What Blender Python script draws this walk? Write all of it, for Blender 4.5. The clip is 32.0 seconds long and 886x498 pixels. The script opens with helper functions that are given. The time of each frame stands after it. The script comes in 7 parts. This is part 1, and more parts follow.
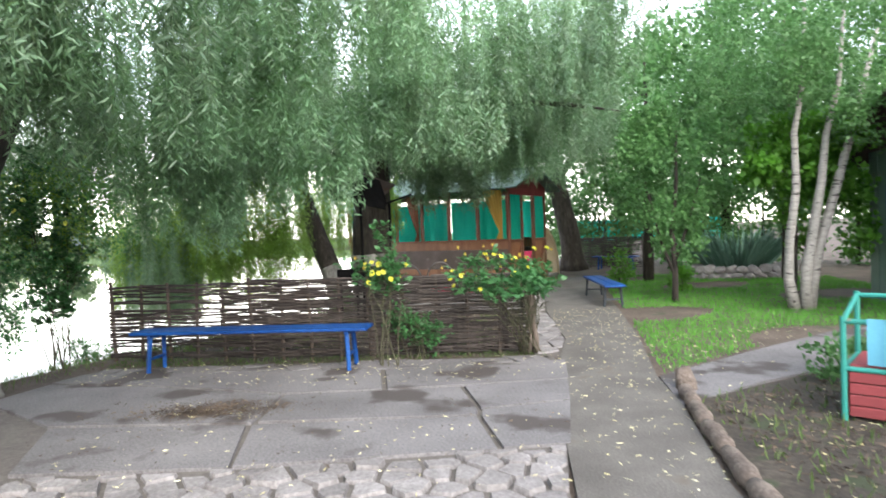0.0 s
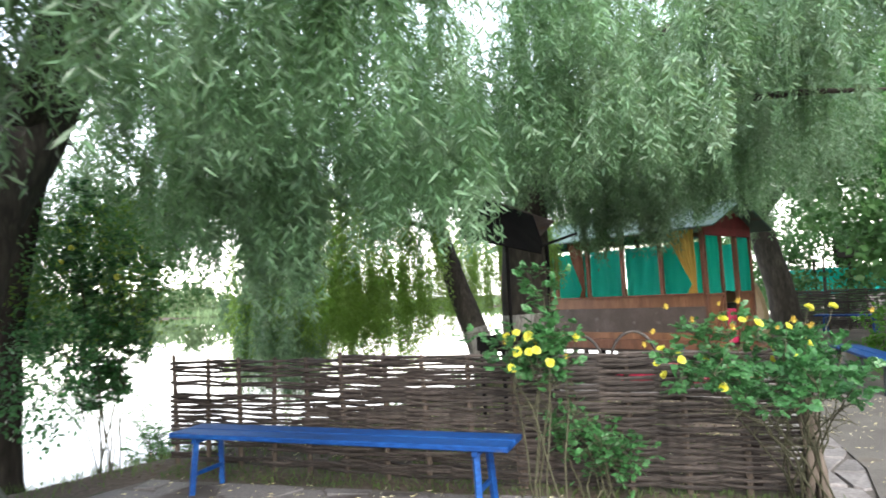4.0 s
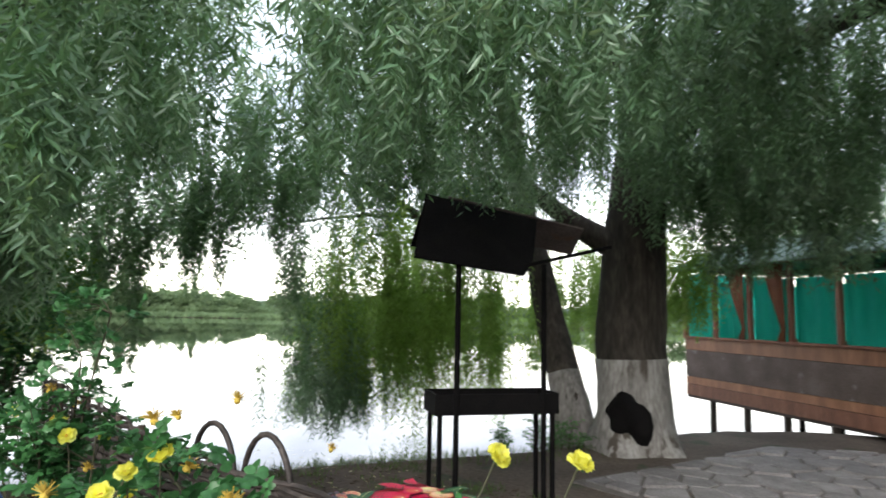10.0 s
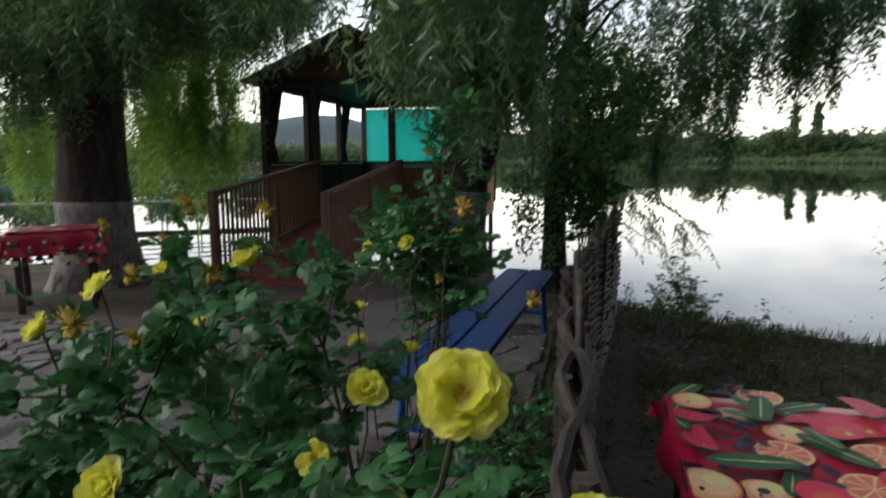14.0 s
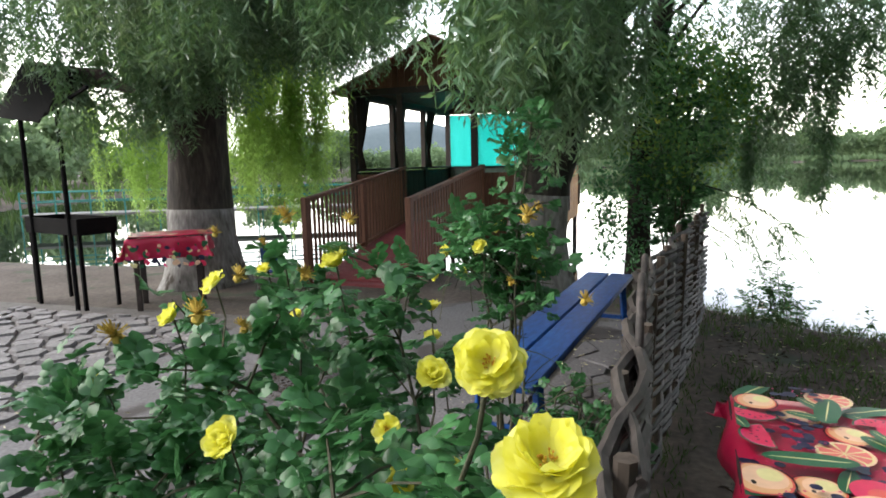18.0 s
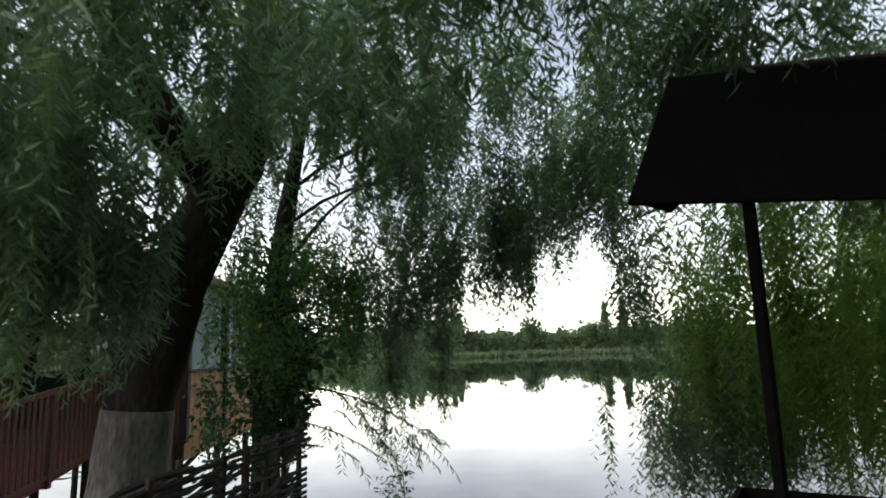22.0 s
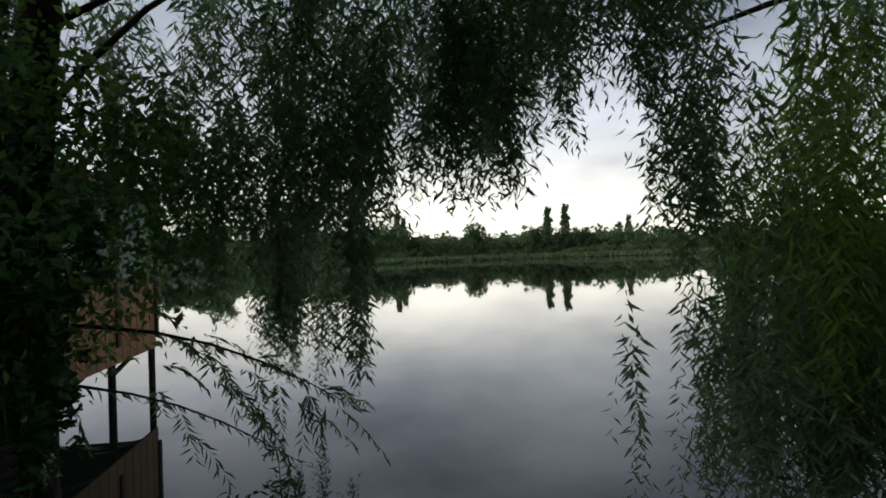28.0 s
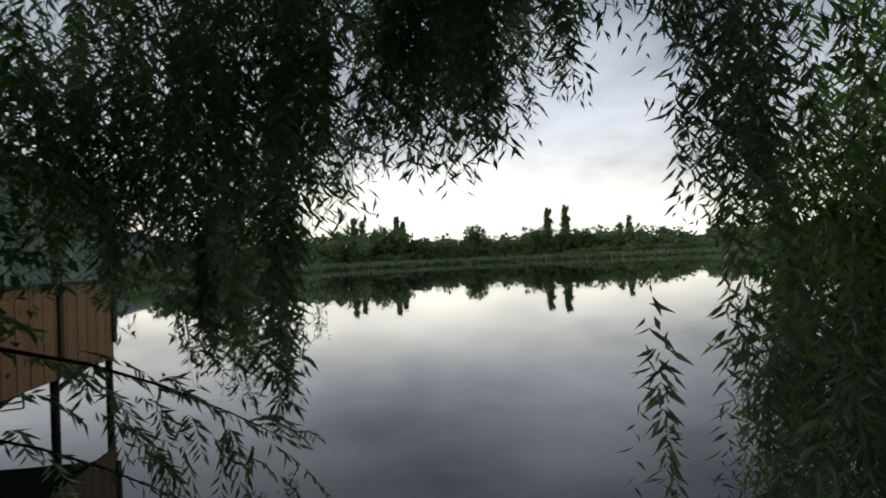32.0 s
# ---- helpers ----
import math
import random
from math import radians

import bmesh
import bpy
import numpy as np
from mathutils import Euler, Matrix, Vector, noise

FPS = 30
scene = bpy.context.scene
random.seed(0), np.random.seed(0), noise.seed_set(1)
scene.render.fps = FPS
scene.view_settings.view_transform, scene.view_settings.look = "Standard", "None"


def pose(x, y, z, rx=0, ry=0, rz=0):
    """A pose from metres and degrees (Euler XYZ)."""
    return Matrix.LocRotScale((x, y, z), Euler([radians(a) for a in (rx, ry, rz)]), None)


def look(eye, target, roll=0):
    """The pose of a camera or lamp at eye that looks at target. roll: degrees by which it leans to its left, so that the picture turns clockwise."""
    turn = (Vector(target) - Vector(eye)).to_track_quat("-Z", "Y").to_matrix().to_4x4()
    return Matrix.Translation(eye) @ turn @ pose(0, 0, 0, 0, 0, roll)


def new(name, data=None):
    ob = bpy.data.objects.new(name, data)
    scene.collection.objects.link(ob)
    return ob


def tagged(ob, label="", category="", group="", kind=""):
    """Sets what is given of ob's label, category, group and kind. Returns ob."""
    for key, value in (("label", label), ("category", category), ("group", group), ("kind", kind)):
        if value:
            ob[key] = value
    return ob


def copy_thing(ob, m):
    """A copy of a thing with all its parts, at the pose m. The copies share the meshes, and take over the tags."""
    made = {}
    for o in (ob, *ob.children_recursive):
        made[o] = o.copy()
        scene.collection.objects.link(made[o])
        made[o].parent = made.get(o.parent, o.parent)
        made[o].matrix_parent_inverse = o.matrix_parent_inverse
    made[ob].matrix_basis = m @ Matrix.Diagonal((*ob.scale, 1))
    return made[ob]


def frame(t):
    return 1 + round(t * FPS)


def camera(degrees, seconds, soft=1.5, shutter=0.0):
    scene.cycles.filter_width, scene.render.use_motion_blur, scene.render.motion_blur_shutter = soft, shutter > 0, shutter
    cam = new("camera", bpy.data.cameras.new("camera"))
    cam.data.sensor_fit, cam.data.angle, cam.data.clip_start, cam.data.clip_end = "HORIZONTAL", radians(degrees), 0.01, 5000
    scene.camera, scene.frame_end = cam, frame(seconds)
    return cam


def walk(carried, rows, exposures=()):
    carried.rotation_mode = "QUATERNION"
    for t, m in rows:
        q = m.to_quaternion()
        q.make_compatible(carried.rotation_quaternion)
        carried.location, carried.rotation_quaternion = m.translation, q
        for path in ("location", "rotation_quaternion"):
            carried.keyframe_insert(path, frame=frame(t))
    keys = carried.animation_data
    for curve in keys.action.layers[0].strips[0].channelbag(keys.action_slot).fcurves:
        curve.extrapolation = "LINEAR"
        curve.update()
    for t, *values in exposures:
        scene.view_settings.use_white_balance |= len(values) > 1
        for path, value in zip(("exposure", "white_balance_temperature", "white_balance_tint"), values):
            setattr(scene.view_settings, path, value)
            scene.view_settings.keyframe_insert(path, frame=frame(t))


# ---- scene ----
cam = camera(72.18, 32.0, soft=1.7, shutter=0.4)
# seconds, x, y, z, yaw, pitch, roll
PATH = [
    (0.0, 0.001, 0.001, 1.422, 0.00, -1.46, 2.25),
    (0.5, 0.017, 0.376, 1.431, 3.72, 0.63, 1.85),
    (1.0, -0.000, 0.749, 1.433, 6.98, 2.58, 2.92),
    (1.5, -0.058, 1.090, 1.445, 11.24, 3.70, 2.91),
    (2.0, -0.127, 1.414, 1.461, 14.87, 4.51, 2.18),
    (2.5, -0.172, 1.703, 1.445, 16.31, 4.47, 2.57),
    (3.0, -0.185, 2.020, 1.463, 17.14, 4.31, 2.58),
    (3.5, -0.233, 2.297, 1.445, 17.48, 4.26, 2.33),
    (4.0, -0.210, 2.597, 1.391, 14.95, 4.54, 2.85),
    (4.5, -0.059, 2.889, 1.385, 12.41, 3.64, 4.10),
    (6.5, 0.846, 3.836, 1.425, 22.17, 6.53, 2.57),
    (7.0, 0.962, 4.103, 1.418, 23.05, 8.71, 3.11),
    (7.5, 1.081, 4.383, 1.433, 22.74, 9.85, 3.56),
    (8.0, 1.279, 4.647, 1.463, 24.25, 10.57, 1.47),
    (8.5, 1.464, 4.895, 1.444, 25.42, 9.97, 0.56),
    (9.0, 1.615, 5.184, 1.471, 26.96, 8.55, -0.93),
    (9.5, 1.729, 5.504, 1.490, 33.61, 7.25, -0.32),
    (10.0, 1.877, 5.840, 1.515, 42.58, 6.3, -1.18),
    (10.5, 1.901, 6.095, 1.530, 50.31, 5.7, -0.64),
    (11.0, 1.906, 6.315, 1.545, 59.22, 4.25, 1.23),
    (11.5, 1.980, 6.620, 1.530, 76.76, 2.7, -0.62),
    (12.0, 1.950, 6.730, 1.548, 87.36, 0.8, 0.24),
    (12.5, 1.760, 6.770, 1.475, 92.92, 0.24, -0.26),
    (13.0, 1.632, 6.880, 1.470, 95.1, -1.25, -1.70),
    (13.5, 1.485, 6.975, 1.404, 97.22, -3.81, 0.13),
    (14.0, 1.400, 7.015, 1.360, 101.74, -8.51, 0.20),
    (14.5, 1.372, 6.996, 1.325, 106.15, -13.23, 0.91),
    (16.5, 1.462, 7.057, 1.356, 108.47, -13.49, 1.59),
    (17.0, 1.481, 7.069, 1.363, 107.75, -11.09, 1.60),
    (17.5, 1.479, 7.054, 1.358, 108.25, -9.40, 1.15),
    (18.0, 1.508, 7.083, 1.377, 109.63, -8.05, 1.28),
    (18.5, 1.570, 7.117, 1.424, 110.33, -5.40, 2.38),
    (19.0, 1.594, 7.236, 1.507, 107.32, 4.76, 2.55),
    (19.5, 1.621, 7.394, 1.470, 93.33, 12.98, -0.54),
    (20.0, 1.519, 7.551, 1.409, 81.84, 18.10, -3.10),
    (20.5, 1.327, 7.740, 1.471, 74.33, 16.86, -2.30),
    (21.0, 1.132, 7.984, 1.450, 79.28, 13.43, -1.27),
    (21.5, 0.936, 8.162, 1.468, 86.29, 11.38, -0.50),
    (22.0, 0.686, 8.288, 1.452, 87.32, 9.59, 1.55),
    (22.5, 0.391, 8.374, 1.447, 88.43, 6.25, 1.50),
    (23.0, 0.067, 8.424, 1.418, 91.13, 2.31, 2.22),
    (23.5, -0.300, 8.401, 1.454, 93.11, 0.22, 0.44),
    (24.0, -0.639, 8.409, 1.461, 92.78, -1.80, -0.35),
    (24.5, -0.971, 8.431, 1.456, 91.85, -2.17, 1.38),
    (25.0, -1.274, 8.435, 1.445, 89.24, -1.49, 2.61),
    (25.5, -1.593, 8.476, 1.447, 85.87, -0.19, 1.99),
    (27.5, -1.830, 8.560, 1.480, 80.89, 2.01, 1.94),
    (28.0, -1.950, 8.590, 1.486, 82.11, 0.59, 1.87),
    (28.5, -2.140, 8.600, 1.461, 80.80, -0.34, 2.36),
    (29.0, -2.330, 8.620, 1.440, 78.05, -1.36, 2.79),
    (29.5, -2.500, 8.680, 1.439, 76.60, -1.52, 2.21),
    (30.0, -2.660, 8.740, 1.423, 76.86, -1.41, 1.69),
    (30.5, -2.840, 8.800, 1.426, 76.54, -1.13, 1.07),
    (31.0, -2.970, 8.850, 1.443, 76.09, -0.74, 1.40),
    (31.5, -2.950, 8.880, 1.429, 78.59, 0.24, 1.88),
    (32.0, -2.850, 8.900, 1.400, 82.17, 0.87, 2.48),
]
# seconds, stops: the clip's camera darkens towards the bright lake
EXPOSURES = [(0.0, 1.66), (7.0, 1.78), (9.0, 1.5), (9.5, 1.3), (10.0, 0.85), (11.0, -0.3), (12.0, -0.78), (13.2, -0.68), (14.0, -0.45), (14.6, 0.25), (16.5, 0.95), (18.0, 1.0), (19.0, 0.85),
             (19.5, 0.5), (21.0, 0.5), (22.0, -0.2), (23.0, -0.75), (25.0, -1.16), (27.5, -1.35), (32.0, -1.4)]
walk(cam, [(t, pose(x, y, z, 90 + pitch, roll, yaw)) for t, x, y, z, yaw, pitch, roll in PATH], EXPOSURES)

# ---- sky and sun ----
world = bpy.data.worlds.new("world")
scene.world = world
world.use_nodes = True
wn, wl = world.node_tree.nodes, world.node_tree.links
wn.clear()
w_out = wn.new("ShaderNodeOutputWorld")
w_bg = wn.new("ShaderNodeBackground")
w_bg.inputs["Strength"].default_value = 0.12
sky = wn.new("ShaderNodeTexSky")
sky.sky_type, sky.sun_disc = "NISHITA", False
SUN_ELEVATION, SUN_AZIMUTH = 36.0, 200.0  # degrees above the horizon; degrees to the left of +y
sky.sun_elevation, sky.sun_rotation = radians(SUN_ELEVATION), radians(-SUN_AZIMUTH)
sky.air_density, sky.dust_density, sky.ozone_density = 1.0, 2.5, 1.0
w_co = wn.new("ShaderNodeTexCoord")
w_map = wn.new("ShaderNodeMapping")
w_map.inputs["Scale"].default_value = (1.0, 1.0, 2.6)
wl.new(w_co.outputs["Generated"], w_map.inputs["Vector"])
w_no = wn.new("ShaderNodeTexNoise")
w_no.inputs["Scale"].default_value, w_no.inputs["Detail"].default_value, w_no.inputs["Roughness"].default_value = 2.4, 6.0, 0.55
wl.new(w_map.outputs["Vector"], w_no.inputs["Vector"])
# cloud sheet: pale and warm low down, slate grey and uneven overhead
w_sep = wn.new("ShaderNodeSeparateXYZ")
wl.new(w_co.outputs["Generated"], w_sep.inputs["Vector"])
w_low = wn.new("ShaderNodeValToRGB")
w_low.color_ramp.elements[0].position, w_low.color_ramp.elements[0].color = 0.0, (1.0, 0.95, 0.82, 1)
w_low.color_ramp.elements[1].position, w_low.color_ramp.elements[1].color = 0.75, (0.21, 0.235, 0.285, 1)
for at, col in ((0.10, (0.95, 0.92, 0.85, 1)), (0.20, (0.55, 0.575, 0.63, 1)), (0.38, (0.29, 0.32, 0.375, 1))):
    e = w_low.color_ramp.elements.new(at)
    e.color = col
wl.new(w_sep.outputs["Z"], w_low.inputs["Fac"])
w_ramp = wn.new("ShaderNodeValToRGB")
w_ramp.color_ramp.elements[0].position, w_ramp.color_ramp.elements[0].color = 0.32, (0.55, 0.57, 0.62, 1)
w_ramp.color_ramp.elements[1].position, w_ramp.color_ramp.elements[1].color = 0.66, (1.25, 1.25, 1.22, 1)
wl.new(w_no.outputs["Fac"], w_ramp.inputs["Fac"])
w_mul = wn.new("ShaderNodeMix")
w_mul.data_type, w_mul.blend_type = "RGBA", "MULTIPLY"
w_mul.inputs["Factor"].default_value = 1.0
wl.new(w_low.outputs["Color"], w_mul.inputs["A"])
wl.new(w_ramp.outputs["Color"], w_mul.inputs["B"])
w_gain = wn.new("ShaderNodeMix")
w_gain.data_type, w_gain.blend_type = "RGBA", "MULTIPLY"
w_gain.inputs["Factor"].default_value = 1.0
w_gain.inputs["B"].default_value = (28.0, 28.0, 28.0, 1)
wl.new(w_mul.outputs["Result"], w_gain.inputs["A"])
w_mix = wn.new("ShaderNodeMix")
w_mix.data_type = "RGBA"
w_mix.inputs["Factor"].default_value = 0.8
wl.new(sky.outputs["Color"], w_mix.inputs["A"])
wl.new(w_gain.outputs["Result"], w_mix.inputs["B"])
# the evening side of the sky, over the lake to the west, is the brighter one
w_side = wn.new("ShaderNodeMapRange")
w_side.inputs["From Min"].default_value, w_side.inputs["From Max"].default_value = -1.0, 1.0
w_side.inputs["To Min"].default_value, w_side.inputs["To Max"].default_value = 1.25, 0.55
wl.new(w_sep.outputs["X"], w_side.inputs["Value"])
w_dir = wn.new("ShaderNodeVectorMath")
w_dir.operation = "SCALE"
wl.new(w_mix.outputs["Result"], w_dir.inputs[0])
wl.new(w_side.outputs["Result"], w_dir.inputs["Scale"])
wl.new(w_dir.outputs["Vector"], w_bg.inputs["Color"])
wl.new(w_bg.outputs["Background"], w_out.inputs["Surface"])

sun = new("sun", bpy.data.lights.new("sun", "SUN"))
sun.data.energy, sun.data.angle, sun.data.color = 2.6, radians(50), (1.0, 0.95, 0.87)
_a, _e = radians(SUN_AZIMUTH), radians(SUN_ELEVATION)
_from = Vector((-math.sin(_a) * math.cos(_e), math.cos(_a) * math.cos(_e), math.sin(_e)))
sun.matrix_world = look(_from * 50, (0, 0, 0))

# ---- materials ----
def material(name, colors, scale=6.0, rough=0.8, metal=0.0, bump=0.25, fine=40.0, stretch=(1, 1, 1), vary=0.0, spots=None, translucent=0.0, coords="Object", spec=0.5, blotch=0.5, through_tint=None):
    """Noise-mixed base colour at two scales, fine relief, optional variation from object to object and dark or pale spots."""
    m = bpy.data.materials.new(name)
    m.use_nodes = True
    n, l = m.node_tree.nodes, m.node_tree.links
    b = n["Principled BSDF"]
    co = n.new("ShaderNodeTexCoord")
    mp = n.new("ShaderNodeMapping")
    mp.inputs["Scale"].default_value = stretch
    l.new(co.outputs[coords], mp.inputs["Vector"])
    big = n.new("ShaderNodeTexNoise")
    big.inputs["Scale"].default_value, big.inputs["Detail"].default_value = scale, 4.0
    l.new(mp.outputs["Vector"], big.inputs["Vector"])
    small = n.new("ShaderNodeTexNoise")
    small.inputs["Scale"].default_value, small.inputs["Detail"].default_value = fine, 3.0
    l.new(mp.outputs["Vector"], small.inputs["Vector"])
    mixf = n.new("ShaderNodeMix")
    mixf.data_type = "FLOAT"
    mixf.inputs["Factor"].default_value = blotch
    l.new(small.outputs["Fac"], mixf.inputs["A"])
    l.new(big.outputs["Fac"], mixf.inputs["B"])
    ramp = n.new("ShaderNodeValToRGB")
    ramp.color_ramp.elements[0].position, ramp.color_ramp.elements[1].position = 0.33, 0.67
    for i, c in enumerate(colors):
        if i >= len(ramp.color_ramp.elements):
            ramp.color_ramp.elements.new(0.5)
    for i, c in enumerate(colors):
        ramp.color_ramp.elements[i].position = 0.33 + 0.34 * i / (len(colors) - 1)
        ramp.color_ramp.elements[i].color = (*c, 1)
    l.new(mixf.outputs["Result"], ramp.inputs["Fac"])
    col = ramp.outputs["Color"]
    if spots:
        sp = n.new("ShaderNodeTexNoise")
        sp.inputs["Scale"].default_value, sp.inputs["Detail"].default_value = spots[1], 5.0
        l.new(mp.outputs["Vector"], sp.inputs["Vector"])
        sr = n.new("ShaderNodeValToRGB")
        sr.color_ramp.elements[0].position, sr.color_ramp.elements[1].position = spots[2], spots[2] + 0.06
        sr.color_ramp.elements[0].color, sr.color_ramp.elements[1].color = (0, 0, 0, 1), (1, 1, 1, 1)
        l.new(sp.outputs["Fac"], sr.inputs["Fac"])
        mx = n.new("ShaderNodeMix")
        mx.data_type = "RGBA"
        l.new(sr.outputs["Color"], mx.inputs["Factor"])
        l.new(col, mx.inputs["A"])
        mx.inputs["B"].default_value = (*spots[0], 1)
        col = mx.outputs["Result"]
    if vary:
        info = n.new("ShaderNodeObjectInfo")
        geo = n.new("ShaderNodeNewGeometry")
        add = n.new("ShaderNodeMath")
        add.operation = "ADD"
        l.new(info.outputs["Random"], add.inputs[0])
        l.new(geo.outputs["Random Per Island"], add.inputs[1])
        hsv = n.new("ShaderNodeHueSaturation")
        rng = n.new("ShaderNodeMapRange")
        rng.inputs["From Max"].default_value = 2.0
        rng.inputs["To Min"].default_value, rng.inputs["To Max"].default_value = 1 - vary, 1 + vary
        l.new(add.outputs[0], rng.inputs["Value"])
        l.new(rng.outputs["Result"], hsv.inputs["Value"])
        l.new(col, hsv.inputs["Color"])
        col = hsv.outputs["Color"]
    l.new(col, b.inputs["Base Color"])
    b.inputs["Roughness"].default_value, b.inputs["Metallic"].default_value = rough, metal
    b.inputs["Specular IOR Level"].default_value = spec
    if bump:
        bp = n.new("ShaderNodeBump")
        bp.inputs["Strength"].default_value, bp.inputs["Distance"].default_value = bump, 0.01
        l.new(mixf.outputs["Result"], bp.inputs["Height"])
        l.new(bp.outputs["Normal"], b.inputs["Normal"])
    if translucent:
        tr = n.new("ShaderNodeBsdfTranslucent")
        if through_tint:
            ti = n.new("ShaderNodeMix")
            ti.data_type, ti.blend_type = "RGBA", "MULTIPLY"
            ti.inputs["Factor"].default_value = 1.0
            ti.inputs["B"].default_value = (*through_tint, 1)
            l.new(col, ti.inputs["A"])
            l.new(ti.outputs["Result"], tr.inputs["Color"])
        else:
            l.new(col, tr.inputs["Color"])
        ms = n.new("ShaderNodeMixShader")
        ms.inputs["Fac"].default_value = translucent
        l.new(b.outputs["BSDF"], ms.inputs[1])
        l.new(tr.outputs["BSDF"], ms.inputs[2])
        l.new(ms.outputs["Shader"], n["Material Output"].inputs["Surface"])
    return m


M = {}
M["soil"] = material("soil", [(0.036, 0.027, 0.021), (0.078, 0.058, 0.045), (0.13, 0.102, 0.08)], 1.3, 0.95, bump=0.9, fine=22, spots=((0.04, 0.048, 0.026), 2.2, 0.60))
# dark bed soil, deepened further to paint in the shade of trees
M["damp_soil"] = material("damp_soil", [(0.016, 0.013, 0.010), (0.036, 0.029, 0.022), (0.068, 0.056, 0.044)], 2.2, 0.95, bump=1.0, fine=26, spots=((0.028, 0.036, 0.016), 3.0, 0.58))
M["concrete"] = material("concrete", [(0.07, 0.065, 0.068), (0.135, 0.127, 0.131), (0.205, 0.195, 0.2)], 0.9, 0.85, bump=0.35, fine=55, vary=0.12, spots=((0.055, 0.046, 0.044), 1.3, 0.55))
M["stone"] = material("stone", [(0.11, 0.10, 0.10), (0.185, 0.172, 0.172), (0.275, 0.258, 0.258)], 4.0, 0.8, bump=0.5, fine=40, vary=0.3)
M["path"] = material("path", [(0.058, 0.052, 0.048), (0.095, 0.087, 0.08), (0.145, 0.134, 0.124)], 2.2, 0.9, bump=0.5, fine=70, spots=((0.10, 0.085, 0.07), 2.2, 0.62))
M["mortar"] = material("mortar", [(0.075, 0.066, 0.06), (0.135, 0.12, 0.11)], 5, 0.95, bump=0.6, fine=40)
M["bark"] = material("bark", [(0.011, 0.009, 0.0075), (0.033, 0.027, 0.022), (0.072, 0.06, 0.05)], 9.0, 0.95, bump=1.0, fine=30, stretch=(1, 1, 0.22))
M["lime"] = material("lime", [(0.10, 0.092, 0.085), (0.215, 0.203, 0.192), (0.35, 0.338, 0.325)], 5.0, 0.95, bump=0.9, fine=30, stretch=(1, 1, 0.3), spots=((0.07, 0.058, 0.048), 6.0, 0.60))
M["birch"] = material("birch", [(0.14, 0.132, 0.12), (0.30, 0.285, 0.265)], 6, 0.8, bump=0.3, fine=30, stretch=(1, 1, 4), spots=((0.035, 0.03, 0.028), 5.0, 0.60))
M["willow_leaf"] = material("willow_leaf", [(0.075, 0.155, 0.068), (0.15, 0.285, 0.158), (0.29, 0.42, 0.31)], 0.8, 0.38, bump=0, fine=3.0, translucent=0.42, vary=0.45, spec=0.85, through_tint=(1.25, 1.12, 0.62))
# willow shoots' back light painted into the colour; also the shrub's pale leaves
M["backlit_pale_leaf"] = material("backlit_pale_leaf", [(0.15, 0.27, 0.05), (0.26, 0.40, 0.09), (0.36, 0.50, 0.15)], 0.7, 0.5, bump=0, fine=3.0, translucent=0.8, vary=0.35, spec=0.3)
M["tree_leaf"] = material("tree_leaf", [(0.05, 0.13, 0.04), (0.095, 0.22, 0.07), (0.155, 0.31, 0.11)], 0.6, 0.5, bump=0, fine=3.0, translucent=0.5, vary=0.35)
M["bright_leaf"] = material("bright_leaf", [(0.07, 0.20, 0.02), (0.11, 0.30, 0.03)], 0.8, 0.5, bump=0, fine=3.0, translucent=0.55, vary=0.3)
# distance haze is put into the paler green of the far shore
M["hazed_far_leaf"] = material("hazed_far_leaf", [(0.15, 0.22, 0.11), (0.20, 0.29, 0.145), (0.26, 0.35, 0.19)], 0.12, 0.7, bump=0, fine=0.6, translucent=0.6, vary=0.35)
M["hazed_hill"] = material("hazed_hill", [(0.10, 0.135, 0.15), (0.13, 0.165, 0.18)], 0.02, 0.95, bump=0, fine=0.1)
M["rose_leaf"] = material("rose_leaf", [(0.028, 0.105, 0.03), (0.053, 0.175, 0.055), (0.095, 0.25, 0.09)], 5, 0.36, bump=0.15, fine=60, translucent=0.3, vary=0.35)
M["petal"] = material("petal", [(0.80, 0.77, 0.07), (0.88, 0.86, 0.17), (0.93, 0.92, 0.36)], 12, 0.5, bump=0.12, fine=80, translucent=0.5, vary=0.06)
M["anther"] = material("anther", [(0.45, 0.20, 0.01), (0.65, 0.36, 0.03)], 60, 0.7, bump=0.4, fine=200)
M["withered"] = material("withered", [(0.32, 0.20, 0.025), (0.56, 0.42, 0.07)], 30, 0.8, bump=0.3, fine=90, vary=0.3)
M["stem"] = material("stem", [(0.03, 0.035, 0.018), (0.07, 0.065, 0.035)], 20, 0.8, bump=0.3, fine=80)
M["wattle"] = material("wattle", [(0.010, 0.0078, 0.007), (0.03, 0.0235, 0.021), (0.084, 0.068, 0.061)], 5.0, 0.65, bump=0.5, fine=60, stretch=(0.25, 1, 1), vary=0.6)
M["post"] = material("post", [(0.05, 0.036, 0.028), (0.11, 0.085, 0.066)], 8, 0.9, bump=0.6, fine=60, stretch=(1, 1, 0.25), vary=0.3)
M["branch"] = material("branch", [(0.05, 0.038, 0.03), (0.10, 0.078, 0.062), (0.17, 0.138, 0.115)], 5, 0.8, bump=0.8, fine=45, stretch=(1, 1, 0.15), vary=0.25)
M["log"] = material("log", [(0.045, 0.034, 0.028), (0.095, 0.074, 0.062), (0.17, 0.14, 0.12)], 6, 0.9, bump=0.7, fine=50, vary=0.25)
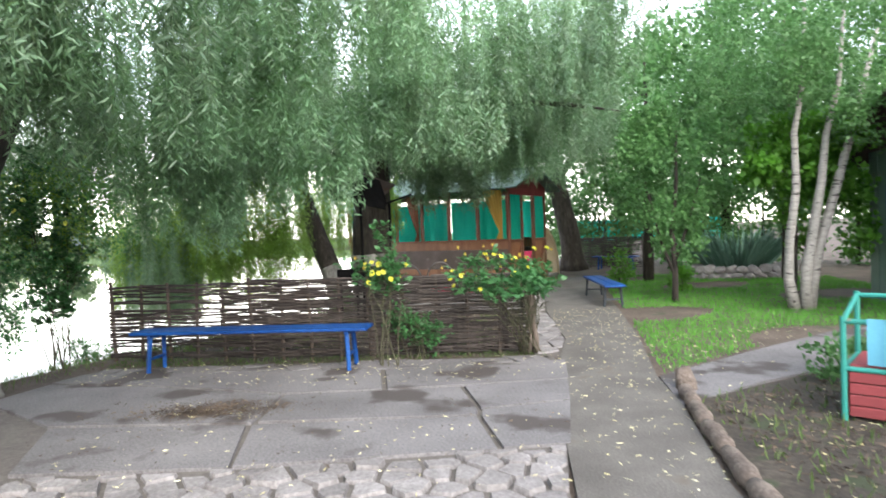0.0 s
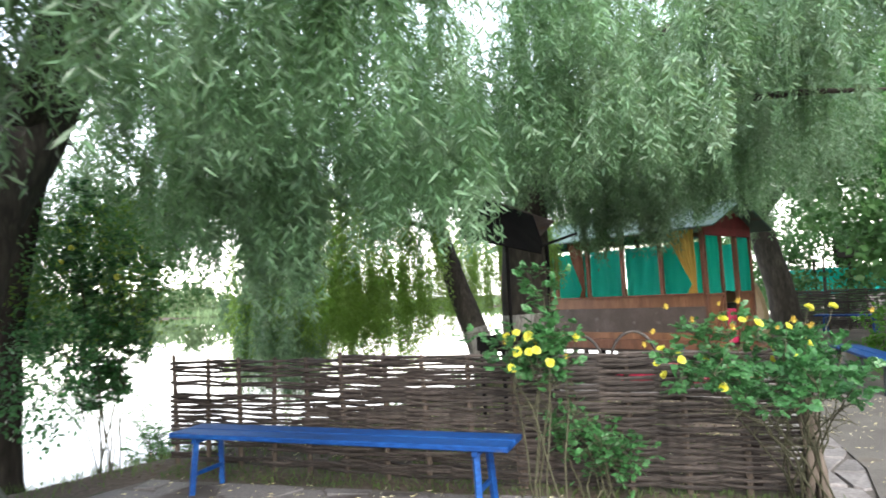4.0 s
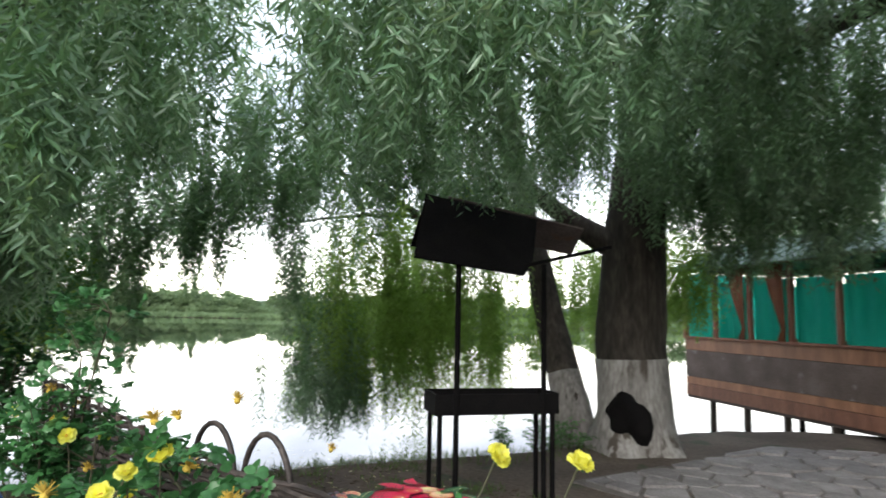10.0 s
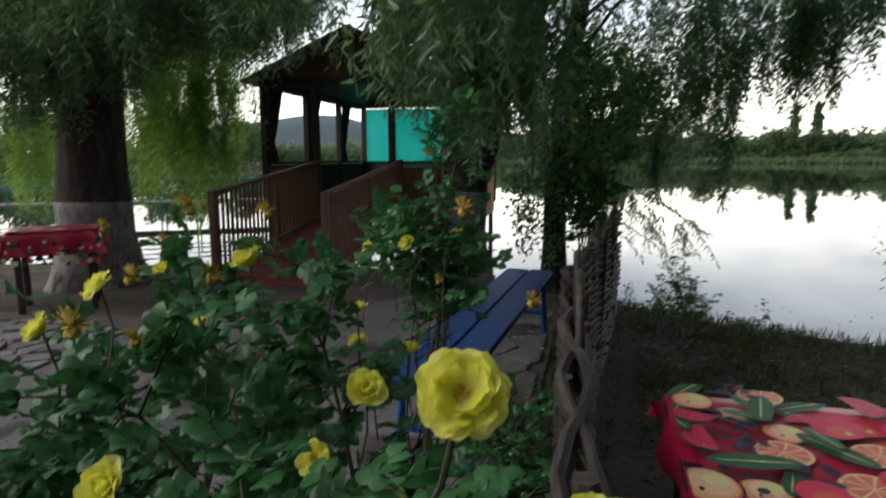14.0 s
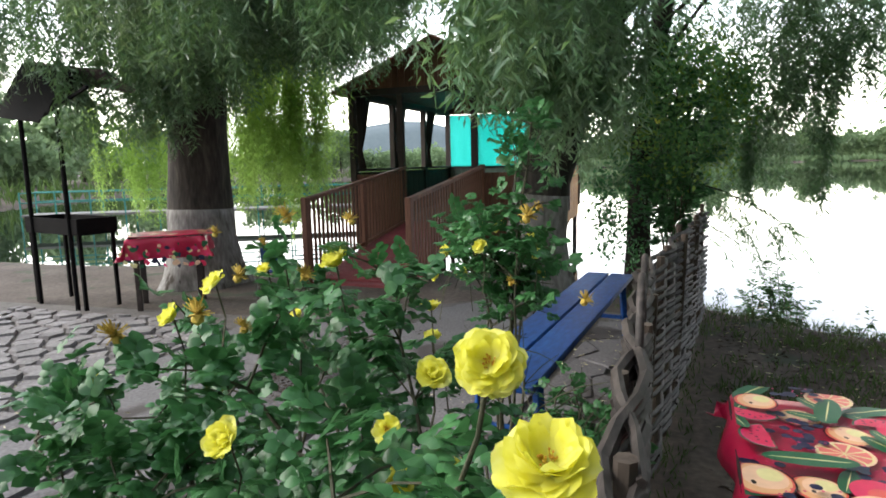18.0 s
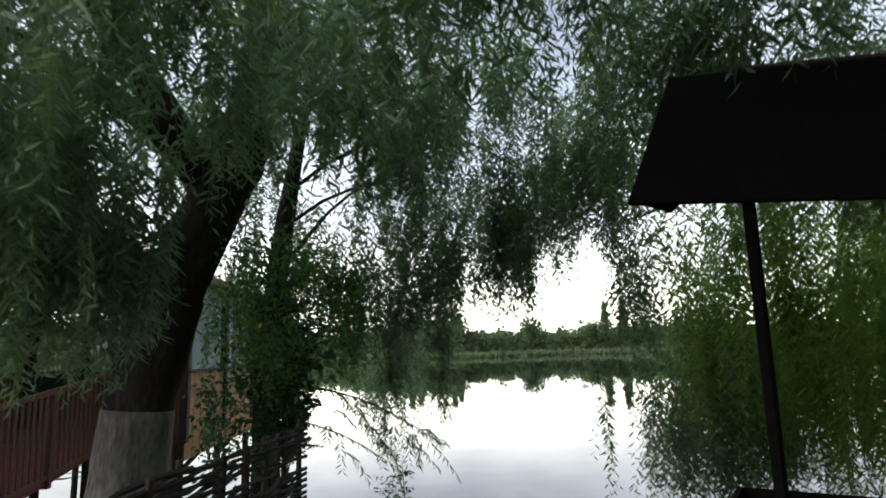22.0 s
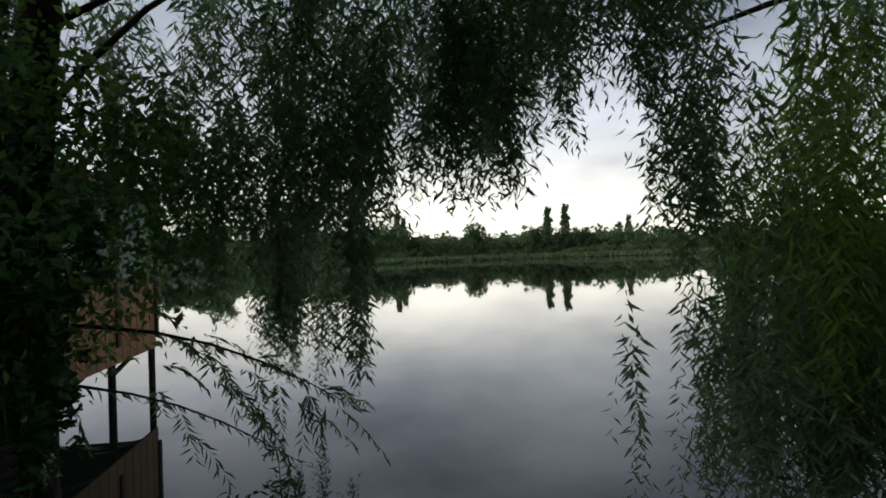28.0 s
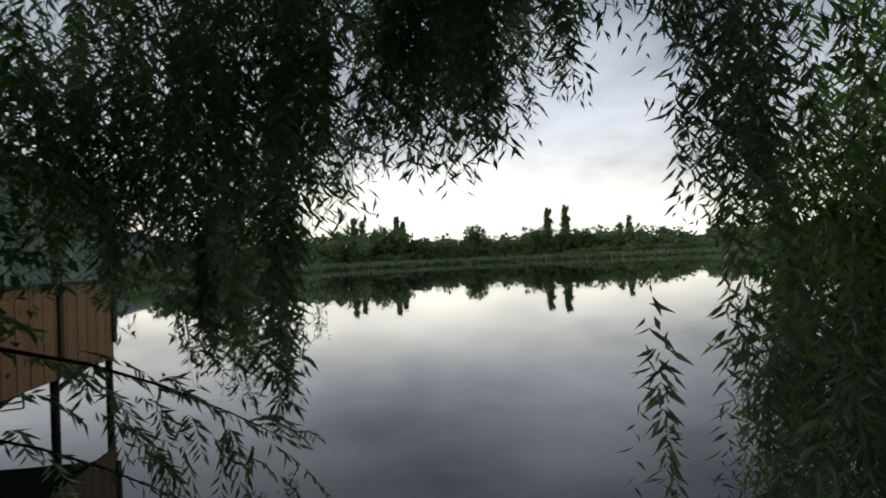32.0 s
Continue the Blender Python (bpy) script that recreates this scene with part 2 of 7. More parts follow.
M["blue"] = material("blue", [(0.002, 0.026, 0.12), (0.005, 0.048, 0.20), (0.012, 0.085, 0.28)], 3.0, 0.5, spec=0.25, bump=0.3, fine=45, stretch=(0.3, 1, 1), spots=((0.10, 0.11, 0.15), 9.0, 0.68))
M["blue_dark"] = material("blue_dark", [(0.008, 0.03, 0.13), (0.012, 0.05, 0.20)], 6, 0.5, bump=0.2, fine=60)
M["cyan_metal"] = material("cyan_metal", [(0.012, 0.15, 0.125), (0.02, 0.22, 0.185)], 6, 0.5, bump=0.2, fine=60, spots=((0.12, 0.08, 0.05), 12, 0.68))
M["sky_cloth"] = material("sky_cloth", [(0.06, 0.22, 0.32), (0.09, 0.30, 0.41)], 4, 0.8, bump=0.2, fine=120)
M["red_wood"] = material("red_wood", [(0.13, 0.018, 0.022), (0.22, 0.035, 0.04)], 4, 0.7, bump=0.4, fine=50, stretch=(0.2, 1, 1), vary=0.2)
M["orange_wood"] = material("orange_wood", [(0.12, 0.048, 0.024), (0.19, 0.08, 0.038), (0.26, 0.12, 0.06)], 3.0, 0.6, bump=0.35, fine=40, stretch=(2, 2, 0.15), vary=0.18)
M["tan_wood"] = material("tan_wood", [(0.20, 0.095, 0.03), (0.32, 0.165, 0.055), (0.42, 0.235, 0.09)], 3.0, 0.7, bump=0.35, fine=50, stretch=(1, 1, 0.2), vary=0.25)
M["brown_wood"] = material("brown_wood", [(0.075, 0.026, 0.014), (0.13, 0.05, 0.026), (0.19, 0.085, 0.05)], 4.0, 0.65, bump=0.4, fine=45, stretch=(2, 2, 0.2), vary=0.2)
M["dark_wood"] = material("dark_wood", [(0.02, 0.013, 0.011), (0.045, 0.03, 0.025)], 5.0, 0.75, bump=0.4, fine=50, vary=0.25)
M["roofing_felt"] = material("roofing_felt", [(0.05, 0.035, 0.03), (0.085, 0.062, 0.054), (0.125, 0.10, 0.09)], 2.5, 0.9, bump=0.4, fine=60, spots=((0.15, 0.13, 0.12), 3.5, 0.63))
M["green_tin"] = material("green_tin", [(0.06, 0.105, 0.085), (0.10, 0.16, 0.135)], 3, 0.5, metal=0.1, bump=0.25, fine=50, spots=((0.10, 0.10, 0.08), 4.0, 0.63))
M["grey_tin"] = material("grey_tin", [(0.12, 0.115, 0.105), (0.20, 0.19, 0.175)], 3, 0.7, bump=0.3, fine=50)
M["rust_tin"] = material("rust_tin", [(0.045, 0.035, 0.033), (0.085, 0.066, 0.062), (0.13, 0.11, 0.105)], 3, 0.75, bump=0.3, fine=50, spots=((0.10, 0.05, 0.03), 4.0, 0.62))
M["dark_steel"] = material("dark_steel", [(0.012, 0.016, 0.022), (0.03, 0.036, 0.046)], 8, 0.6, bump=0.3, fine=60)
# grill soot; its black also paints the darkness inside the willow's hollow
M["soot"] = material("soot", [(0.0035, 0.0035, 0.004), (0.009, 0.008, 0.008)], 6, 0.85, bump=0.5, fine=60, spec=0.08)
M["teal_net"] = material("teal_net", [(0.010, 0.50, 0.39), (0.03, 0.68, 0.54), (0.07, 0.84, 0.70)], 1.6, 0.75, bump=0.25, fine=260, translucent=0.85, stretch=(1, 1, 0.35))
M["rust_cloth"] = material("rust_cloth", [(0.08, 0.03, 0.016), (0.15, 0.062, 0.03)], 5, 0.85, bump=0.3, fine=60, vary=0.2)
M["yellow_cloth"] = material("yellow_cloth", [(0.42, 0.25, 0.05), (0.58, 0.38, 0.09)], 5, 0.85, bump=0.3, fine=150, translucent=0.3, stretch=(1, 1, 0.2))
M["pale_cloth"] = material("pale_cloth", [(0.16, 0.26, 0.24), (0.32, 0.42, 0.38), (0.42, 0.50, 0.44)], 2.5, 0.85, bump=0.2, fine=100, translucent=0.35, stretch=(1, 1, 0.3))
M["magenta_cloth"] = material("magenta_cloth", [(0.42, 0.012, 0.08), (0.62, 0.03, 0.14)], 7, 0.7, bump=0.2, fine=90, spots=((0.75, 0.45, 0.45), 9, 0.62))
M["reed"] = material("reed", [(0.07, 0.13, 0.03), (0.12, 0.20, 0.045)], 1.0, 0.7, bump=0, fine=4.0, translucent=0.35, vary=0.4)
M["grass"] = material("grass", [(0.055, 0.20, 0.018), (0.09, 0.30, 0.03), (0.14, 0.37, 0.045)], 0.7, 0.6, bump=0, fine=3.0, translucent=0.35, vary=0.4)
M["dull_grass"] = material("dull_grass", [(0.035, 0.07, 0.016), (0.065, 0.115, 0.027), (0.10, 0.14, 0.04)], 0.7, 0.7, bump=0, fine=3.0, translucent=0.3, vary=0.4)
M["litter"] = material("litter", [(0.38, 0.33, 0.16), (0.56, 0.52, 0.30), (0.62, 0.60, 0.44)], 1.0, 0.8, bump=0, fine=4.0, vary=0.35)
M["agave"] = material("agave", [(0.09, 0.20, 0.15), (0.15, 0.28, 0.21)], 2, 0.5, bump=0.1, fine=30, vary=0.2)

M["water"] = bpy.data.materials.new("water")
M["water"].use_nodes = True
_n, _l = M["water"].node_tree.nodes, M["water"].node_tree.links
_b = _n["Principled BSDF"]
_b.inputs["Base Color"].default_value = (0.012, 0.02, 0.014, 1)
_b.inputs["Roughness"].default_value, _b.inputs["IOR"].default_value, _b.inputs["Specular IOR Level"].default_value = 0.015, 1.33, 1.0
_co = _n.new("ShaderNodeTexCoord")
_mp = _n.new("ShaderNodeMapping")
_mp.inputs["Scale"].default_value = (1.0, 0.35, 1.0)
_l.new(_co.outputs["Object"], _mp.inputs["Vector"])
_no = _n.new("ShaderNodeTexNoise")
_no.inputs["Scale"].default_value, _no.inputs["Detail"].default_value = 1.2, 3.0
_l.new(_mp.outputs["Vector"], _no.inputs["Vector"])
_bp = _n.new("ShaderNodeBump")
_bp.inputs["Strength"].default_value, _bp.inputs["Distance"].default_value = 0.05, 0.03
_l.new(_no.outputs["Fac"], _bp.inputs["Height"])
_l.new(_bp.outputs["Normal"], _b.inputs["Normal"])


# ---- mesh helpers ----
def obj(name, bm, mat, parent=None, label="", smooth=False):
    me = bpy.data.meshes.new(name)
    bm.to_mesh(me)
    bm.free()
    if smooth:
        me.polygons.foreach_set("use_smooth", [True] * len(me.polygons))
    for k in (mat if isinstance(mat, (list, tuple)) else [mat]):
        me.materials.append(M[k])
    ob = new(name, me)
    if parent is not None:
        ob.parent = parent
    if label:
        tagged(ob, label)
    return ob


def part(name, bm, mat, parent, label="", smooth=False):
    return obj(name, bm, mat, parent, label, smooth)


def linked(name, mesh, m, parent):
    """Another object on the same mesh, placed by m under its parent."""
    ob = new(name, mesh)
    ob.parent = parent
    ob.matrix_basis = m
    return ob


def thing(name, label, category, m=None, group="", kind=""):
    ob = new(name)
    ob.empty_display_size = 0.1
    if m is not None:
        ob.matrix_basis = m
    return tagged(ob, label, category, group, kind)


def box(bm, lo, hi, bevel=0.0, m=None):
    vs = [bm.verts.new((x, y, z)) for z in (lo[2], hi[2]) for y in (lo[1], hi[1]) for x in (lo[0], hi[0])]
    fs = [bm.faces.new([vs[i] for i in q]) for q in ((0, 2, 3, 1), (4, 5, 7, 6), (0, 1, 5, 4), (2, 6, 7, 3), (0, 4, 6, 2), (1, 3, 7, 5))]
    if bevel:
        es = {e for f in fs for e in f.edges}
        r = bmesh.ops.bevel(bm, geom=list(es), offset=bevel, segments=1, affect="EDGES")
        vs = list({v for f in r["faces"] for v in f.verts} | {v for v in vs if v.is_valid})
    if m is not None:
        bmesh.ops.transform(bm, matrix=m, verts=vs)
    return bm


def boxes(*items, bevel=0.0):
    bm = bmesh.new()
    for lo, hi in items:
        box(bm, lo, hi, bevel)
    return bm


def beam(bm, a, b, w, d, bevel=0.004):
    """A square-cut bar from a to b, w wide and d deep."""
    a, b = Vector(a), Vector(b)
    q = (b - a).to_track_quat("Z", "Y").to_matrix().to_4x4()
    return box(bm, (-w / 2, -d / 2, 0), (w / 2, d / 2, (b - a).length), bevel, Matrix.Translation(a) @ q)


def tube(bm, pts, radii, sides=8, cap=True):
    """A round limb through pts with a radius at each."""
    rings = []
    pts = [Vector(p) for p in pts]
    if not isinstance(radii, (list, tuple)):
        radii = [radii] * len(pts)
    up = Vector((0.13, 0.31, 0.94))
    for i, p in enumerate(pts):
        d = (pts[min(i + 1, len(pts) - 1)] - pts[max(i - 1, 0)]).normalized()
        u = d.cross(up)
        if u.length < 0.05:
            u = d.cross(Vector((1, 0, 0)))
        u.normalize()
        v = d.cross(u)
        rings.append([bm.verts.new(p + radii[i] * (math.cos(2 * math.pi * k / sides) * u + math.sin(2 * math.pi * k / sides) * v)) for k in range(sides)])
    for r, s in zip(rings, rings[1:]):
        for k in range(sides):
            bm.faces.new((r[k], r[(k + 1) % sides], s[(k + 1) % sides], s[k]))
    if cap:
        bm.faces.new(rings[0][::-1])
        bm.faces.new(rings[-1])
    return bm


def mesh_np(name, verts, faces, mat, parent=None, smooth=False):
    """A mesh object from arrays; faces is n x 3 or n x 4."""
    me = bpy.data.meshes.new(name)
    k = faces.shape[1]
    me.vertices.add(len(verts))
    me.vertices.foreach_set("co", np.ascontiguousarray(verts, dtype=np.float32).ravel())
    me.loops.add(faces.size)
    me.loops.foreach_set("vertex_index", np.ascontiguousarray(faces, dtype=np.int32).ravel())
    me.polygons.add(len(faces))
    me.polygons.foreach_set("loop_start", np.arange(0, faces.size, k, dtype=np.int32))
    if smooth:
        me.polygons.foreach_set("use_smooth", np.ones(len(faces), dtype=bool))
    me.update(calc_edges=True)
    me.materials.append(M[mat])
    ob = new(name, me)
    if parent is not None:
        ob.parent = parent
    return ob


def unit(v):
    return v / (np.linalg.norm(v, axis=-1, keepdims=True) + 1e-9)


def leaf_arrays(P, D, L, W, rng, fold=0.25):
    """Pointed leaves of two faces each: P base points, D directions, L lengths, W widths."""
    n = len(P)
    D = unit(D)
    R = unit(np.cross(D, rng.normal(size=(n, 3))))
    N = np.cross(D, R)
    mid = P + D * (0.42 * L)[:, None]
    a = mid + R * (W / 2)[:, None] + N * (fold * W / 2)[:, None]
    b = mid - R * (W / 2)[:, None] + N * (fold * W / 2)[:, None]
    tip = P + D * L[:, None] - N * (0.12 * L)[:, None]
    V = np.stack([P, a, tip, b], 1).reshape(-1, 3)
    i = np.arange(n)[:, None] * 4
    F = np.concatenate([i + np.array([[0, 1, 2]]), i + np.array([[0, 2, 3]])], 1).reshape(-1, 3)
    return V, F

# ---- ground, lake, far shore ----
WATER_Z = -0.45
NEAR_SHORE = [(4.5, 30), (3.4, 24), (2.9, 20), (1.6, 17.6), (-0.5, 16.8), (-1.9, 15.5), (-2.6, 13.9), (-3.0, 12.2), (-3.6, 10.9), (-4.1, 10.0),
              (-4.4, 9.3), (-4.75, 8.5), (-5.3, 7.8), (-5.7, 6.9), (-6.3, 5.9), (-6.7, 4.8), (-6.6, 3.2), (-6.3, 1.2), (-5.9, -1.0), (-6.0, -6), (-8, -14)]
FAR_SHORE = [(-16, -25), (-45, -32), (-80, -31), (-108, -29), (-140, -8), (-168, 11), (-187, 57), (-168, 103), (-100, 123), (-30, 110), (20, 75), (14, 45)]
LAKE = np.array(NEAR_SHORE + FAR_SHORE, float)


def lake_distance(P):
    """Metres from the lake's edge, positive on land."""
    A, B = LAKE, np.roll(LAKE, -1, axis=0)
    best = np.full(len(P), 1e9)
    inside = np.zeros(len(P), bool)
    for a, b in zip(A, B):
        ab, ap = b - a, P - a
        k = np.clip((ap @ ab) / (ab @ ab), 0, 1)
        best = np.minimum(best, np.hypot(*(ap - k[:, None] * ab).T))
        cross = (a[1] > P[:, 1]) != (b[1] > P[:, 1])
        xi = a[0] + (P[:, 1] - a[1]) * (b[0] - a[0]) / (b[1] - a[1] + 1e-12)
        inside ^= cross & (P[:, 0] < xi)
    return np.where(inside, -best, best)


def bumps(x, y):
    return 0.5 * np.sin(2.1 * x + 1.3 * y) + 0.3 * np.sin(5.3 * x - 3.7 * y + 1.0) + 0.2 * np.sin(9.1 * x + 11.3 * y)


def ground_height(P):
    d = lake_distance(P)
    k = np.clip(d / 0.95, 0, 1)
    land = WATER_Z + (0 - WATER_Z) * (k * k * (3 - 2 * k)) + 0.012 * bumps(P[:, 0], P[:, 1]) * k
    bed = WATER_Z - np.minimum(0.9, -d * 0.7)
    far = np.clip((np.hypot(P[:, 0], P[:, 1]) - 60) / 200, 0, 1) * np.clip(d / 30, 0, 1)
    return np.where(d > 0, land + far * 1.2, bed)


def ticks(*spans):
    return np.unique(np.concatenate([np.arange(a, b + 1e-6, s) for a, b, s in spans]).round(4))


gx = ticks((-1400, -300, 100), (-300, -20, 7), (-20, -8, 0.6), (-8, -2, 0.12), (-2, 9, 0.3), (9, 40, 2.5), (40, 1400, 90))
gy = ticks((-1400, -60, 90), (-60, -8, 4), (-8, 0, 0.6), (0, 20, 0.2), (20, 40, 1.0), (40, 140, 7), (140, 1400, 100))
XX, YY = np.meshgrid(gx, gy, indexing="ij")
flat = np.stack([XX.ravel(), YY.ravel()], 1)
gi = np.arange(len(flat)).reshape(len(gx), len(gy))
quads = np.stack([gi[:-1, :-1], gi[1:, :-1], gi[1:, 1:], gi[:-1, 1:]], -1).reshape(-1, 4)
ground = mesh_np("ground", np.column_stack([flat, ground_height(flat)]), quads, "soil", smooth=True)
tagged(ground, "dark trodden soil with sparse grass and fallen leaves", "ground", kind="structure")

lake_bm = bmesh.new()
lake_bm.faces.new([lake_bm.verts.new((x, y, WATER_Z)) for x, y in ((-320, -120), (60, -120), (60, 200), (-320, 200))])
water = tagged(obj("water", lake_bm, "water"), "still grey lake mirroring the clouded sky", "water", kind="structure")

# hills beyond the lake, their distance haze painted in as blue-grey
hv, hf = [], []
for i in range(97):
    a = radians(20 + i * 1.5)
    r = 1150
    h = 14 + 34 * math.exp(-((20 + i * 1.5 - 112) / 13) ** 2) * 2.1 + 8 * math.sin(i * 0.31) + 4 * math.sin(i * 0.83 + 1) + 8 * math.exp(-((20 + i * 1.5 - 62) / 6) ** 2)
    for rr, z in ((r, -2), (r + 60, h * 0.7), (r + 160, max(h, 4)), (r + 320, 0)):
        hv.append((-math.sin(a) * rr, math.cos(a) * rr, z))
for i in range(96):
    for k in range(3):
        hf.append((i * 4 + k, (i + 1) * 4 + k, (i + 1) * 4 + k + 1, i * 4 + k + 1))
tagged(mesh_np("backdrop", np.array(hv), np.array(hf), "hazed_hill", smooth=True), "distant wooded hills with haze painted in as blue-grey", "hills", kind="structure")


# ---- paving ----
def prism(poly, z0, z1, jitter=0.0, rng=random, taper=0.0):
    bm = bmesh.new()
    c = Vector((sum(p[0] for p in poly) / len(poly), sum(p[1] for p in poly) / len(poly)))
    t = [bm.verts.new((c.x + (p[0] - c.x) * (1 - taper), c.y + (p[1] - c.y) * (1 - taper), z1 + rng.uniform(-jitter, jitter))) for p in poly]
    b = [bm.verts.new((p[0], p[1], z0)) for p in poly]
    bm.faces.new(t)
    for i in range(len(poly)):
        bm.faces.new((b[i], b[(i + 1) % len(poly)], t[(i + 1) % len(poly)], t[i]))
    bmesh.ops.recalc_face_normals(bm, faces=bm.faces)
    return bm


def clip_poly(poly, px, py, nx, ny):
    """Keeps the side of a polygon where (p - (px, py)) . n <= 0."""
    out = []
    for i in range(len(poly)):
        a, b = poly[i], poly[(i + 1) % len(poly)]
        da, db = (a[0] - px) * nx + (a[1] - py) * ny, (b[0] - px) * nx + (b[1] - py) * ny
        if da <= 0:
            out.append(a)
        if da * db < 0:
            k = da / (da - db)
            out.append((a[0] + k * (b[0] - a[0]), a[1] + k * (b[1] - a[1])))
    return out


def stone_cells(region, spacing, gap, rng, squash=1.0):
    """Irregular flat stones filling a convex region."""
    xs, ys = [p[0] for p in region], [p[1] for p in region]
    seeds = []
    ny = int((max(ys) - min(ys)) / (spacing * squash)) + 2
    nx = int((max(xs) - min(xs)) / spacing) + 2
    for j in range(-1, ny + 1):
        for i in range(-1, nx + 1):
            seeds.append((min(xs) + (i + 0.5 * (j % 2) + rng.uniform(-0.33, 0.33)) * spacing, min(ys) + (j + rng.uniform(-0.3, 0.3)) * spacing * squash))
    cells = []
    for s in seeds:
        poly = list(region)
        for q in seeds:
            dx, dy = q[0] - s[0], q[1] - s[1]
            d = math.hypot(dx, dy)
            if 0 < d < 3 * spacing:
                poly = clip_poly(poly, s[0] + dx / 2 - dx / d * gap, s[1] + dy / 2 - dy / d * gap, dx / d, dy / d)
                if len(poly) < 3:
                    break
        if len(poly) >= 3:
            area = abs(sum(poly[i][0] * poly[(i + 1) % len(poly)][1] - poly[(i + 1) % len(poly)][0] * poly[i][1] for i in range(len(poly)))) / 2
            if area > 0.2 * spacing * spacing * squash:
                cells.append(poly)
    return cells


def fence_y(x):
    """The wattle fence's line."""
    return 7.42 + (x + 4.07) / 5.12 * (7.18 - 7.42)


rng3 = random.Random(3)
patio = tagged(obj("pavement_patio", prism([(-4.3, 5.55), (-3.1, 4.0), (-2.75, -2.0), (0.55, -2.0), (0.62, 3.2), (1.24, 6.45), (1.1, 6.75), (-3.95, 6.95)], -0.03, 0.012), "mortar"),
               "weathered concrete patio with dirt in its joints", "patio", kind="structure")
SLABS = [
    [(-4.25, 5.55), (-3.15, 4.72), (-1.52, 4.62), (-1.5, 5.42), (-2.9, 5.9), (-4.1, 6.2)],
    [(-3.12, 4.68), (-2.75, 3.72), (-1.38, 3.72), (-1.55, 4.58)],
    [(-1.36, 3.72), (0.3, 3.86), (0.2, 4.55), (-1.5, 4.56)],
    [(0.34, 3.87), (0.78, 3.92), (0.98, 4.9), (0.26, 4.72), (0.24, 4.55)],
    [(-1.48, 4.64), (0.2, 4.6), (0.22, 4.74), (0.1, 5.45), (-1.47, 5.42)],
    [(0.25, 4.77), (0.99, 4.94), (1.1, 5.58), (0.14, 5.5)],
    [(-4.1, 6.24), (-2.9, 5.95), (-1.5, 5.47), (-0.6, 5.47), (-0.7, 6.3), (-3.98, 6.6)],
    [(-0.56, 5.48), (1.12, 5.62), (1.25, 6.42), (-0.66, 6.3)],
]
for poly in SLABS:
    part("slab", prism(poly, 0.0, 0.035, 0.004, rng3, 0.006), "concrete", patio)
for poly in stone_cells([(-2.7, 1.0), (0.6, 1.0), (0.62, 3.2), (0.74, 3.85), (-1.3, 3.66), (-2.72, 3.66)], 0.225, 0.013, rng3, 0.74):
    part("stone", prism(poly, 0.0, 0.036 + rng3.uniform(-0.010, 0.014), 0.004, rng3, 0.10), "stone", patio)
for poly in stone_cells([(-3.9, 6.64), (-0.7, 6.34), (1.1, 6.45), (1.05, 6.72), (-3.9, 6.9)], 0.42, 0.006, rng3, 0.55):
    part("stone", prism(poly, 0.0, 0.026 + rng3.uniform(-0.008, 0.008), 0.006, rng3, 0.03), "concrete", patio)

walkway = tagged(obj("pavement_walkway", prism([(0.5, 2.0), (1.36, 2.0), (1.48, 3.2), (1.8, 4.66), (1.93, 5.6), (2.42, 7.65), (2.95, 10.4), (3.6, 14.2), (4.6, 17.4), (3.0, 17.4), (2.35, 14.2), (1.72, 10.4), (1.5, 7.65), (1.2, 6.5), (0.76, 4.0)], -0.03, 0.03), "path"),
                 "grey-brown concrete walkway strewn with fallen willow leaves", "walkway", kind="structure")
branch_path = tagged(obj("pavement_side_path", prism([(1.8, 4.66), (2.7, 5.25), (3.71, 5.75), (6.5, 6.6), (6.5, 8.1), (4.75, 7.5), (3.3, 6.55), (1.95, 5.6)], -0.03, 0.026), "concrete"),
                     "pale concrete side path", "side path", kind="structure")
# this sheet carries the trees' shade over the bed in its colour
bed = tagged(obj("ground_bed", prism([(1.86, 4.72), (2.7, 5.2), (3.75, 5.7), (6.5, 6.5), (7.5, 2.0), (4.0, -1.0), (1.5, 1.9), (1.62, 3.4)], -0.03, 0.016, 0.006, rng3), "damp_soil"), "bare bed of dark soil and rotting leaves, tree shade painted in", "bed", kind="structure")
verge = tagged(obj("pavement_verge", prism([(0.99, 6.7), (1.235, 6.65), (1.5, 7.66), (1.72, 10.4), (1.22, 10.4), (1.07, 8.4)], -0.03, 0.012), "mortar"), "strip of flat stones between the fence and the walkway", "paving", kind="structure")
yard = tagged(obj("pavement_yard", prism([(-1.2, 11.0), (1.75, 10.4), (2.35, 14.2), (3.0, 17.4), (1.0, 15.0), (-0.3, 14.2)], -0.03, 0.008), "mortar"), "flagstone yard before the pavilion", "yard", kind="structure")
for poly in stone_cells([(-1.1, 11.1), (1.72, 10.5), (2.3, 14.2), (2.75, 16.2), (1.0, 14.9), (-0.3, 14.2)], 0.42, 0.015, rng3, 0.8):
    part("stone", prism(poly, 0.0, 0.028 + rng3.uniform(-0.008, 0.01), 0.005, rng3, 0.04), "stone", yard)
for poly in stone_cells([(1.02, 6.78), (1.25, 6.74), (1.485, 7.65), (1.57, 8.4), (1.7, 10.4), (1.25, 10.4), (1.1, 8.4)], 0.30, 0.014, rng3, 1.1):
    part("stone", prism(poly, 0.0, 0.03 + rng3.uniform(-0.006, 0.01), 0.004, rng3, 0.05), "stone", verge)

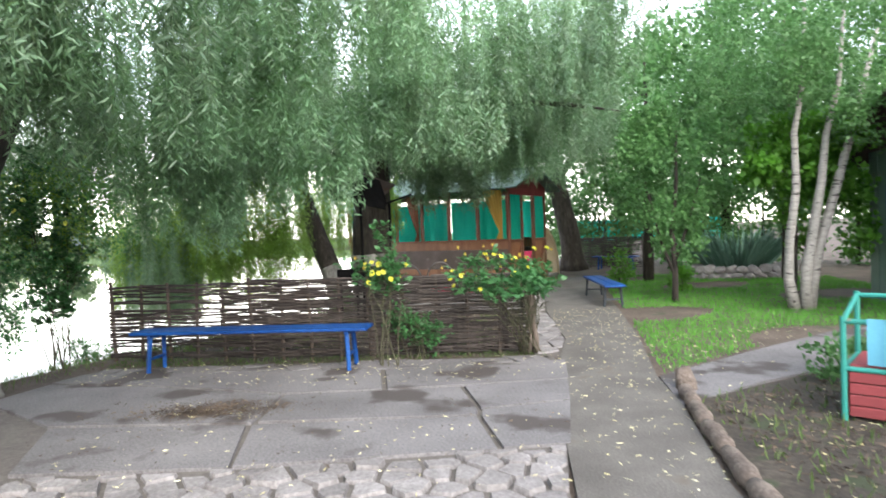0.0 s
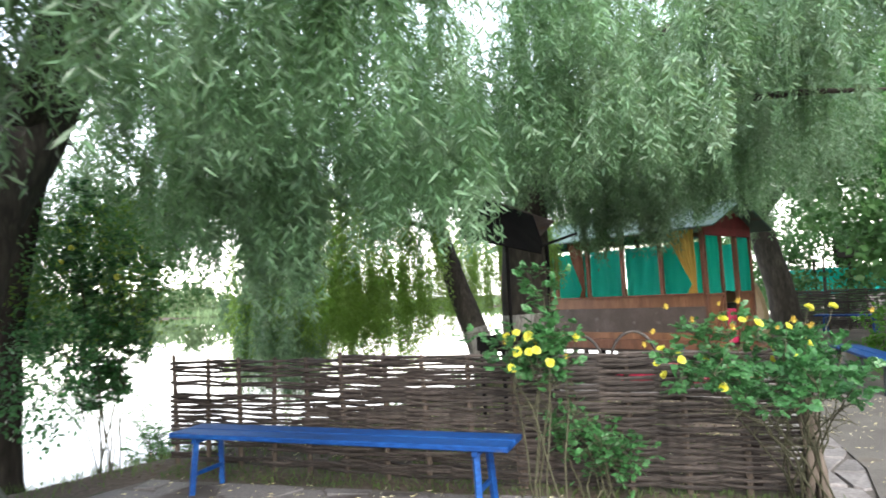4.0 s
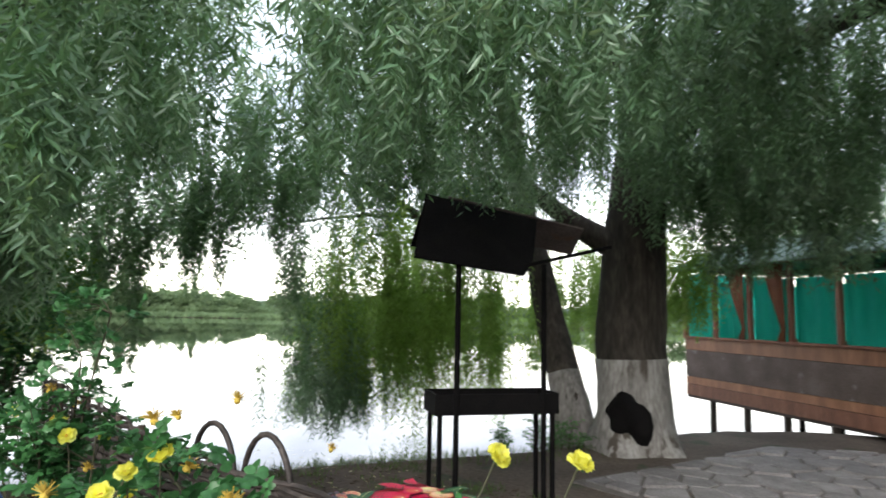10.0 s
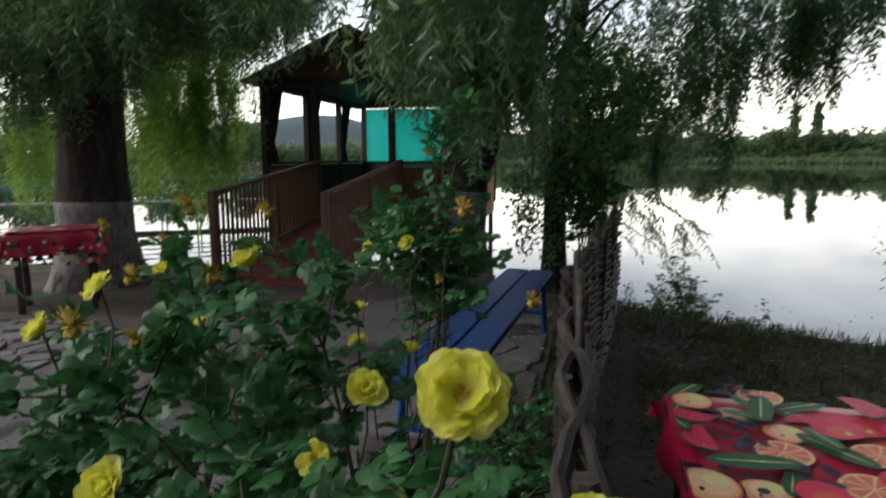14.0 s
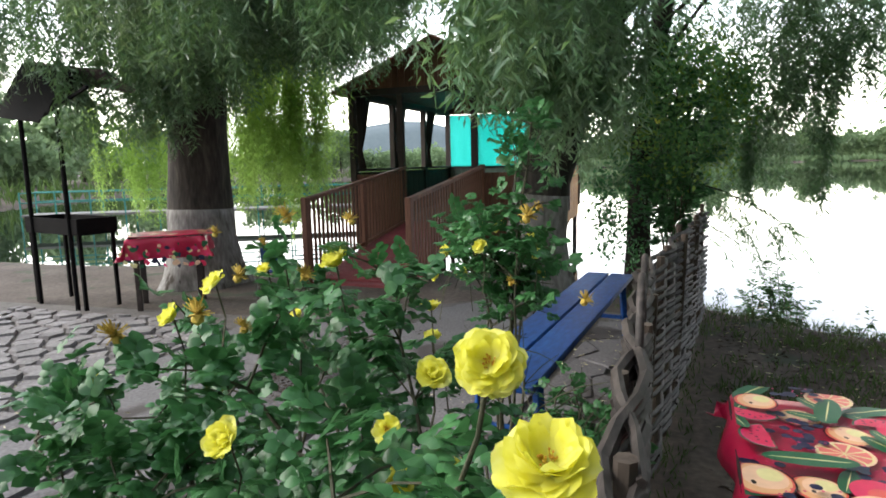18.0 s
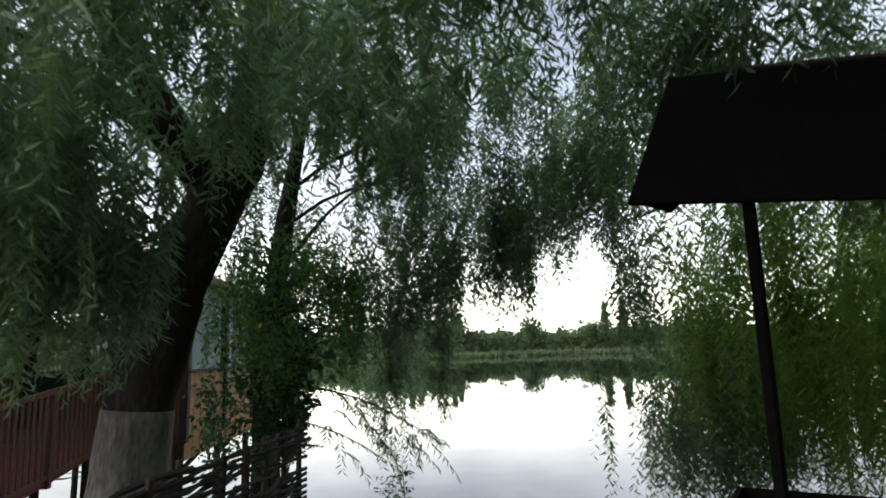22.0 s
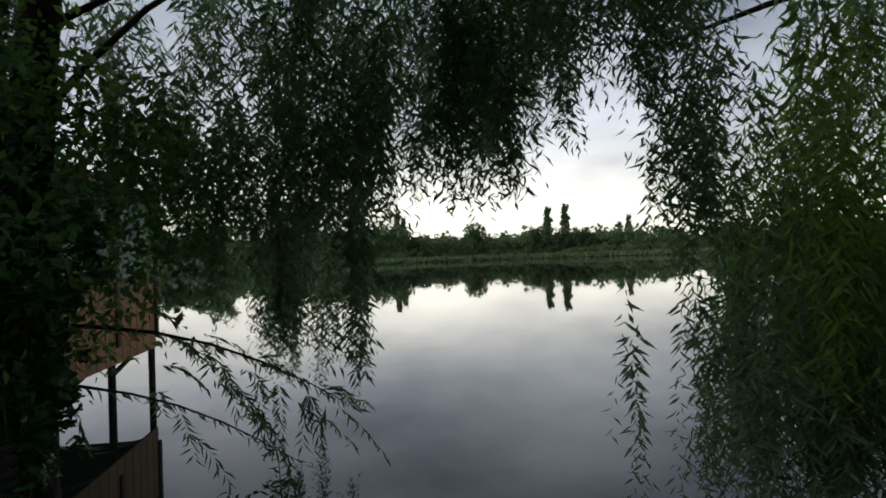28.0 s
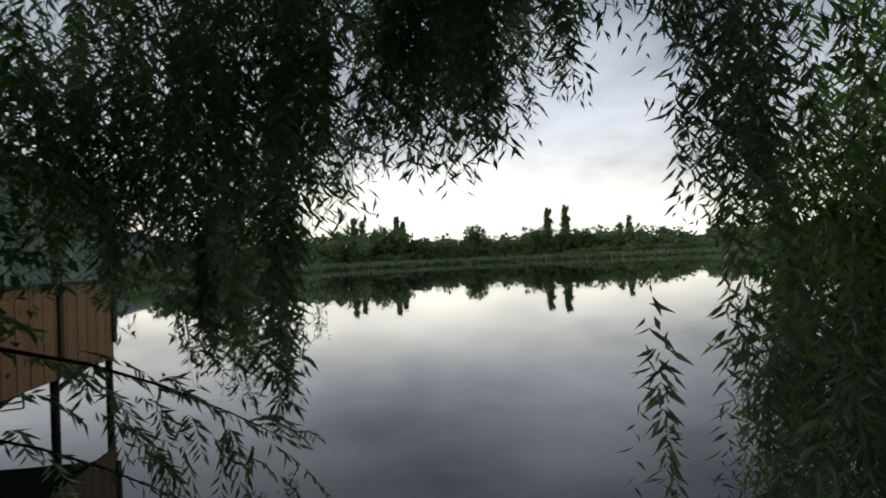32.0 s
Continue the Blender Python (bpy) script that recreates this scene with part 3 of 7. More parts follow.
# ---- trees ----
def leaf_ball(cx, cy, cz, rx, ry, rz, n, size, rng, clumps=26):
    """Points and directions of leaves gathered in clumps over an uneven crown."""
    c = unit(rng.normal(size=(clumps, 3))) * (rng.uniform(0.35, 1.0, (clumps, 1)) ** 0.5)
    k = rng.integers(0, clumps, n)
    p = c[k] + unit(rng.normal(size=(n, 3))) * (rng.uniform(0, 1, (n, 1)) ** 0.5) * 0.36
    P = np.array([cx, cy, cz]) + p * np.array([rx, ry, rz])
    D = rng.normal(size=(n, 3)) + np.array([0, 0, -0.35])
    return P, D, rng.uniform(0.6, 1.3, n) * size


def strands(blobs, seed, leaf=(0.125, 0.0245), step=0.048, mat="willow_leaf", parent=None, name="crown", tilt=0.10, ragged=0.14, bias=2.3, clump=0.23, reach=0.30):
    """Hanging willow shoots. A blob: centre x, y, radii x, y, top z, bottom z, number of shoots, least and greatest length."""
    rng = np.random.default_rng(seed)
    VV, FF, off = [], [], 0
    for cx, cy, rx, ry, zt, zb, n, l0, l1 in blobs:
        n = int(n)
        # shoots arch out of a twig in sprays of about seven, and the sprays gather along boughs with gaps between
        nb = max(3, n // 7)
        nc = max(2, nb // 4)
        ca, cr = rng.uniform(0, 2 * np.pi, nc), np.sqrt(rng.uniform(0, 1, nc))
        ci = rng.integers(0, nc, nb)
        spread = clump * min(1.0, 1.6 * min(rx, ry))
        bx = cx + rx * (cr * np.cos(ca))[ci] + rng.normal(0, spread, nb)
        by = cy + ry * (cr * np.sin(ca))[ci] + rng.normal(0, spread, nb)
        clow = zb + (zt - zb) * ragged * rng.uniform(0, 1, nc)
        ctier = rng.uniform(0, 1, nc)
        tier = np.clip(0.45 * ctier[ci] + 0.55 * rng.uniform(0, 1, nb), 0, 1)
        blow = clow[ci] + rng.uniform(0, 0.18, nb)
        blen = rng.uniform(l0, l1, nb)
        btop = blow + blen + tier ** bias * np.maximum(0, zt - blow - blen)
        ba = rng.uniform(0, 2 * np.pi, nb)
        q = rng.integers(0, nb, n)
        ang = ba[q] + rng.normal(0, 0.55, n)
        out = np.minimum(reach, 0.5 * max(rx, ry) + 0.03) * rng.uniform(0.25, 1.15, n)
        ax, ay = bx[q] - 0.6 * out * np.cos(ang), by[q] - 0.6 * out * np.sin(ang)
        ln = blen[q] * rng.uniform(0.4, 1.08, n)
        az = btop[q] - blen[q] + rng.uniform(0, 1, n) * np.minimum(0.22 * blen[q], 0.2) + ln
        drift = rng.normal(0, tilt * 0.6, (n, 2))

        def along(i, s):
            h = out[i] * (1 - np.exp(-3.2 * s)) + 0.02 * np.sin(5 * s + 3 * ang[i])
            rise = 0.10 * out[i] / reach * np.sin(np.minimum(np.pi, 6 * s))
            return np.stack([ax[i] + h * np.cos(ang[i]) + drift[i, 0] * s, ay[i] + h * np.sin(ang[i]) + drift[i, 1] * s, az[i] + rise - s * (0.82 + 0.18 * np.minimum(1, s / 0.5))], -1)

        m = np.maximum(4, (ln / step).astype(int))
        idx = np.repeat(np.arange(n), m)
        k = np.concatenate([np.arange(c) for c in m]) / np.repeat(m, m)
        P = along(idx, k * ln[idx]) + rng.normal(0, 0.006, (len(idx), 3))
        side = ang[idx] + np.pi / 2 * np.where(np.arange(len(idx)) % 2, 1, -1) + rng.normal(0, 0.7, len(idx))
        D = np.stack([0.85 * np.cos(side), 0.85 * np.sin(side), -0.75 + rng.normal(0, 0.32, len(P))], 1)
        sz = rng.uniform(0.6, 1.2, len(P)) * (1 - 0.35 * k)
        V, F = leaf_arrays(P, D, leaf[0] * sz, leaf[1] * sz, rng)
        VV.append(V)
        FF.append(F + off)
        off += len(V)
        # the shoot itself, a thin folded twig
        sk = 6
        f = np.linspace(0, 1, sk)
        C = along(np.repeat(np.arange(n), sk), (ln[:, None] * f).ravel()).reshape(n, sk, 3)
        w = 0.0026 * (1 - 0.7 * f)
        A, B = C.copy(), C.copy()
        A[..., 0] += w
        B[..., 0] -= w
        B[..., 1] += w
        V = np.stack([A, B], 2).reshape(-1, 3)
        base = (np.arange(n) * sk * 2)[:, None] + np.arange(sk - 1)[None] * 2
        base = base.reshape(-1, 1)
        F = np.concatenate([base + np.array([[0, 1, 3]]), base + np.array([[0, 3, 2]])], 1).reshape(-1, 3)
        VV.append(V)
        FF.append(F + off)
        off += len(V)
    return mesh_np(name, np.concatenate(VV), np.concatenate(FF), mat, parent)


def wobble(a, b, n, amp, rng):
    a, b = Vector(a), Vector(b)
    return [a.lerp(b, i / (n - 1)) + (Vector((rng.uniform(-amp, amp), rng.uniform(-amp, amp), rng.uniform(-amp, amp))) if 0 < i < n - 1 else Vector()) for i in range(n)]


def rough_trunk(pts, radii, seed, sides=22, rough=0.07, flare=0.0):
    """A trunk with furrows and swellings round its girth."""
    bm = bmesh.new()
    fine, rr = [], []
    for i in range(len(pts) - 1):
        for k in range(5):
            f = k / 5
            fine.append(Vector(pts[i]).lerp(Vector(pts[i + 1]), f))
            rr.append(radii[i] + (radii[i + 1] - radii[i]) * f)
    fine.append(Vector(pts[-1]))
    rr.append(radii[-1])
    tube(bm, fine, rr, sides)
    z0 = fine[0].z
    for v in bm.verts:
        p = v.co
        j = min(range(len(fine)), key=lambda q: (fine[q] - p).length_squared)
        d = p - fine[j]
        a = math.atan2(d.y, d.x)
        n = noise.noise(Vector((math.cos(a) * 2.2 + seed, math.sin(a) * 2.2, p.z * 0.9))) + 0.5 * noise.noise(Vector((math.cos(a) * 6 + seed, math.sin(a) * 6, p.z * 1.5)))
        root = flare * max(0, 1 - (p.z - z0) / 0.45) ** 2 * (0.6 + 0.6 * math.sin(5 * a + seed))
        v.co = fine[j] + d * (1 + rough * 2 * n + root)
    return bm


def willow(label, trunks, limbs, seed, group="willows along the shore"):
    """A willow: trunks are (points, radii, lime height or 0), limbs (points, radii)."""
    t = thing("willow_tree", label, "tree", pose(*trunks[0][0][0]), group)
    inv = t.matrix_basis.inverted()
    rng = random.Random(seed)
    for pts, radii, lime in trunks:
        loc = [inv @ Vector(p) for p in pts]
        part("trunk", rough_trunk(loc, radii, seed, flare=0.35), "bark", t, "furrowed dark trunk", True)
        if lime:
            # limewashed foot, a little proud of the bark
            cut, rad = [loc[0]], [radii[0] * 1.025]
            for a, b, ra, rb in zip(loc, loc[1:], radii, radii[1:]):
                if b.z < lime:
                    cut.append(b)
                    rad.append(rb * 1.025)
                else:
                    f = (lime - a.z) / (b.z - a.z)
                    cut.append(a.lerp(b, f))
                    rad.append((ra + (rb - ra) * f) * 1.025)
                    break
            part("limewash", rough_trunk(cut, rad, seed, flare=0.35), "lime", t, "flaking limewash on the foot", True)
    for pts, radii in limbs:
        loc = [inv @ Vector(p) for p in pts]
        bm = bmesh.new()
        tube(bm, loc, radii, 9)
        part("limb", bm, "bark", t, "", True)
    return t


def crown_under(t, ob):
    ob.parent = t
    ob.matrix_parent_inverse = t.matrix_basis.inverted()
    return tagged(ob, kind="stuff")


def arc(a, b, rise, n=7, drop=0.0):
    a, b = Vector(a), Vector(b)
    return [a.lerp(b, i / (n - 1)) + Vector((0, 0, rise * math.sin(math.pi * i / (n - 1)) - drop * (i / (n - 1)) ** 2)) for i in range(n)]


def canopy(balls, seed, leaf=(0.15, 0.03), mat="willow_leaf"):
    """The dense upper crown, above the hanging shoots."""
    rng = np.random.default_rng(seed)
    PP, DD, SS = zip(*[leaf_ball(*b, leaf[0], rng, 40) for b in balls])
    P, D, S = np.concatenate(PP), np.concatenate(DD), np.concatenate(SS)
    V, F = leaf_arrays(P, D + np.array([0, 0, -0.6]), S, S * leaf[1] / leaf[0], rng)
    return mesh_np("crown", V, F, mat)


# the great willow at the corner of the patio
w1 = willow("old willow with a limewashed foot beside the patio", [([(-4.84, 5.86, -0.12), (-4.84, 5.86, 0.5), (-4.86, 5.91, 1.15), (-4.82, 6.2, 2.2), (-4.76, 6.68, 3.2), (-4.45, 7.25, 4.5)], [0.40, 0.31, 0.285, 0.27, 0.25, 0.18], 1.15)],
            [(arc((-4.78, 6.45, 2.9), (-1.6, 5.2, 4.9), 0.5), [0.16, 0.14, 0.12, 0.1, 0.08, 0.06, 0.03]), (arc((-4.6, 6.9, 4.0), (-1.5, 7.8, 5.2), 0.5), [0.14, 0.12, 0.1, 0.08, 0.06, 0.05, 0.02]),
             (arc((-4.8, 6.35, 2.6), (-7.2, 5.6, 4.4), 0.4), [0.14, 0.12, 0.1, 0.08, 0.06, 0.05, 0.02]), (arc((-4.78, 6.5, 3.0), (-4.2, 3.6, 4.6), 0.4), [0.13, 0.11, 0.1, 0.08, 0.06, 0.05, 0.02])], 1)
crown_under(w1, strands([(-4.25, 5.4, 0.28, 0.2, 4.5, 1.6, 120, 0.7, 1.5), (-3.9, 5.5, 0.7, 0.5, 4.6, 2.6, 150, 0.7, 1.5), (-2.6, 6.35, 0.6, 0.35, 2.9, 1.35, 300, 0.7, 1.5), (-2.5, 6.5, 0.5, 0.35, 2.6, 1.12, 260, 0.7, 1.3), (-1.5, 6.6, 0.6, 0.35, 2.7, 1.5, 280, 0.6, 1.2), (-1.8, 5.4, 0.7, 0.5, 3.2, 1.9, 240, 0.7, 1.3), (-4.2, 6.75, 0.35, 0.25, 3.8, 2.6, 80, 0.5, 1.0), (-3.5, 4.3, 1.1, 0.9, 5.0, 1.95, 560, 0.9, 2.0), (-1.7, 5.2, 1.5, 1.0, 5.0, 2.3, 620, 0.8, 1.9), (-2.0, 7.1, 0.5, 0.5, 4.9, 1.75, 330, 0.7, 1.7), (-2.8, 7.3, 0.8, 0.4, 4.9, 2.9, 220, 0.6, 1.3), (-3.7, 7.1, 0.5, 0.3, 4.6, 2.7, 140, 0.6, 1.2),
                         (-0.3, 7.5, 0.8, 0.6, 5.0, 2.6, 280, 0.7, 1.6), (-6.7, 5.6, 1.0, 0.8, 4.6, 3.0, 240, 0.6, 1.3), (-5.2, 3.5, 1.0, 0.6, 4.6, 2.0, 420, 0.8, 1.8), (-4.4, 8.1, 0.9, 0.6, 4.6, 2.4, 260, 0.6, 1.3), (-5.2, 8.2, 0.6, 0.4, 4.6, 2.6, 150, 0.6, 1.2), (-3.3, 8.0, 0.6, 0.4, 4.4, 2.5, 150, 0.6, 1.2), (-4.2, 5.85, 0.5, 0.4, 5.0, 3.8, 150, 0.5, 1.0), (-4.6, 7.35, 0.5, 0.35, 5.2, 3.8, 150, 0.5, 1.0), (-3.7, 9.0, 0.4, 0.3, 4.3, 2.6, 140, 0.5, 1.0),
                         (-1.0, 8.5, 0.9, 0.7, 4.9, 1.95, 430, 0.6, 1.5), (-1.6, 8.3, 0.5, 0.5, 3.4, 1.95, 130, 0.5, 1.1), (-3.9, 10.1, 0.7, 0.5, 4.6, 2.0, 220, 0.5, 1.1), (-1.8, 9.3, 0.9, 0.7, 5.2, 2.1, 260, 0.6, 1.6), (-1.4, 3.4, 1.3, 0.9, 5.2, 2.9, 460, 0.7, 1.6), (-3.6, 2.9, 1.2, 0.9, 5.0, 2.5, 380, 0.7, 1.8)], 11, ragged=0.2, bias=2.0))
crown_under(w1, canopy([(-3.6, 5.6, 6.9, 2.6, 2.2, 1.0, 1210), (-1.4, 6.8, 6.9, 1.9, 1.8, 0.9, 550), (-6.2, 6.2, 6.3, 1.8, 1.8, 1.2, 1210)], 61))

# the slender tree that leans over the water behind the fence's end
w4 = willow("slender dark willow leaning at the water's edge", [([(-5.42, 6.86, -0.35), (-5.40, 6.86, 0.4), (-5.35, 6.86, 1.3), (-5.28, 6.98, 2.4), (-5.1, 7.2, 3.6), (-4.9, 7.5, 5.0)], [0.17, 0.13, 0.115, 0.10, 0.06, 0.015], 0)],
            [(arc((-5.3, 6.95, 2.2), (-6.2, 8.4, 3.4), 0.4), [0.024, 0.021, 0.018, 0.015, 0.012, 0.008, 0.004]), (arc((-5.25, 7.0, 3.0), (-5.2, 9.6, 3.6), 0.5, 7, 0.5), [0.022, 0.019, 0.016, 0.013, 0.011, 0.008, 0.004]),
             (arc((-5.36, 6.87, 1.2), (-6.0, 8.55, 0.5), 0.16), [0.014, 0.012, 0.010, 0.008, 0.006, 0.004, 0.002]), (arc((-5.38, 6.87, 0.9), (-5.9, 8.2, 0.2), 0.12), [0.010, 0.009, 0.007, 0.006, 0.005, 0.003, 0.002]), (arc((-5.3, 7.0, 2.7), (-6.6, 9.2, 3.3), 0.5, 7, 0.7), [0.022, 0.019, 0.016, 0.013, 0.011, 0.008, 0.004])], 4)
crown_under(w4, strands([(-5.6, 9.0, 1.0, 1.0, 4.3, 1.65, 230, 0.5, 1.1), (-6.3, 7.95, 0.8, 0.6, 3.2, 0.8, 215, 0.6, 1.3), (-5.5, 9.3, 0.5, 0.35, 3.0, 1.42, 161, 0.5, 1.0), (-5.7, 8.3, 0.5, 0.45, 3.8, 1.0, 270, 0.6, 1.4), (-5.35, 8.45, 0.16, 0.16, 2.0, 0.55, 43, 0.5, 1.0), (-5.9, 7.7, 0.7, 0.5, 3.2, 0.9, 75, 0.6, 1.4), (-6.5, 8.4, 0.8, 0.5, 4.2, 1.3, 180, 0.5, 1.3), (-5.5, 9.0, 0.7, 0.5, 4.3, 1.5, 240, 0.5, 1.2),
                         (-5.4, 9.6, 0.6, 0.4, 4.3, 1.62, 210, 0.5, 1.1), (-5.0, 10.05, 0.5, 0.35, 4.3, 2.05, 161, 0.5, 1.0), (-4.7, 9.4, 0.6, 0.45, 4.4, 2.0, 148, 0.5, 1.0), (-6.6, 9.4, 0.8, 0.6, 4.4, 1.8, 173, 0.5, 1.1), (-7.1, 6.9, 0.7, 0.6, 3.4, 0.8, 30, 0.7, 1.6), (-9.3, 7.8, 0.5, 0.35, 2.8, -0.44, 117, 0.8, 1.8), (-8.6, 8.1, 0.35, 0.3, 2.8, 0.3, 55, 0.7, 1.4), (-4.6, 9.95, 0.6, 0.4, 4.2, 2.1, 200, 0.5, 1.0), (-5.85, 6.75, 0.35, 0.3, 4.6, 0.5, 250, 0.6, 1.3), (-6.4, 7.3, 0.6, 0.45, 4.8, 1.4, 195, 0.6, 1.3), (-4.9, 7.75, 0.4, 0.3, 4.6, 2.9, 130, 0.5, 1.0), (-6.2, 9.6, 0.9, 0.5, 3.5, 2.2, 200, 0.5, 1.0), (-4.6, 8.6, 0.4, 0.35, 4.2, 2.5, 150, 0.5, 1.0), (-6.6, 8.15, 0.32, 0.25, 2.4, 0.35, 200, 0.5, 1.1)], 14, leaf=(0.12, 0.0235), ragged=0.16, bias=2.1, clump=0.30))
crown_under(w4, canopy([(-6.2, 7.6, 4.8, 1.4, 1.2, 0.7, 1430), (-5.2, 8.9, 5.1, 1.4, 1.0, 0.5, 1210)], 64, leaf=(0.12, 0.024)))

def sprig(curves, seed, leaf, mat="willow_leaf"):
    """Leafy twigs: long leaves in two rows along each curve, hanging a little."""
    rng = np.random.default_rng(seed)
    VV, FF, off = [], [], 0
    for pts, n in curves:
        Q = np.array([tuple(p) for p in pts])
        s = np.linspace(0.12, 1, n) * (len(Q) - 1)
        i = np.minimum(s.astype(int), len(Q) - 2)
        f = (s - i)[:, None]
        P = Q[i] * (1 - f) + Q[i + 1] * f
        T = unit(Q[i + 1] - Q[i])
        side = unit(np.cross(T, np.array([0, 0, 1.0]))) * np.where(np.arange(n) % 2, 1, -1)[:, None]
        D = T * 0.7 + side * 0.8 + np.array([0, 0, -0.45]) + 0.25 * rng.normal(size=(n, 3))
        V, F = leaf_arrays(P, D, rng.uniform(0.7, 1.2, n) * leaf[0], rng.uniform(0.8, 1.2, n) * leaf[1], rng)
        VV.append(V)
        FF.append(F + off)
        off += len(V)
    return mesh_np("crown", np.concatenate(VV), np.concatenate(FF), mat)


_tw = random.Random(17)
_curves = [(arc((-5.36, 6.87, 1.2), (-6.0, 8.55, 0.5), 0.16), 56), (arc((-5.38, 6.87, 0.9), (-5.9, 8.2, 0.2), 0.12), 46)]
for _ in range(34):
    b0 = Vector((-5.45, 6.95, 0.5 + 1.1 * _tw.random())).lerp(Vector((-5.98, 8.45, 0.55)), _tw.random() ** 0.7)
    _curves.append((arc(b0, b0 + Vector((_tw.uniform(-0.45, 0.1), _tw.uniform(-0.05, 0.35), _tw.uniform(-0.5, -0.05))), 0.05), 20))
crown_under(w4, sprig(_curves, 18, (0.10, 0.016)))

# the hollow two-stemmed willow behind the grill
w2 = willow("two-stemmed old willow, limewashed, with a hollow in its foot", [([(-1.48, 12.9, -0.1), (-1.48, 12.9, 0.5), (-1.51, 12.9, 1.2), (-1.46, 12.95, 2.4), (-1.26, 12.8, 3.6), (-0.96, 12.5, 4.8)], [0.54, 0.44, 0.405, 0.375, 0.30, 0.21], 1.15),
                                                                         ([(-2.1, 12.75, -0.2), (-2.3, 12.8, 0.5), (-2.65, 12.95, 1.4), (-3.05, 13.1, 2.6), (-3.5, 13.1, 4.0)], [0.27, 0.23, 0.19, 0.16, 0.11], 0.9)],
            [(arc((-1.4, 12.8, 3.3), (1.6, 10.2, 4.7), 0.6), [0.15, 0.13, 0.11, 0.09, 0.07, 0.05, 0.02]), (arc((-1.3, 12.7, 3.9), (-1.0, 9.6, 5.2), 0.6), [0.14, 0.12, 0.1, 0.08, 0.06, 0.05, 0.02]),
             (arc((-1.4, 12.8, 3.5), (1.4, 13.8, 4.9), 0.5), [0.14, 0.12, 0.1, 0.08, 0.06, 0.05, 0.02]), (arc((-3.2, 13.1, 2.9), (-5.6, 11.9, 4.2), 0.6), [0.05, 0.042, 0.035, 0.028, 0.02, 0.014, 0.007]),
             (arc((-3.1, 13.1, 2.6), (-5.5, 10.5, 2.75), 0.25), [0.06, 0.05, 0.042, 0.034, 0.026, 0.018, 0.008]), (arc((-4.2, 11.9, 2.95), (-5.3, 10.2, 3.7), 0.1), [0.05, 0.045, 0.04, 0.03, 0.025, 0.018, 0.008]),
             (arc((-4.7, 11.3, 2.95), (-4.5, 10.2, 3.8), 0.1), [0.04, 0.036, 0.03, 0.026, 0.02, 0.015, 0.007]), (arc((-1.3, 12.8, 3.3), (2.8, 9.4, 3.2), 0.45), [0.13, 0.11, 0.09, 0.075, 0.055, 0.035, 0.012]), (arc((-1.5, 12.85, 2.35), (-2.9, 12.3, 3.5), -0.12), [0.19, 0.17, 0.15, 0.13, 0.11, 0.08, 0.05]), (arc((-0.2, 11.7, 4.3), (3.2, 10.6, 4.2), 0.3), [0.06, 0.05, 0.045, 0.04, 0.03, 0.02, 0.01])], 2)
# the hollow's darkness is a flattened black lump set on the trunk
hollow = bmesh.new()
bmesh.ops.create_uvsphere(hollow, u_segments=16, v_segments=10, radius=1.0, matrix=Matrix.Translation((0.12, -0.40, 0.46)) @ Matrix.Diagonal((0.27, 0.11, 0.34, 1)))
for v in hollow.verts:
    v.co += 0.09 * noise.noise_vector(v.co * 5) + 0.05 * noise.noise_vector(v.co * 14)
part("hollow", hollow, "soot", w2, "flattened black lump painted as the dark inside of a hollow", True)
crown_under(w2, strands([(-0.5, 10.6, 1.5, 1.0, 5.2, 1.95, 680, 0.8, 1.9), (1.2, 11.2, 1.4, 1.2, 5.2, 1.95, 660, 0.7, 1.8), (-1.7, 11.4, 1.3, 0.9, 5.0, 2.1, 560, 0.7, 1.9), (1.0, 13.2, 1.6, 1.0, 5.3, 1.9, 800, 0.6, 1.8),
                         (0.3, 8.6, 1.3, 0.9, 5.2, 2.5, 430, 0.6, 1.5), (-4.0, 12.6, 0.9, 0.7, 4.6, 2.2, 320, 0.8, 1.7), (-4.7, 11.4, 0.8, 0.6, 4.6, 1.6, 130, 0.7, 1.6), (-3.5, 12.0, 0.7, 0.5, 4.2, 1.6, 300, 0.7, 1.5), (-0.3, 8.75, 0.8, 0.4, 3.6, 2.05, 170, 0.6, 1.2), (-2.6, 9.9, 0.6, 0.4, 4.4, 1.95, 190, 0.6, 1.3), (1.5, 8.3, 0.8, 0.6, 4.6, 2.55, 260, 0.5, 1.2), (-1.2, 14.2, 1.2, 0.9, 5.0, 2.4, 420, 0.6, 1.6), (2.7, 12.6, 1.1, 1.3, 5.4, 2.2, 560, 0.7, 1.7), (-2.8, 10.6, 0.9, 0.9, 4.6, 2.3, 230, 0.7, 1.8),
                         (2.3, 9.0, 1.0, 0.9, 5.4, 3.0, 300, 0.5, 1.4), (3.4, 14.6, 1.2, 1.0, 5.6, 2.6, 420, 0.7, 1.6), (-0.5, 12.7, 0.9, 0.6, 4.4, 2.0, 460, 0.7, 1.6), (0.9, 13.9, 0.7, 0.5, 4.2, 2.2, 300, 0.6, 1.3), (0.3, 12.5, 1.2, 0.6, 3.6, 2.0, 480, 0.6, 1.1), (1.6, 10.1, 1.0, 0.8, 5.2, 2.8, 760, 0.6, 1.5), (0.1, 7.6, 0.75, 0.45, 3.3, 2.0, 220, 0.4, 0.9), (0.0, 13.3, 0.9, 0.5, 4.0, 1.75, 260, 0.6, 1.3), (0.1, 12.9, 0.8, 0.3, 3.0, 1.6, 240, 0.5, 1.1)], 12, ragged=0.2, bias=2.0))
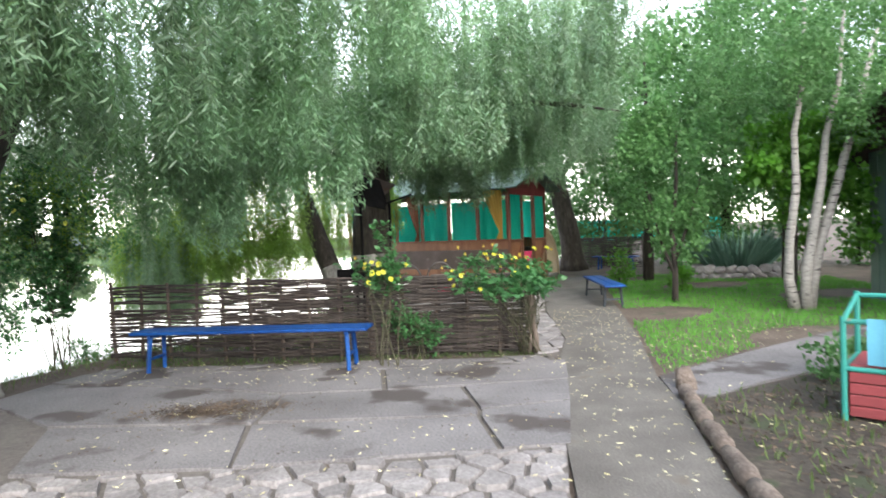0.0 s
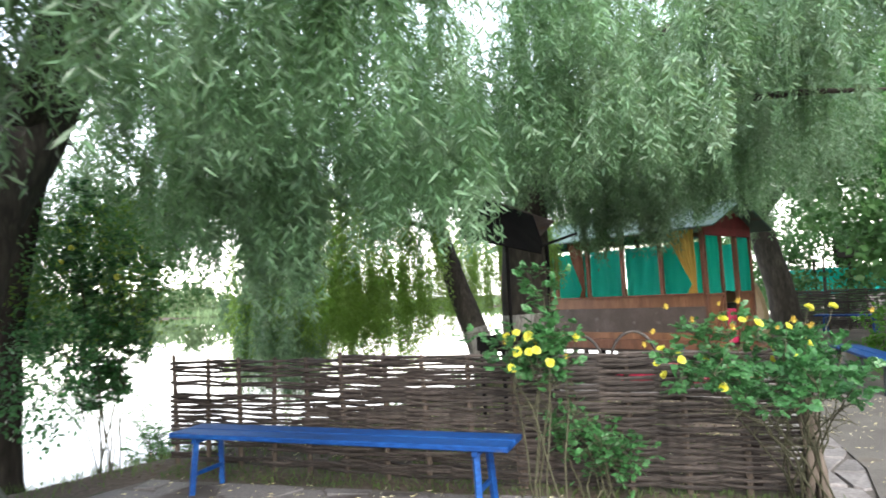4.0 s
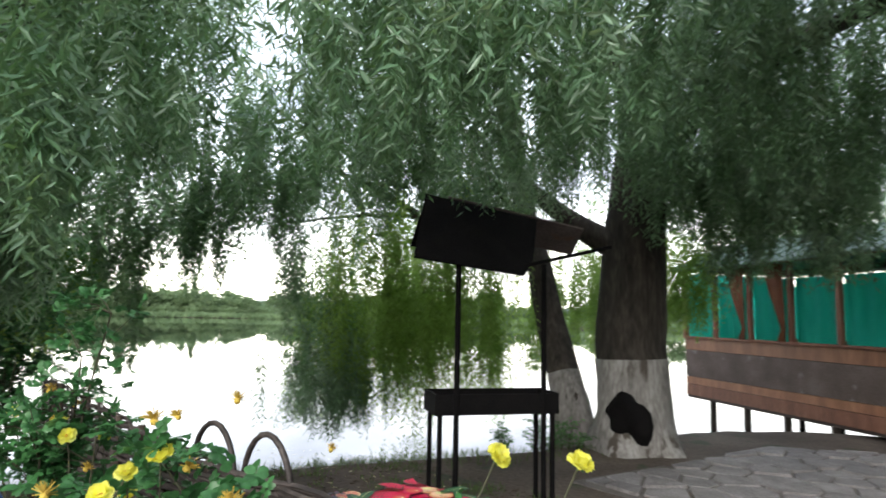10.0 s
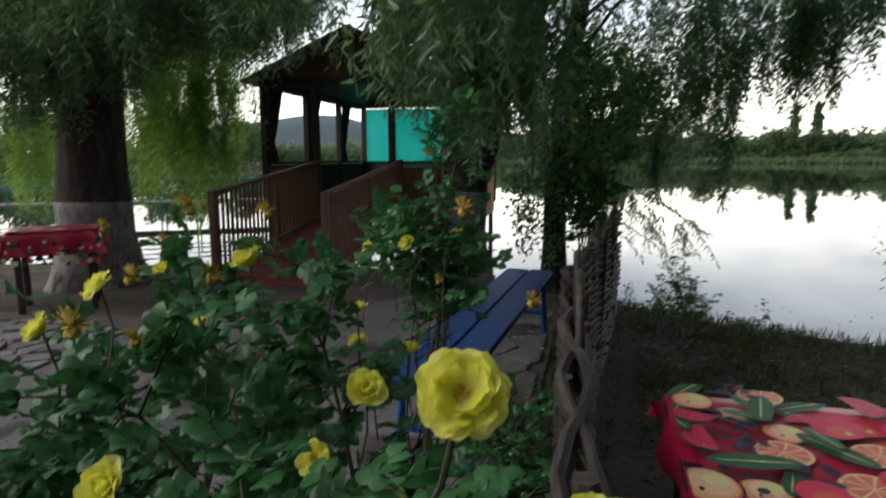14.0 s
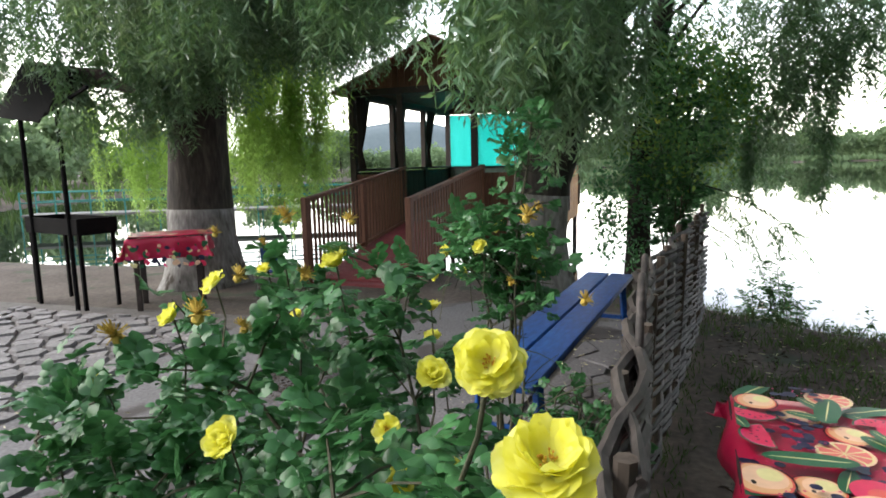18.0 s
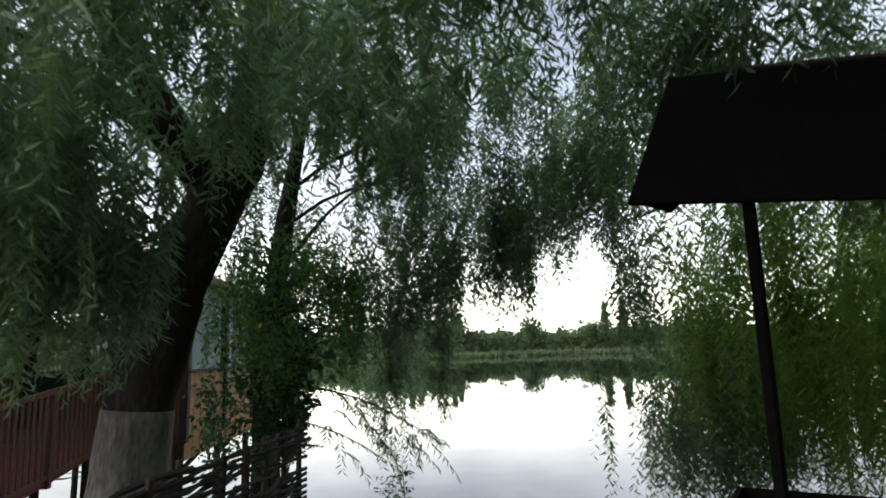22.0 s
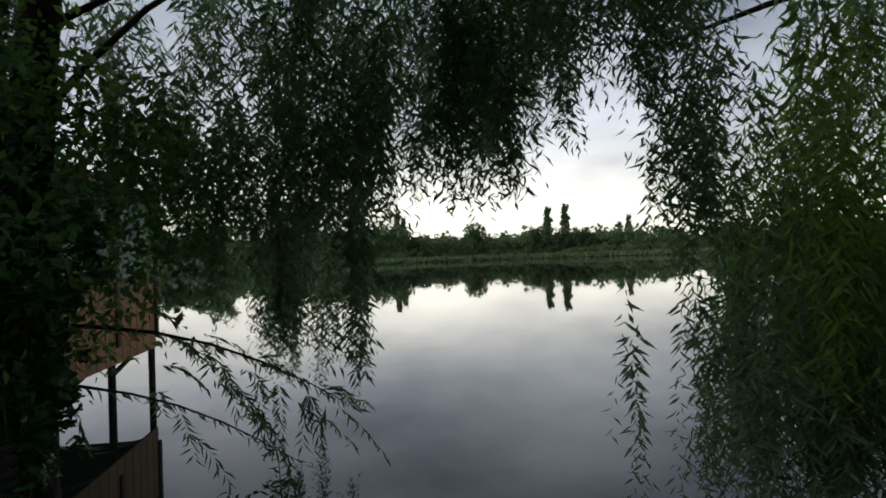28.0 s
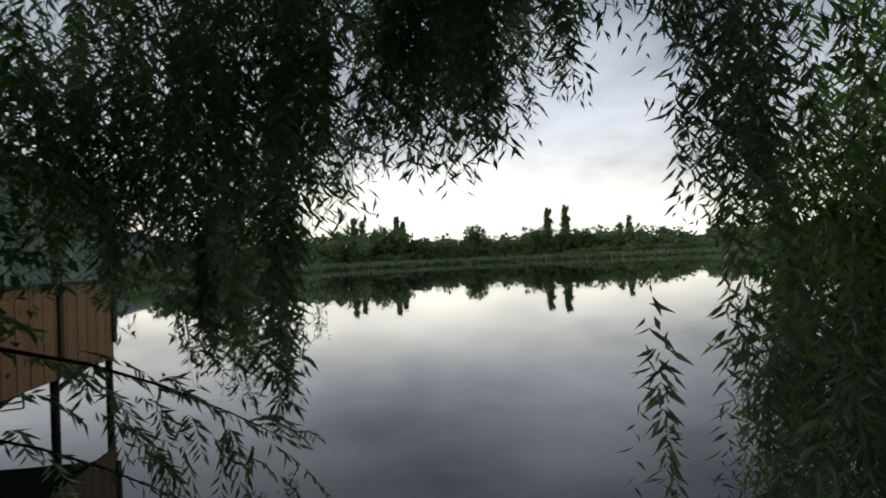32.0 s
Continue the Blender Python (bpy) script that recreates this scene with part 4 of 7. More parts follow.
crown_under(w2, canopy([(-0.6, 11.4, 6.9, 2.8, 2.4, 1.0, 1210), (1.6, 13.0, 6.8, 2.0, 2.2, 1.0, 990), (-3.2, 11.8, 6.2, 1.8, 1.8, 1.2, 1210)], 62))
crown_under(w2, strands([(-5.0, 13.0, 1.4, 1.0, 4.4, -0.35, 390, 1.2, 3.0), (-4.3, 11.4, 0.7, 0.6, 4.2, -0.3, 270, 1.2, 2.8), (-3.6, 12.2, 0.8, 0.7, 4.4, -0.15, 320, 1.2, 2.8), (-3.0, 14.2, 1.3, 0.9, 4.6, 0.2, 400, 0.9, 2.0), (-6.4, 14.2, 1.2, 0.9, 4.2, -0.3, 270, 1.0, 2.6), (-1.6, 14.7, 0.5, 0.4, 3.6, 1.0, 240, 0.8, 1.8), (-2.75, 14.9, 0.4, 0.4, 3.8, 0.6, 240, 0.9, 2.0), (-5.6, 12.0, 0.9, 0.7, 3.0, -0.38, 400, 1.0, 2.6)], 22, leaf=(0.125, 0.024), mat="backlit_pale_leaf", ragged=0.10, bias=2.4))
crown_under(w2, strands([(-4.9, 10.85, 0.35, 0.35, 2.15, -0.38, 220, 0.8, 1.9), (-5.3, 11.45, 0.6, 0.45, 2.3, -0.38, 380, 0.8, 1.9), (-6.0, 12.2, 0.7, 0.5, 2.2, -0.3, 260, 0.8, 2.0), (-5.2, 10.04, 0.03, 0.04, 2.9, -0.4, 9, 1.0, 1.9), (-5.1, 10.55, 0.1, 0.12, 2.8, -0.35, 34, 0.9, 1.7), (-5.0, 10.6, 0.45, 0.35, 3.4, 1.2, 150, 0.6, 1.4),
                         (-6.2, 11.4, 0.5, 0.4, 2.6, 0.5, 70, 0.6, 1.4), (-5.3, 10.2, 0.5, 0.4, 3.8, 2.0, 110, 0.5, 1.2)], 16, leaf=(0.115, 0.022), ragged=0.08, bias=3.5))

# the willow by the second table
w3 = willow("thick willow with a limewashed foot by the landing stage", [([(-4.35, 1.9, -0.1), (-4.35, 1.9, 0.5), (-4.38, 1.9, 1.2), (-4.36, 1.98, 2.3), (-4.3, 2.15, 3.6), (-4.1, 2.3, 4.6)], [0.48, 0.38, 0.34, 0.32, 0.26, 0.18], 1.0)],
            [(arc((-4.3, 2.1, 3.2), (-2.4, 3.2, 4.6), 0.4), [0.13, 0.11, 0.1, 0.08, 0.06, 0.05, 0.02]), (arc((-4.32, 2.1, 3.0), (-6.4, 1.0, 4.4), 0.4), [0.13, 0.11, 0.1, 0.08, 0.06, 0.05, 0.02])], 3)
crown_under(w3, strands([(-3.4, 2.7, 0.9, 0.8, 4.7, 1.6, 560, 0.9, 2.0), (-5.4, 3.0, 0.9, 0.6, 4.6, 2.1, 420, 0.7, 1.8), (-4.6, 0.8, 1.3, 1.0, 4.7, 1.7, 480, 0.8, 2.0), (-2.6, 3.9, 0.9, 0.9, 4.8, 1.7, 460, 0.7, 1.9), (-6.2, 2.9, 0.8, 0.5, 4.6, 2.7, 200, 0.7, 1.5), (-3.0, 2.1, 0.6, 0.6, 4.6, 1.9, 200, 0.7, 1.6), (-3.9, 3.3, 0.9, 0.6, 4.6, 2.0, 340, 0.8, 1.7), (-3.6, 2.6, 0.7, 0.5, 3.0, 1.6, 220, 0.7, 1.3), (-3.3, 1.8, 0.6, 0.6, 2.8, 1.3, 180, 0.7, 1.4), (-2.9, 1.0, 0.8, 0.7, 4.6, 1.7, 260, 0.7, 1.8)], 13))
# upper crown thickened with unseen clumps, added to shade the shoots below
crown_under(w3, canopy([(-4.2, 2.3, 6.0, 2.2, 2.0, 1.0, 2600), (-5.8, 4.0, 6.0, 1.4, 1.2, 0.9, 1400), (-3.2, 3.0, 5.3, 1.5, 1.3, 0.6, 2200)], 63))
crown_under(w3, strands([(-6.6, 1.4, 1.1, 0.8, 5.0, -0.1, 820, 0.9, 2.2), (-6.3, 2.0, 0.5, 0.35, 4.6, -0.2, 330, 0.9, 2.2), (-6.7, -0.7, 1.2, 1.2, 4.2, 0.1, 340, 0.9, 2.0)], 23, leaf=(0.125, 0.024), mat="backlit_pale_leaf", ragged=0.08, bias=1.1))

# the dark willow beyond the first pavilion
w5 = willow("dark willow trunk beyond the pavilion", [([(4.4, 20.6, 0), (4.28, 20.6, 1.2), (4.0, 20.7, 2.6), (3.7, 20.8, 4.4)], [0.42, 0.34, 0.30, 0.2], 0)], [(arc((4.0, 20.5, 3.2), (6.6, 19.0, 5.6), 0.4), [0.15, 0.13, 0.1, 0.08, 0.06, 0.05, 0.02])], 5)
crown_under(w5, strands([(4.6, 18.6, 2.2, 1.6, 7.0, 2.0, 520, 0.9, 2.2), (2.6, 20.5, 2.0, 1.6, 7.2, 1.6, 620, 0.9, 2.2), (6.6, 20.0, 1.8, 1.8, 7.0, 1.8, 480, 0.9, 2.2), (3.0, 17.6, 1.6, 1.2, 7.0, 2.4, 500, 0.9, 2.0), (-0.6, 18.6, 2.0, 1.4, 6.4, 1.2, 620, 0.9, 2.4)], 15, leaf=(0.16, 0.034), step=0.07))
crown_under(w5, canopy([(4.6, 19.4, 7.4, 3.4, 3.0, 1.6, 3300), (2.6, 16.6, 7.4, 2.2, 2.0, 1.2, 1650)], 65, leaf=(0.22, 0.05)))


def leafy_tree(label, x, y, stems, balls, seed, leaf=(0.09, 0.055), mat="tree_leaf", bark="bark", name="tree", z=0.0, group=""):
    t = thing(name, label, "tree", pose(x, y, z), group)
    for pts, radii in stems:
        bm = bmesh.new()
        tube(bm, pts, radii, 10)
        part("trunk", bm, bark, t, "", True)
    rng = np.random.default_rng(seed)
    PP, DD, SS = zip(*[leaf_ball(*b, leaf[0], rng) for b in balls])
    P, D, S = np.concatenate(PP), np.concatenate(DD), np.concatenate(SS)
    V, F = leaf_arrays(P, D, S, S * leaf[1] / leaf[0], rng)
    tagged(mesh_np("crown", V, F, mat, t), kind="stuff")
    return t


# three pale birch stems from one foot
leafy_tree("clump of three white birch stems on the lawn", 5.6, 9.5,
           [([(-0.12, 0, -0.05), (-0.22, 0, 0.5), (-0.19, 0, 1.1), (-0.04, 0.05, 1.9), (-0.02, 0.1, 2.8), (0.14, 0.1, 3.6), (0.2, 0.1, 5.0)], [0.095, 0.078, 0.068, 0.06, 0.05, 0.04, 0.018]), ([(0.03, -0.02, -0.05), (0.06, 0, 0.6), (0.17, 0, 1.2), (0.36, 0.05, 2.0), (0.44, 0.05, 2.7), (0.66, 0.05, 3.5), (0.8, 0.05, 5.0)], [0.10, 0.085, 0.075, 0.064, 0.052, 0.04, 0.018]),
            ([(0.12, 0.04, -0.05), (0.3, 0.1, 0.9), (0.62, 0.15, 1.8), (0.95, 0.2, 2.8), (1.4, 0.2, 4.4)], [0.09, 0.08, 0.07, 0.06, 0.025])],
           [(0.2, 0.2, 4.6, 1.5, 1.5, 1.3, 5200), (-0.5, 0.6, 4.0, 1.0, 1.0, 0.8, 2200), (0.3, -0.4, 3.6, 1.1, 0.7, 0.7, 2600), (0.9, -0.2, 2.9, 0.6, 0.5, 0.5, 700)], 31, leaf=(0.07, 0.05), bark="birch", name="birch_tree")
leafy_tree("small round-leaved tree on the lawn", 4.2, 11.1, [([(0, 0, -0.05), (0.02, 0, 0.6), (0.0, 0.05, 1.3), (0.1, 0.05, 2.2), (0.15, 0.1, 3.4)], [0.06, 0.05, 0.045, 0.035, 0.015]), ([(0.0, 0, 0.5), (-0.2, 0.05, 1.1), (-0.4, 0.1, 2.0)], [0.03, 0.025, 0.012]),
           ([(0.0, 0, 0.7), (0.25, -0.05, 1.4), (0.5, -0.1, 2.3)], [0.03, 0.025, 0.012])], [(0.0, 0.1, 2.5, 1.0, 0.9, 1.2, 6000), (0.1, 0, 1.2, 0.45, 0.45, 0.5, 900)], 32)
leafy_tree("bright green maple sapling beside the birches", 6.1, 10.6, [([(0, 0, 0), (0.05, 0, 1.2), (0.0, 0.1, 2.6)], [0.04, 0.03, 0.015])], [(0.1, -0.2, 2.75, 1.0, 0.8, 0.5, 2600), (-0.4, -0.4, 2.35, 0.7, 0.6, 0.35, 1300), (0.6, 0, 1.6, 0.8, 0.8, 0.8, 1600)], 33, leaf=(0.12, 0.10), mat="bright_leaf")
for i, (x, y, h, r, n) in enumerate([(5.2, 15.5, 6.5, 2.0, 5200), (8.2, 14.5, 7.5, 2.4, 5600), (9.5, 20.5, 9, 3.0, 6000), (12.5, 17, 8, 2.6, 5000), (7.2, 25, 9, 3.0, 7000), (14.5, 26, 10, 3.4, 6000), (9.8, 10.2, 6.0, 1.8, 7000), (2.4, 30, 9, 2.6, 5000)]):
    leafy_tree("tall leafy tree behind the lawn", x, y, [([(0, 0, 0), (0.05, 0, h * 0.3), (0.1, 0.1, h * 0.6), (0.1, 0.1, h * 0.9)], [0.14, 0.11, 0.07, 0.02])],
               [(0, 0, h * 0.72, r, r, h * 0.28, n), (0.2, 0, h * 0.42, r * 0.8, r * 0.8, h * 0.22, n // 2)], 40 + i, leaf=(0.17, 0.11), group="trees behind the lawn")

# a hedge closes the lawn
for i, (x, y, h, r) in enumerate([(6.2, 23.5, 3.0, 1.6), (8.6, 22.6, 3.4, 1.8), (10.8, 20.6, 3.2, 1.7), (12.4, 18.2, 3.4, 1.8), (13.6, 15.0, 3.2, 1.8), (13.9, 11.5, 3.4, 1.9), (3.9, 25.5, 3.2, 1.8), (5.6, 26.2, 4.6, 2.2), (8.0, 18.8, 3.0, 1.3)]):
    leafy_tree("dense broad-leaved bush behind the lawn", x, y, [([(0, 0, -0.05), (0.05, 0, h * 0.4), (0.1, 0.1, h * 0.7)], [0.06, 0.05, 0.02])], [(0, 0, h * 0.5, r, r, h * 0.5, 3000)], 80 + i, leaf=(0.15, 0.10), name="bush", group="bushes behind the lawn")

# trees of the far shore: a few shapes, copied
def far_tree(name, label, h, r, kind, seed):
    t = thing(name, label, "tree", pose(0, 0, -50), "trees of the far shore")
    bm = bmesh.new()
    tube(bm, [(0, 0, -0.5), (0, 0, h * 0.6)], [0.25, 0.1], 6)
    part("trunk", bm, "bark", t)
    rng = np.random.default_rng(seed)
    if kind == "poplar":
        balls = [(0, 0, h * (0.15 + 0.08 * i), r * (0.7 + 0.3 * math.sin(i * 0.35 + 0.3)) * (1 if i < 8 else 0.6), r * 0.8, h * 0.09, 110) for i in range(11)]
    elif kind == "bush":
        balls = [(rng.uniform(-r, r) * 0.6, rng.uniform(-r, r) * 0.6, h * 0.45, r * 0.7, r * 0.7, h * 0.5, 170) for i in range(5)]
    else:
        balls = [(rng.uniform(-r, r) * 0.45, rng.uniform(-r, r) * 0.45, h * rng.uniform(0.4, 0.78), r * 0.6, r * 0.6, h * 0.22, 150) for i in range(8)]
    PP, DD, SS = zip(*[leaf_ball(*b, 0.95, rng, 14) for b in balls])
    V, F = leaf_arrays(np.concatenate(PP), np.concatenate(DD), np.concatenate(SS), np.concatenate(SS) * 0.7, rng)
    tagged(mesh_np("crown", V, F, "hazed_far_leaf", t), kind="stuff")
    return t


FAR = {"poplar": far_tree("poplar_tree", "dark slim poplar on the far shore", 15, 1.5, "poplar", 51), "round": far_tree("tree", "round broad-leaved tree on the far shore", 11, 5.0, "round", 52),
       "bush": far_tree("bush", "low willow thicket on the far shore", 5.5, 5.0, "bush", 53), "oak": far_tree("tree", "open-crowned tall tree on the far shore", 13, 4.2, "round", 54)}


def far_at(kind, azimuth, distance, scale, turn=0):
    a = radians(azimuth)
    m = pose(-3.5 - math.sin(a) * distance, 8.3 + math.cos(a) * distance, 0.0, 0, 0, turn) @ Matrix.Diagonal((scale, scale, scale, 1))
    return m


placed = set()
def put_far(kind, azimuth, distance, scale, turn=0):
    t = FAR[kind]
    if kind not in placed:
        t.matrix_basis = far_at(kind, azimuth, distance, scale, turn)
        placed.add(kind)
    else:
        c = copy_thing(t, pose(0, 0, 0))
        c.matrix_basis = far_at(kind, azimuth, distance, scale, turn)


for k, az, d, s in [("poplar", 72.0, 205, 1.05), ("poplar", 70.4, 206, 1.1), ("oak", 79.0, 200, 0.95), ("round", 73.6, 200, 0.95), ("round", 71.0, 201, 0.85), ("round", 68.9, 203, 0.85), ("round", 81.6, 190, 0.7), ("poplar", 64.8, 215, 0.85), ("poplar", 65.6, 214, 0.7),
                    ("poplar", 90.2, 190, 0.95), ("poplar", 89.4, 192, 0.9), ("round", 88.4, 186, 1.1), ("poplar", 86.2, 190, 0.95), ("poplar", 85.6, 191, 0.85), ("round", 86.8, 185, 1.05), ("poplar", 76.2, 212, 0.55), ("round", 91.8, 178, 1.0), ("oak", 84.6, 188, 0.6)]:
    put_far(k, az, d, s, az * 7)
rf = random.Random(8)
for i in range(60):
    az = 38 + i * 1.06 + rf.uniform(-0.4, 0.4)
    d = 205 - max(0, az - 78) * 2.0 + rf.uniform(0, 10)
    put_far("bush", az, d, rf.uniform(1.0, 1.7), rf.uniform(0, 360))
for i in range(70):
    az = 38 + i * 0.92 + rf.uniform(-0.3, 0.3)
    d = 198 - max(0, az - 78) * 2.0 + rf.uniform(0, 3)
    put_far("bush", az, d, rf.uniform(0.4, 0.7), rf.uniform(0, 360))
for i in range(34):
    az = 101 + i * 1.7 + rf.uniform(-0.5, 0.5)
    d = 128 - max(0, az - 108) * 1.55 + rf.uniform(0, 8)
    put_far(rf.choice(["bush", "bush", "round"]), az, d, rf.uniform(0.6, 1.0), rf.uniform(0, 360))
for i in range(12):
    az = 20 + i * 1.7
    put_far(rf.choice(["bush", "round"]), az, 150 + rf.uniform(0, 12), rf.uniform(0.6, 1.0), rf.uniform(0, 360))

# ---- wattle fence ----
def wattle_fence(label, m, length, height, seed, rows=32, spacing=0.33, gaps=0.0, bushy=False):
    f = thing("wattle_fence", label, "fence", m)
    rng = random.Random(seed)
    n = int(length / spacing)
    post_me = []
    for v in range(3):
        bm = bmesh.new()
        tube(bm, [(0, 0, -0.15), (rng.uniform(-0.01, 0.01), 0, height * 0.5), (0, rng.uniform(-0.01, 0.01), height + 0.005)], [0.024, 0.022, 0.018], 7)
        me = bpy.data.meshes.new("post")
        bm.to_mesh(me)
        bm.free()
        me.materials.append(M["post"])
        post_me.append(me)
    for i in range(n + 1):
        linked("post", rng.choice(post_me), pose(i * length / n, 0, rng.uniform(-0.035, 0.02), rng.uniform(-2, 2), rng.uniform(-2, 2), rng.uniform(0, 360)), f)
    s = length / n
    rods = {}
    for span in (3, 4, 5):
        for phase in (0, 1):
            for v in range(3):
                bm = bmesh.new()
                pts, rad = [], []
                for k in range(span * 3 + 1):
                    x = k * s / 3
                    pts.append((x - 0.04 if k == 0 else x + (0.05 if k == span * 3 else 0), 0.030 * math.cos(math.pi * (x / s + phase)), 0.006 * math.sin(x * 7 + v * 2.1) + rng.uniform(-0.004, 0.004)))
                    rad.append((0.0145 - 0.005 * k / (span * 3)) * rng.uniform(0.85, 1.15))
                tube(bm, pts, rad, 5)
                me = bpy.data.meshes.new("rod")
                bm.to_mesh(me)
                bm.free()
                me.materials.append(M["wattle"])
                rods[span, phase, v] = me
    for r in range(rows):
        z = 0.05 + r * (height - 0.06) / rows
        i = -rng.randint(0, 1)
        while i < n:
            span = rng.choice((3, 4, 5))
            i0 = max(i, 0)
            span = min(max(3, span), 5)
            if i0 + span > n:
                i0 = n - span
            thin = i0 * s < length * 0.55
            if not (thin and rng.random() < gaps):
                linked("rod", rods[span, (i0 + r) % 2, rng.randint(0, 2)], pose(i0 * s, 0, z + rng.uniform(-0.008, 0.008), 0, rng.uniform(-0.5, 0.5), 0), f)
            i = i0 + span
    return f


KINK = (-0.85, 7.03)
LEFT_END, RIGHT_END = (-4.07, 7.43), (0.98, 7.04)
_d = (KINK[0] - LEFT_END[0], KINK[1] - LEFT_END[1])
wattle_fence("open-woven wattle fence of grey-brown twigs behind the bench", pose(*LEFT_END, 0, 0, 0, math.degrees(math.atan2(_d[1], _d[0]))), math.hypot(*_d) - 0.03, 0.97, 5, rows=44, gaps=0.15)
_d = (RIGHT_END[0] - KINK[0], RIGHT_END[1] - KINK[1])
fence = wattle_fence("dense wattle fence panel of grey-brown twigs beside the walkway", pose(*KINK, 0, 0, 0, math.degrees(math.atan2(_d[1], _d[0]))), math.hypot(*_d), 0.97, 9, rows=46)
for x, h, w in ((0.42, 0.16, 0.17), (0.80, 0.17, 0.16)):
    bm = bmesh.new()
    tube(bm, [(x - w * math.cos(a), 0.01, 0.86 + (h + 0.06) * math.sin(a)) for a in [math.pi * i / 12 for i in range(13)]], 0.011, 6)
    part("hoop", bm, "wattle", fence, "bent twig hoop on the top edge", True)
_er = random.Random(33)
_L = math.hypot(*_d)
for k, (dx, dy, lean, top, rad) in enumerate(((0.03, -0.07, -0.02, 0.98, 0.030), (0.06, 0.0, -0.05, 0.86, 0.026), (0.02, 0.06, -0.03, 1.02, 0.024), (-0.05, -0.05, 0.05, 0.92, 0.022), (0.08, -0.05, -0.16, 0.62, 0.024), (-0.12, 0.045, 0.03, 0.99, 0.020))):
    bm = bmesh.new()
    tube(bm, [(_L + dx + lean * i / 9 + 0.022 * math.sin(i * 0.9 + k * 2), dy + 0.02 * math.sin(i * 0.7 + k), -0.05 + (top + 0.05) * i / 9) for i in range(10)], [rad * (1.15 - 0.45 * i / 9) * _er.uniform(0.85, 1.15) for i in range(10)], 9)
    part("end_branch", bm, "branch", fence, "crooked grey-brown end branch", True)
wattle_fence("low wattle fence at the far end of the lawn", pose(4.4, 21.9, 0, 0, 0, math.degrees(math.atan2(-1.6, 2.26))), 2.77, 1.1, 6, rows=34, spacing=0.40)


# ---- benches ----
def bench(label, m, length, width=0.36, height=0.45, legs_in=0.22, frame_mat="blue"):
    b = thing("bench", label, "bench", m, "blue benches")
    L, w = length / 2, width / 2
    for y0, y1 in ((-w, -0.006), (0.006, w)):
        part("plank", boxes(((-L, y0, height - 0.035), (L, y1, height)), bevel=0.006), "blue", b)
    for sx in (-1, 1):
        x = sx * (L - legs_in)
        for sy in (-1, 1):
            bm = bmesh.new()
            beam(bm, (x, sy * (w - 0.05), height - 0.04), (x + sx * 0.02, sy * (w - 0.02), 0.0), 0.04, 0.04)
            part("leg", bm, frame_mat, b)
        part("crossbar", boxes(((x - 0.02, -w + 0.02, height - 0.075), (x + 0.02, w - 0.02, height - 0.036)), bevel=0.003), frame_mat, b)
        part("stretcher", boxes(((x - 0.012, -w + 0.05, 0.14), (x + 0.012, w - 0.05, 0.17)), bevel=0.003), frame_mat, b)
    return b


bench("long bright blue plank bench before the wattle fence", pose(-2.12, 6.58, 0.03, 0, 0, -6.0), 2.62)
bench("blue plank bench beside the walkway on the lawn", pose(3.0, 11.55, 0.0, 0, 0, 86), 2.3, 0.36, 0.42, frame_mat="dark_steel")
bench("blue bench before the far wattle fence", pose(5.7, 20.2, 0.0, 0, 0, -35), 1.5, 0.34, 0.45)


# ---- pavilions ----
def boards_x(x0, x1, y, z0, z1, wide, thick, mat, parent, name="board", label=""):
    """Upright boards side by side along x."""
    n = max(1, round((x1 - x0) / wide))
    s = (x1 - x0) / n
    bm = boxes(((-s / 2 + 0.003, -thick / 2, z0), (s / 2 - 0.003, thick / 2, z1)))
    me = bpy.data.meshes.new(name)
    bm.to_mesh(me)
    bm.free()
    me.materials.append(M[mat])
    for i in range(n):
        linked(name, me, pose(x0 + (i + 0.5) * s, y + (0.002 if i % 2 else -0.002), 0), parent)


def boards_y(y0, y1, x, z0, z1, wide, thick, mat, parent, name="board"):
    n = max(1, round((y1 - y0) / wide))
    s = (y1 - y0) / n
    bm = boxes(((-thick / 2, -s / 2 + 0.003, z0), (thick / 2, s / 2 - 0.003, z1)))
    me = bpy.data.meshes.new(name)
    bm.to_mesh(me)
    bm.free()
    me.materials.append(M[mat])
    for i in range(n):
        linked(name, me, pose(x + (0.002 if i % 2 else -0.002), y0 + (i + 0.5) * s, 0), parent)


def cloth(a, b, z0, z1, folds, amp, seed, nu=40, nv=10, pinch=None):
    """A hanging cloth between the points a and b (x, y). pinch: height and narrowness at which it is gathered towards a."""
    bm = bmesh.new()
    a, b = Vector((*a, 0)), Vector((*b, 0))
    d = (b - a)
    n = Vector((-d.y, d.x, 0)).normalized()
    grid = []
    for j in range(nv + 1):
        z = z0 + (z1 - z0) * j / nv
        row = []
        for i in range(nu + 1):
            u = i / nu
            k = 1.0
            if pinch:
                k = pinch[1] + (1 - pinch[1]) * min(1, abs(z - pinch[0]) / (z1 - pinch[0])) ** 0.8
            off = amp * math.sin(u * folds * 2 * math.pi + 0.6 * math.sin(j * 0.7 + seed)) + amp * 0.5 * math.sin(u * folds * 5.1 + seed)
            p = a + d * (u * k) + n * off
            row.append(bm.verts.new((p.x, p.y, z)))
        grid.append(row)
    for r, s in zip(grid, grid[1:]):
        for i in range(nu):
            bm.faces.new((r[i], r[i + 1], s[i + 1], s[i]))
    return bm


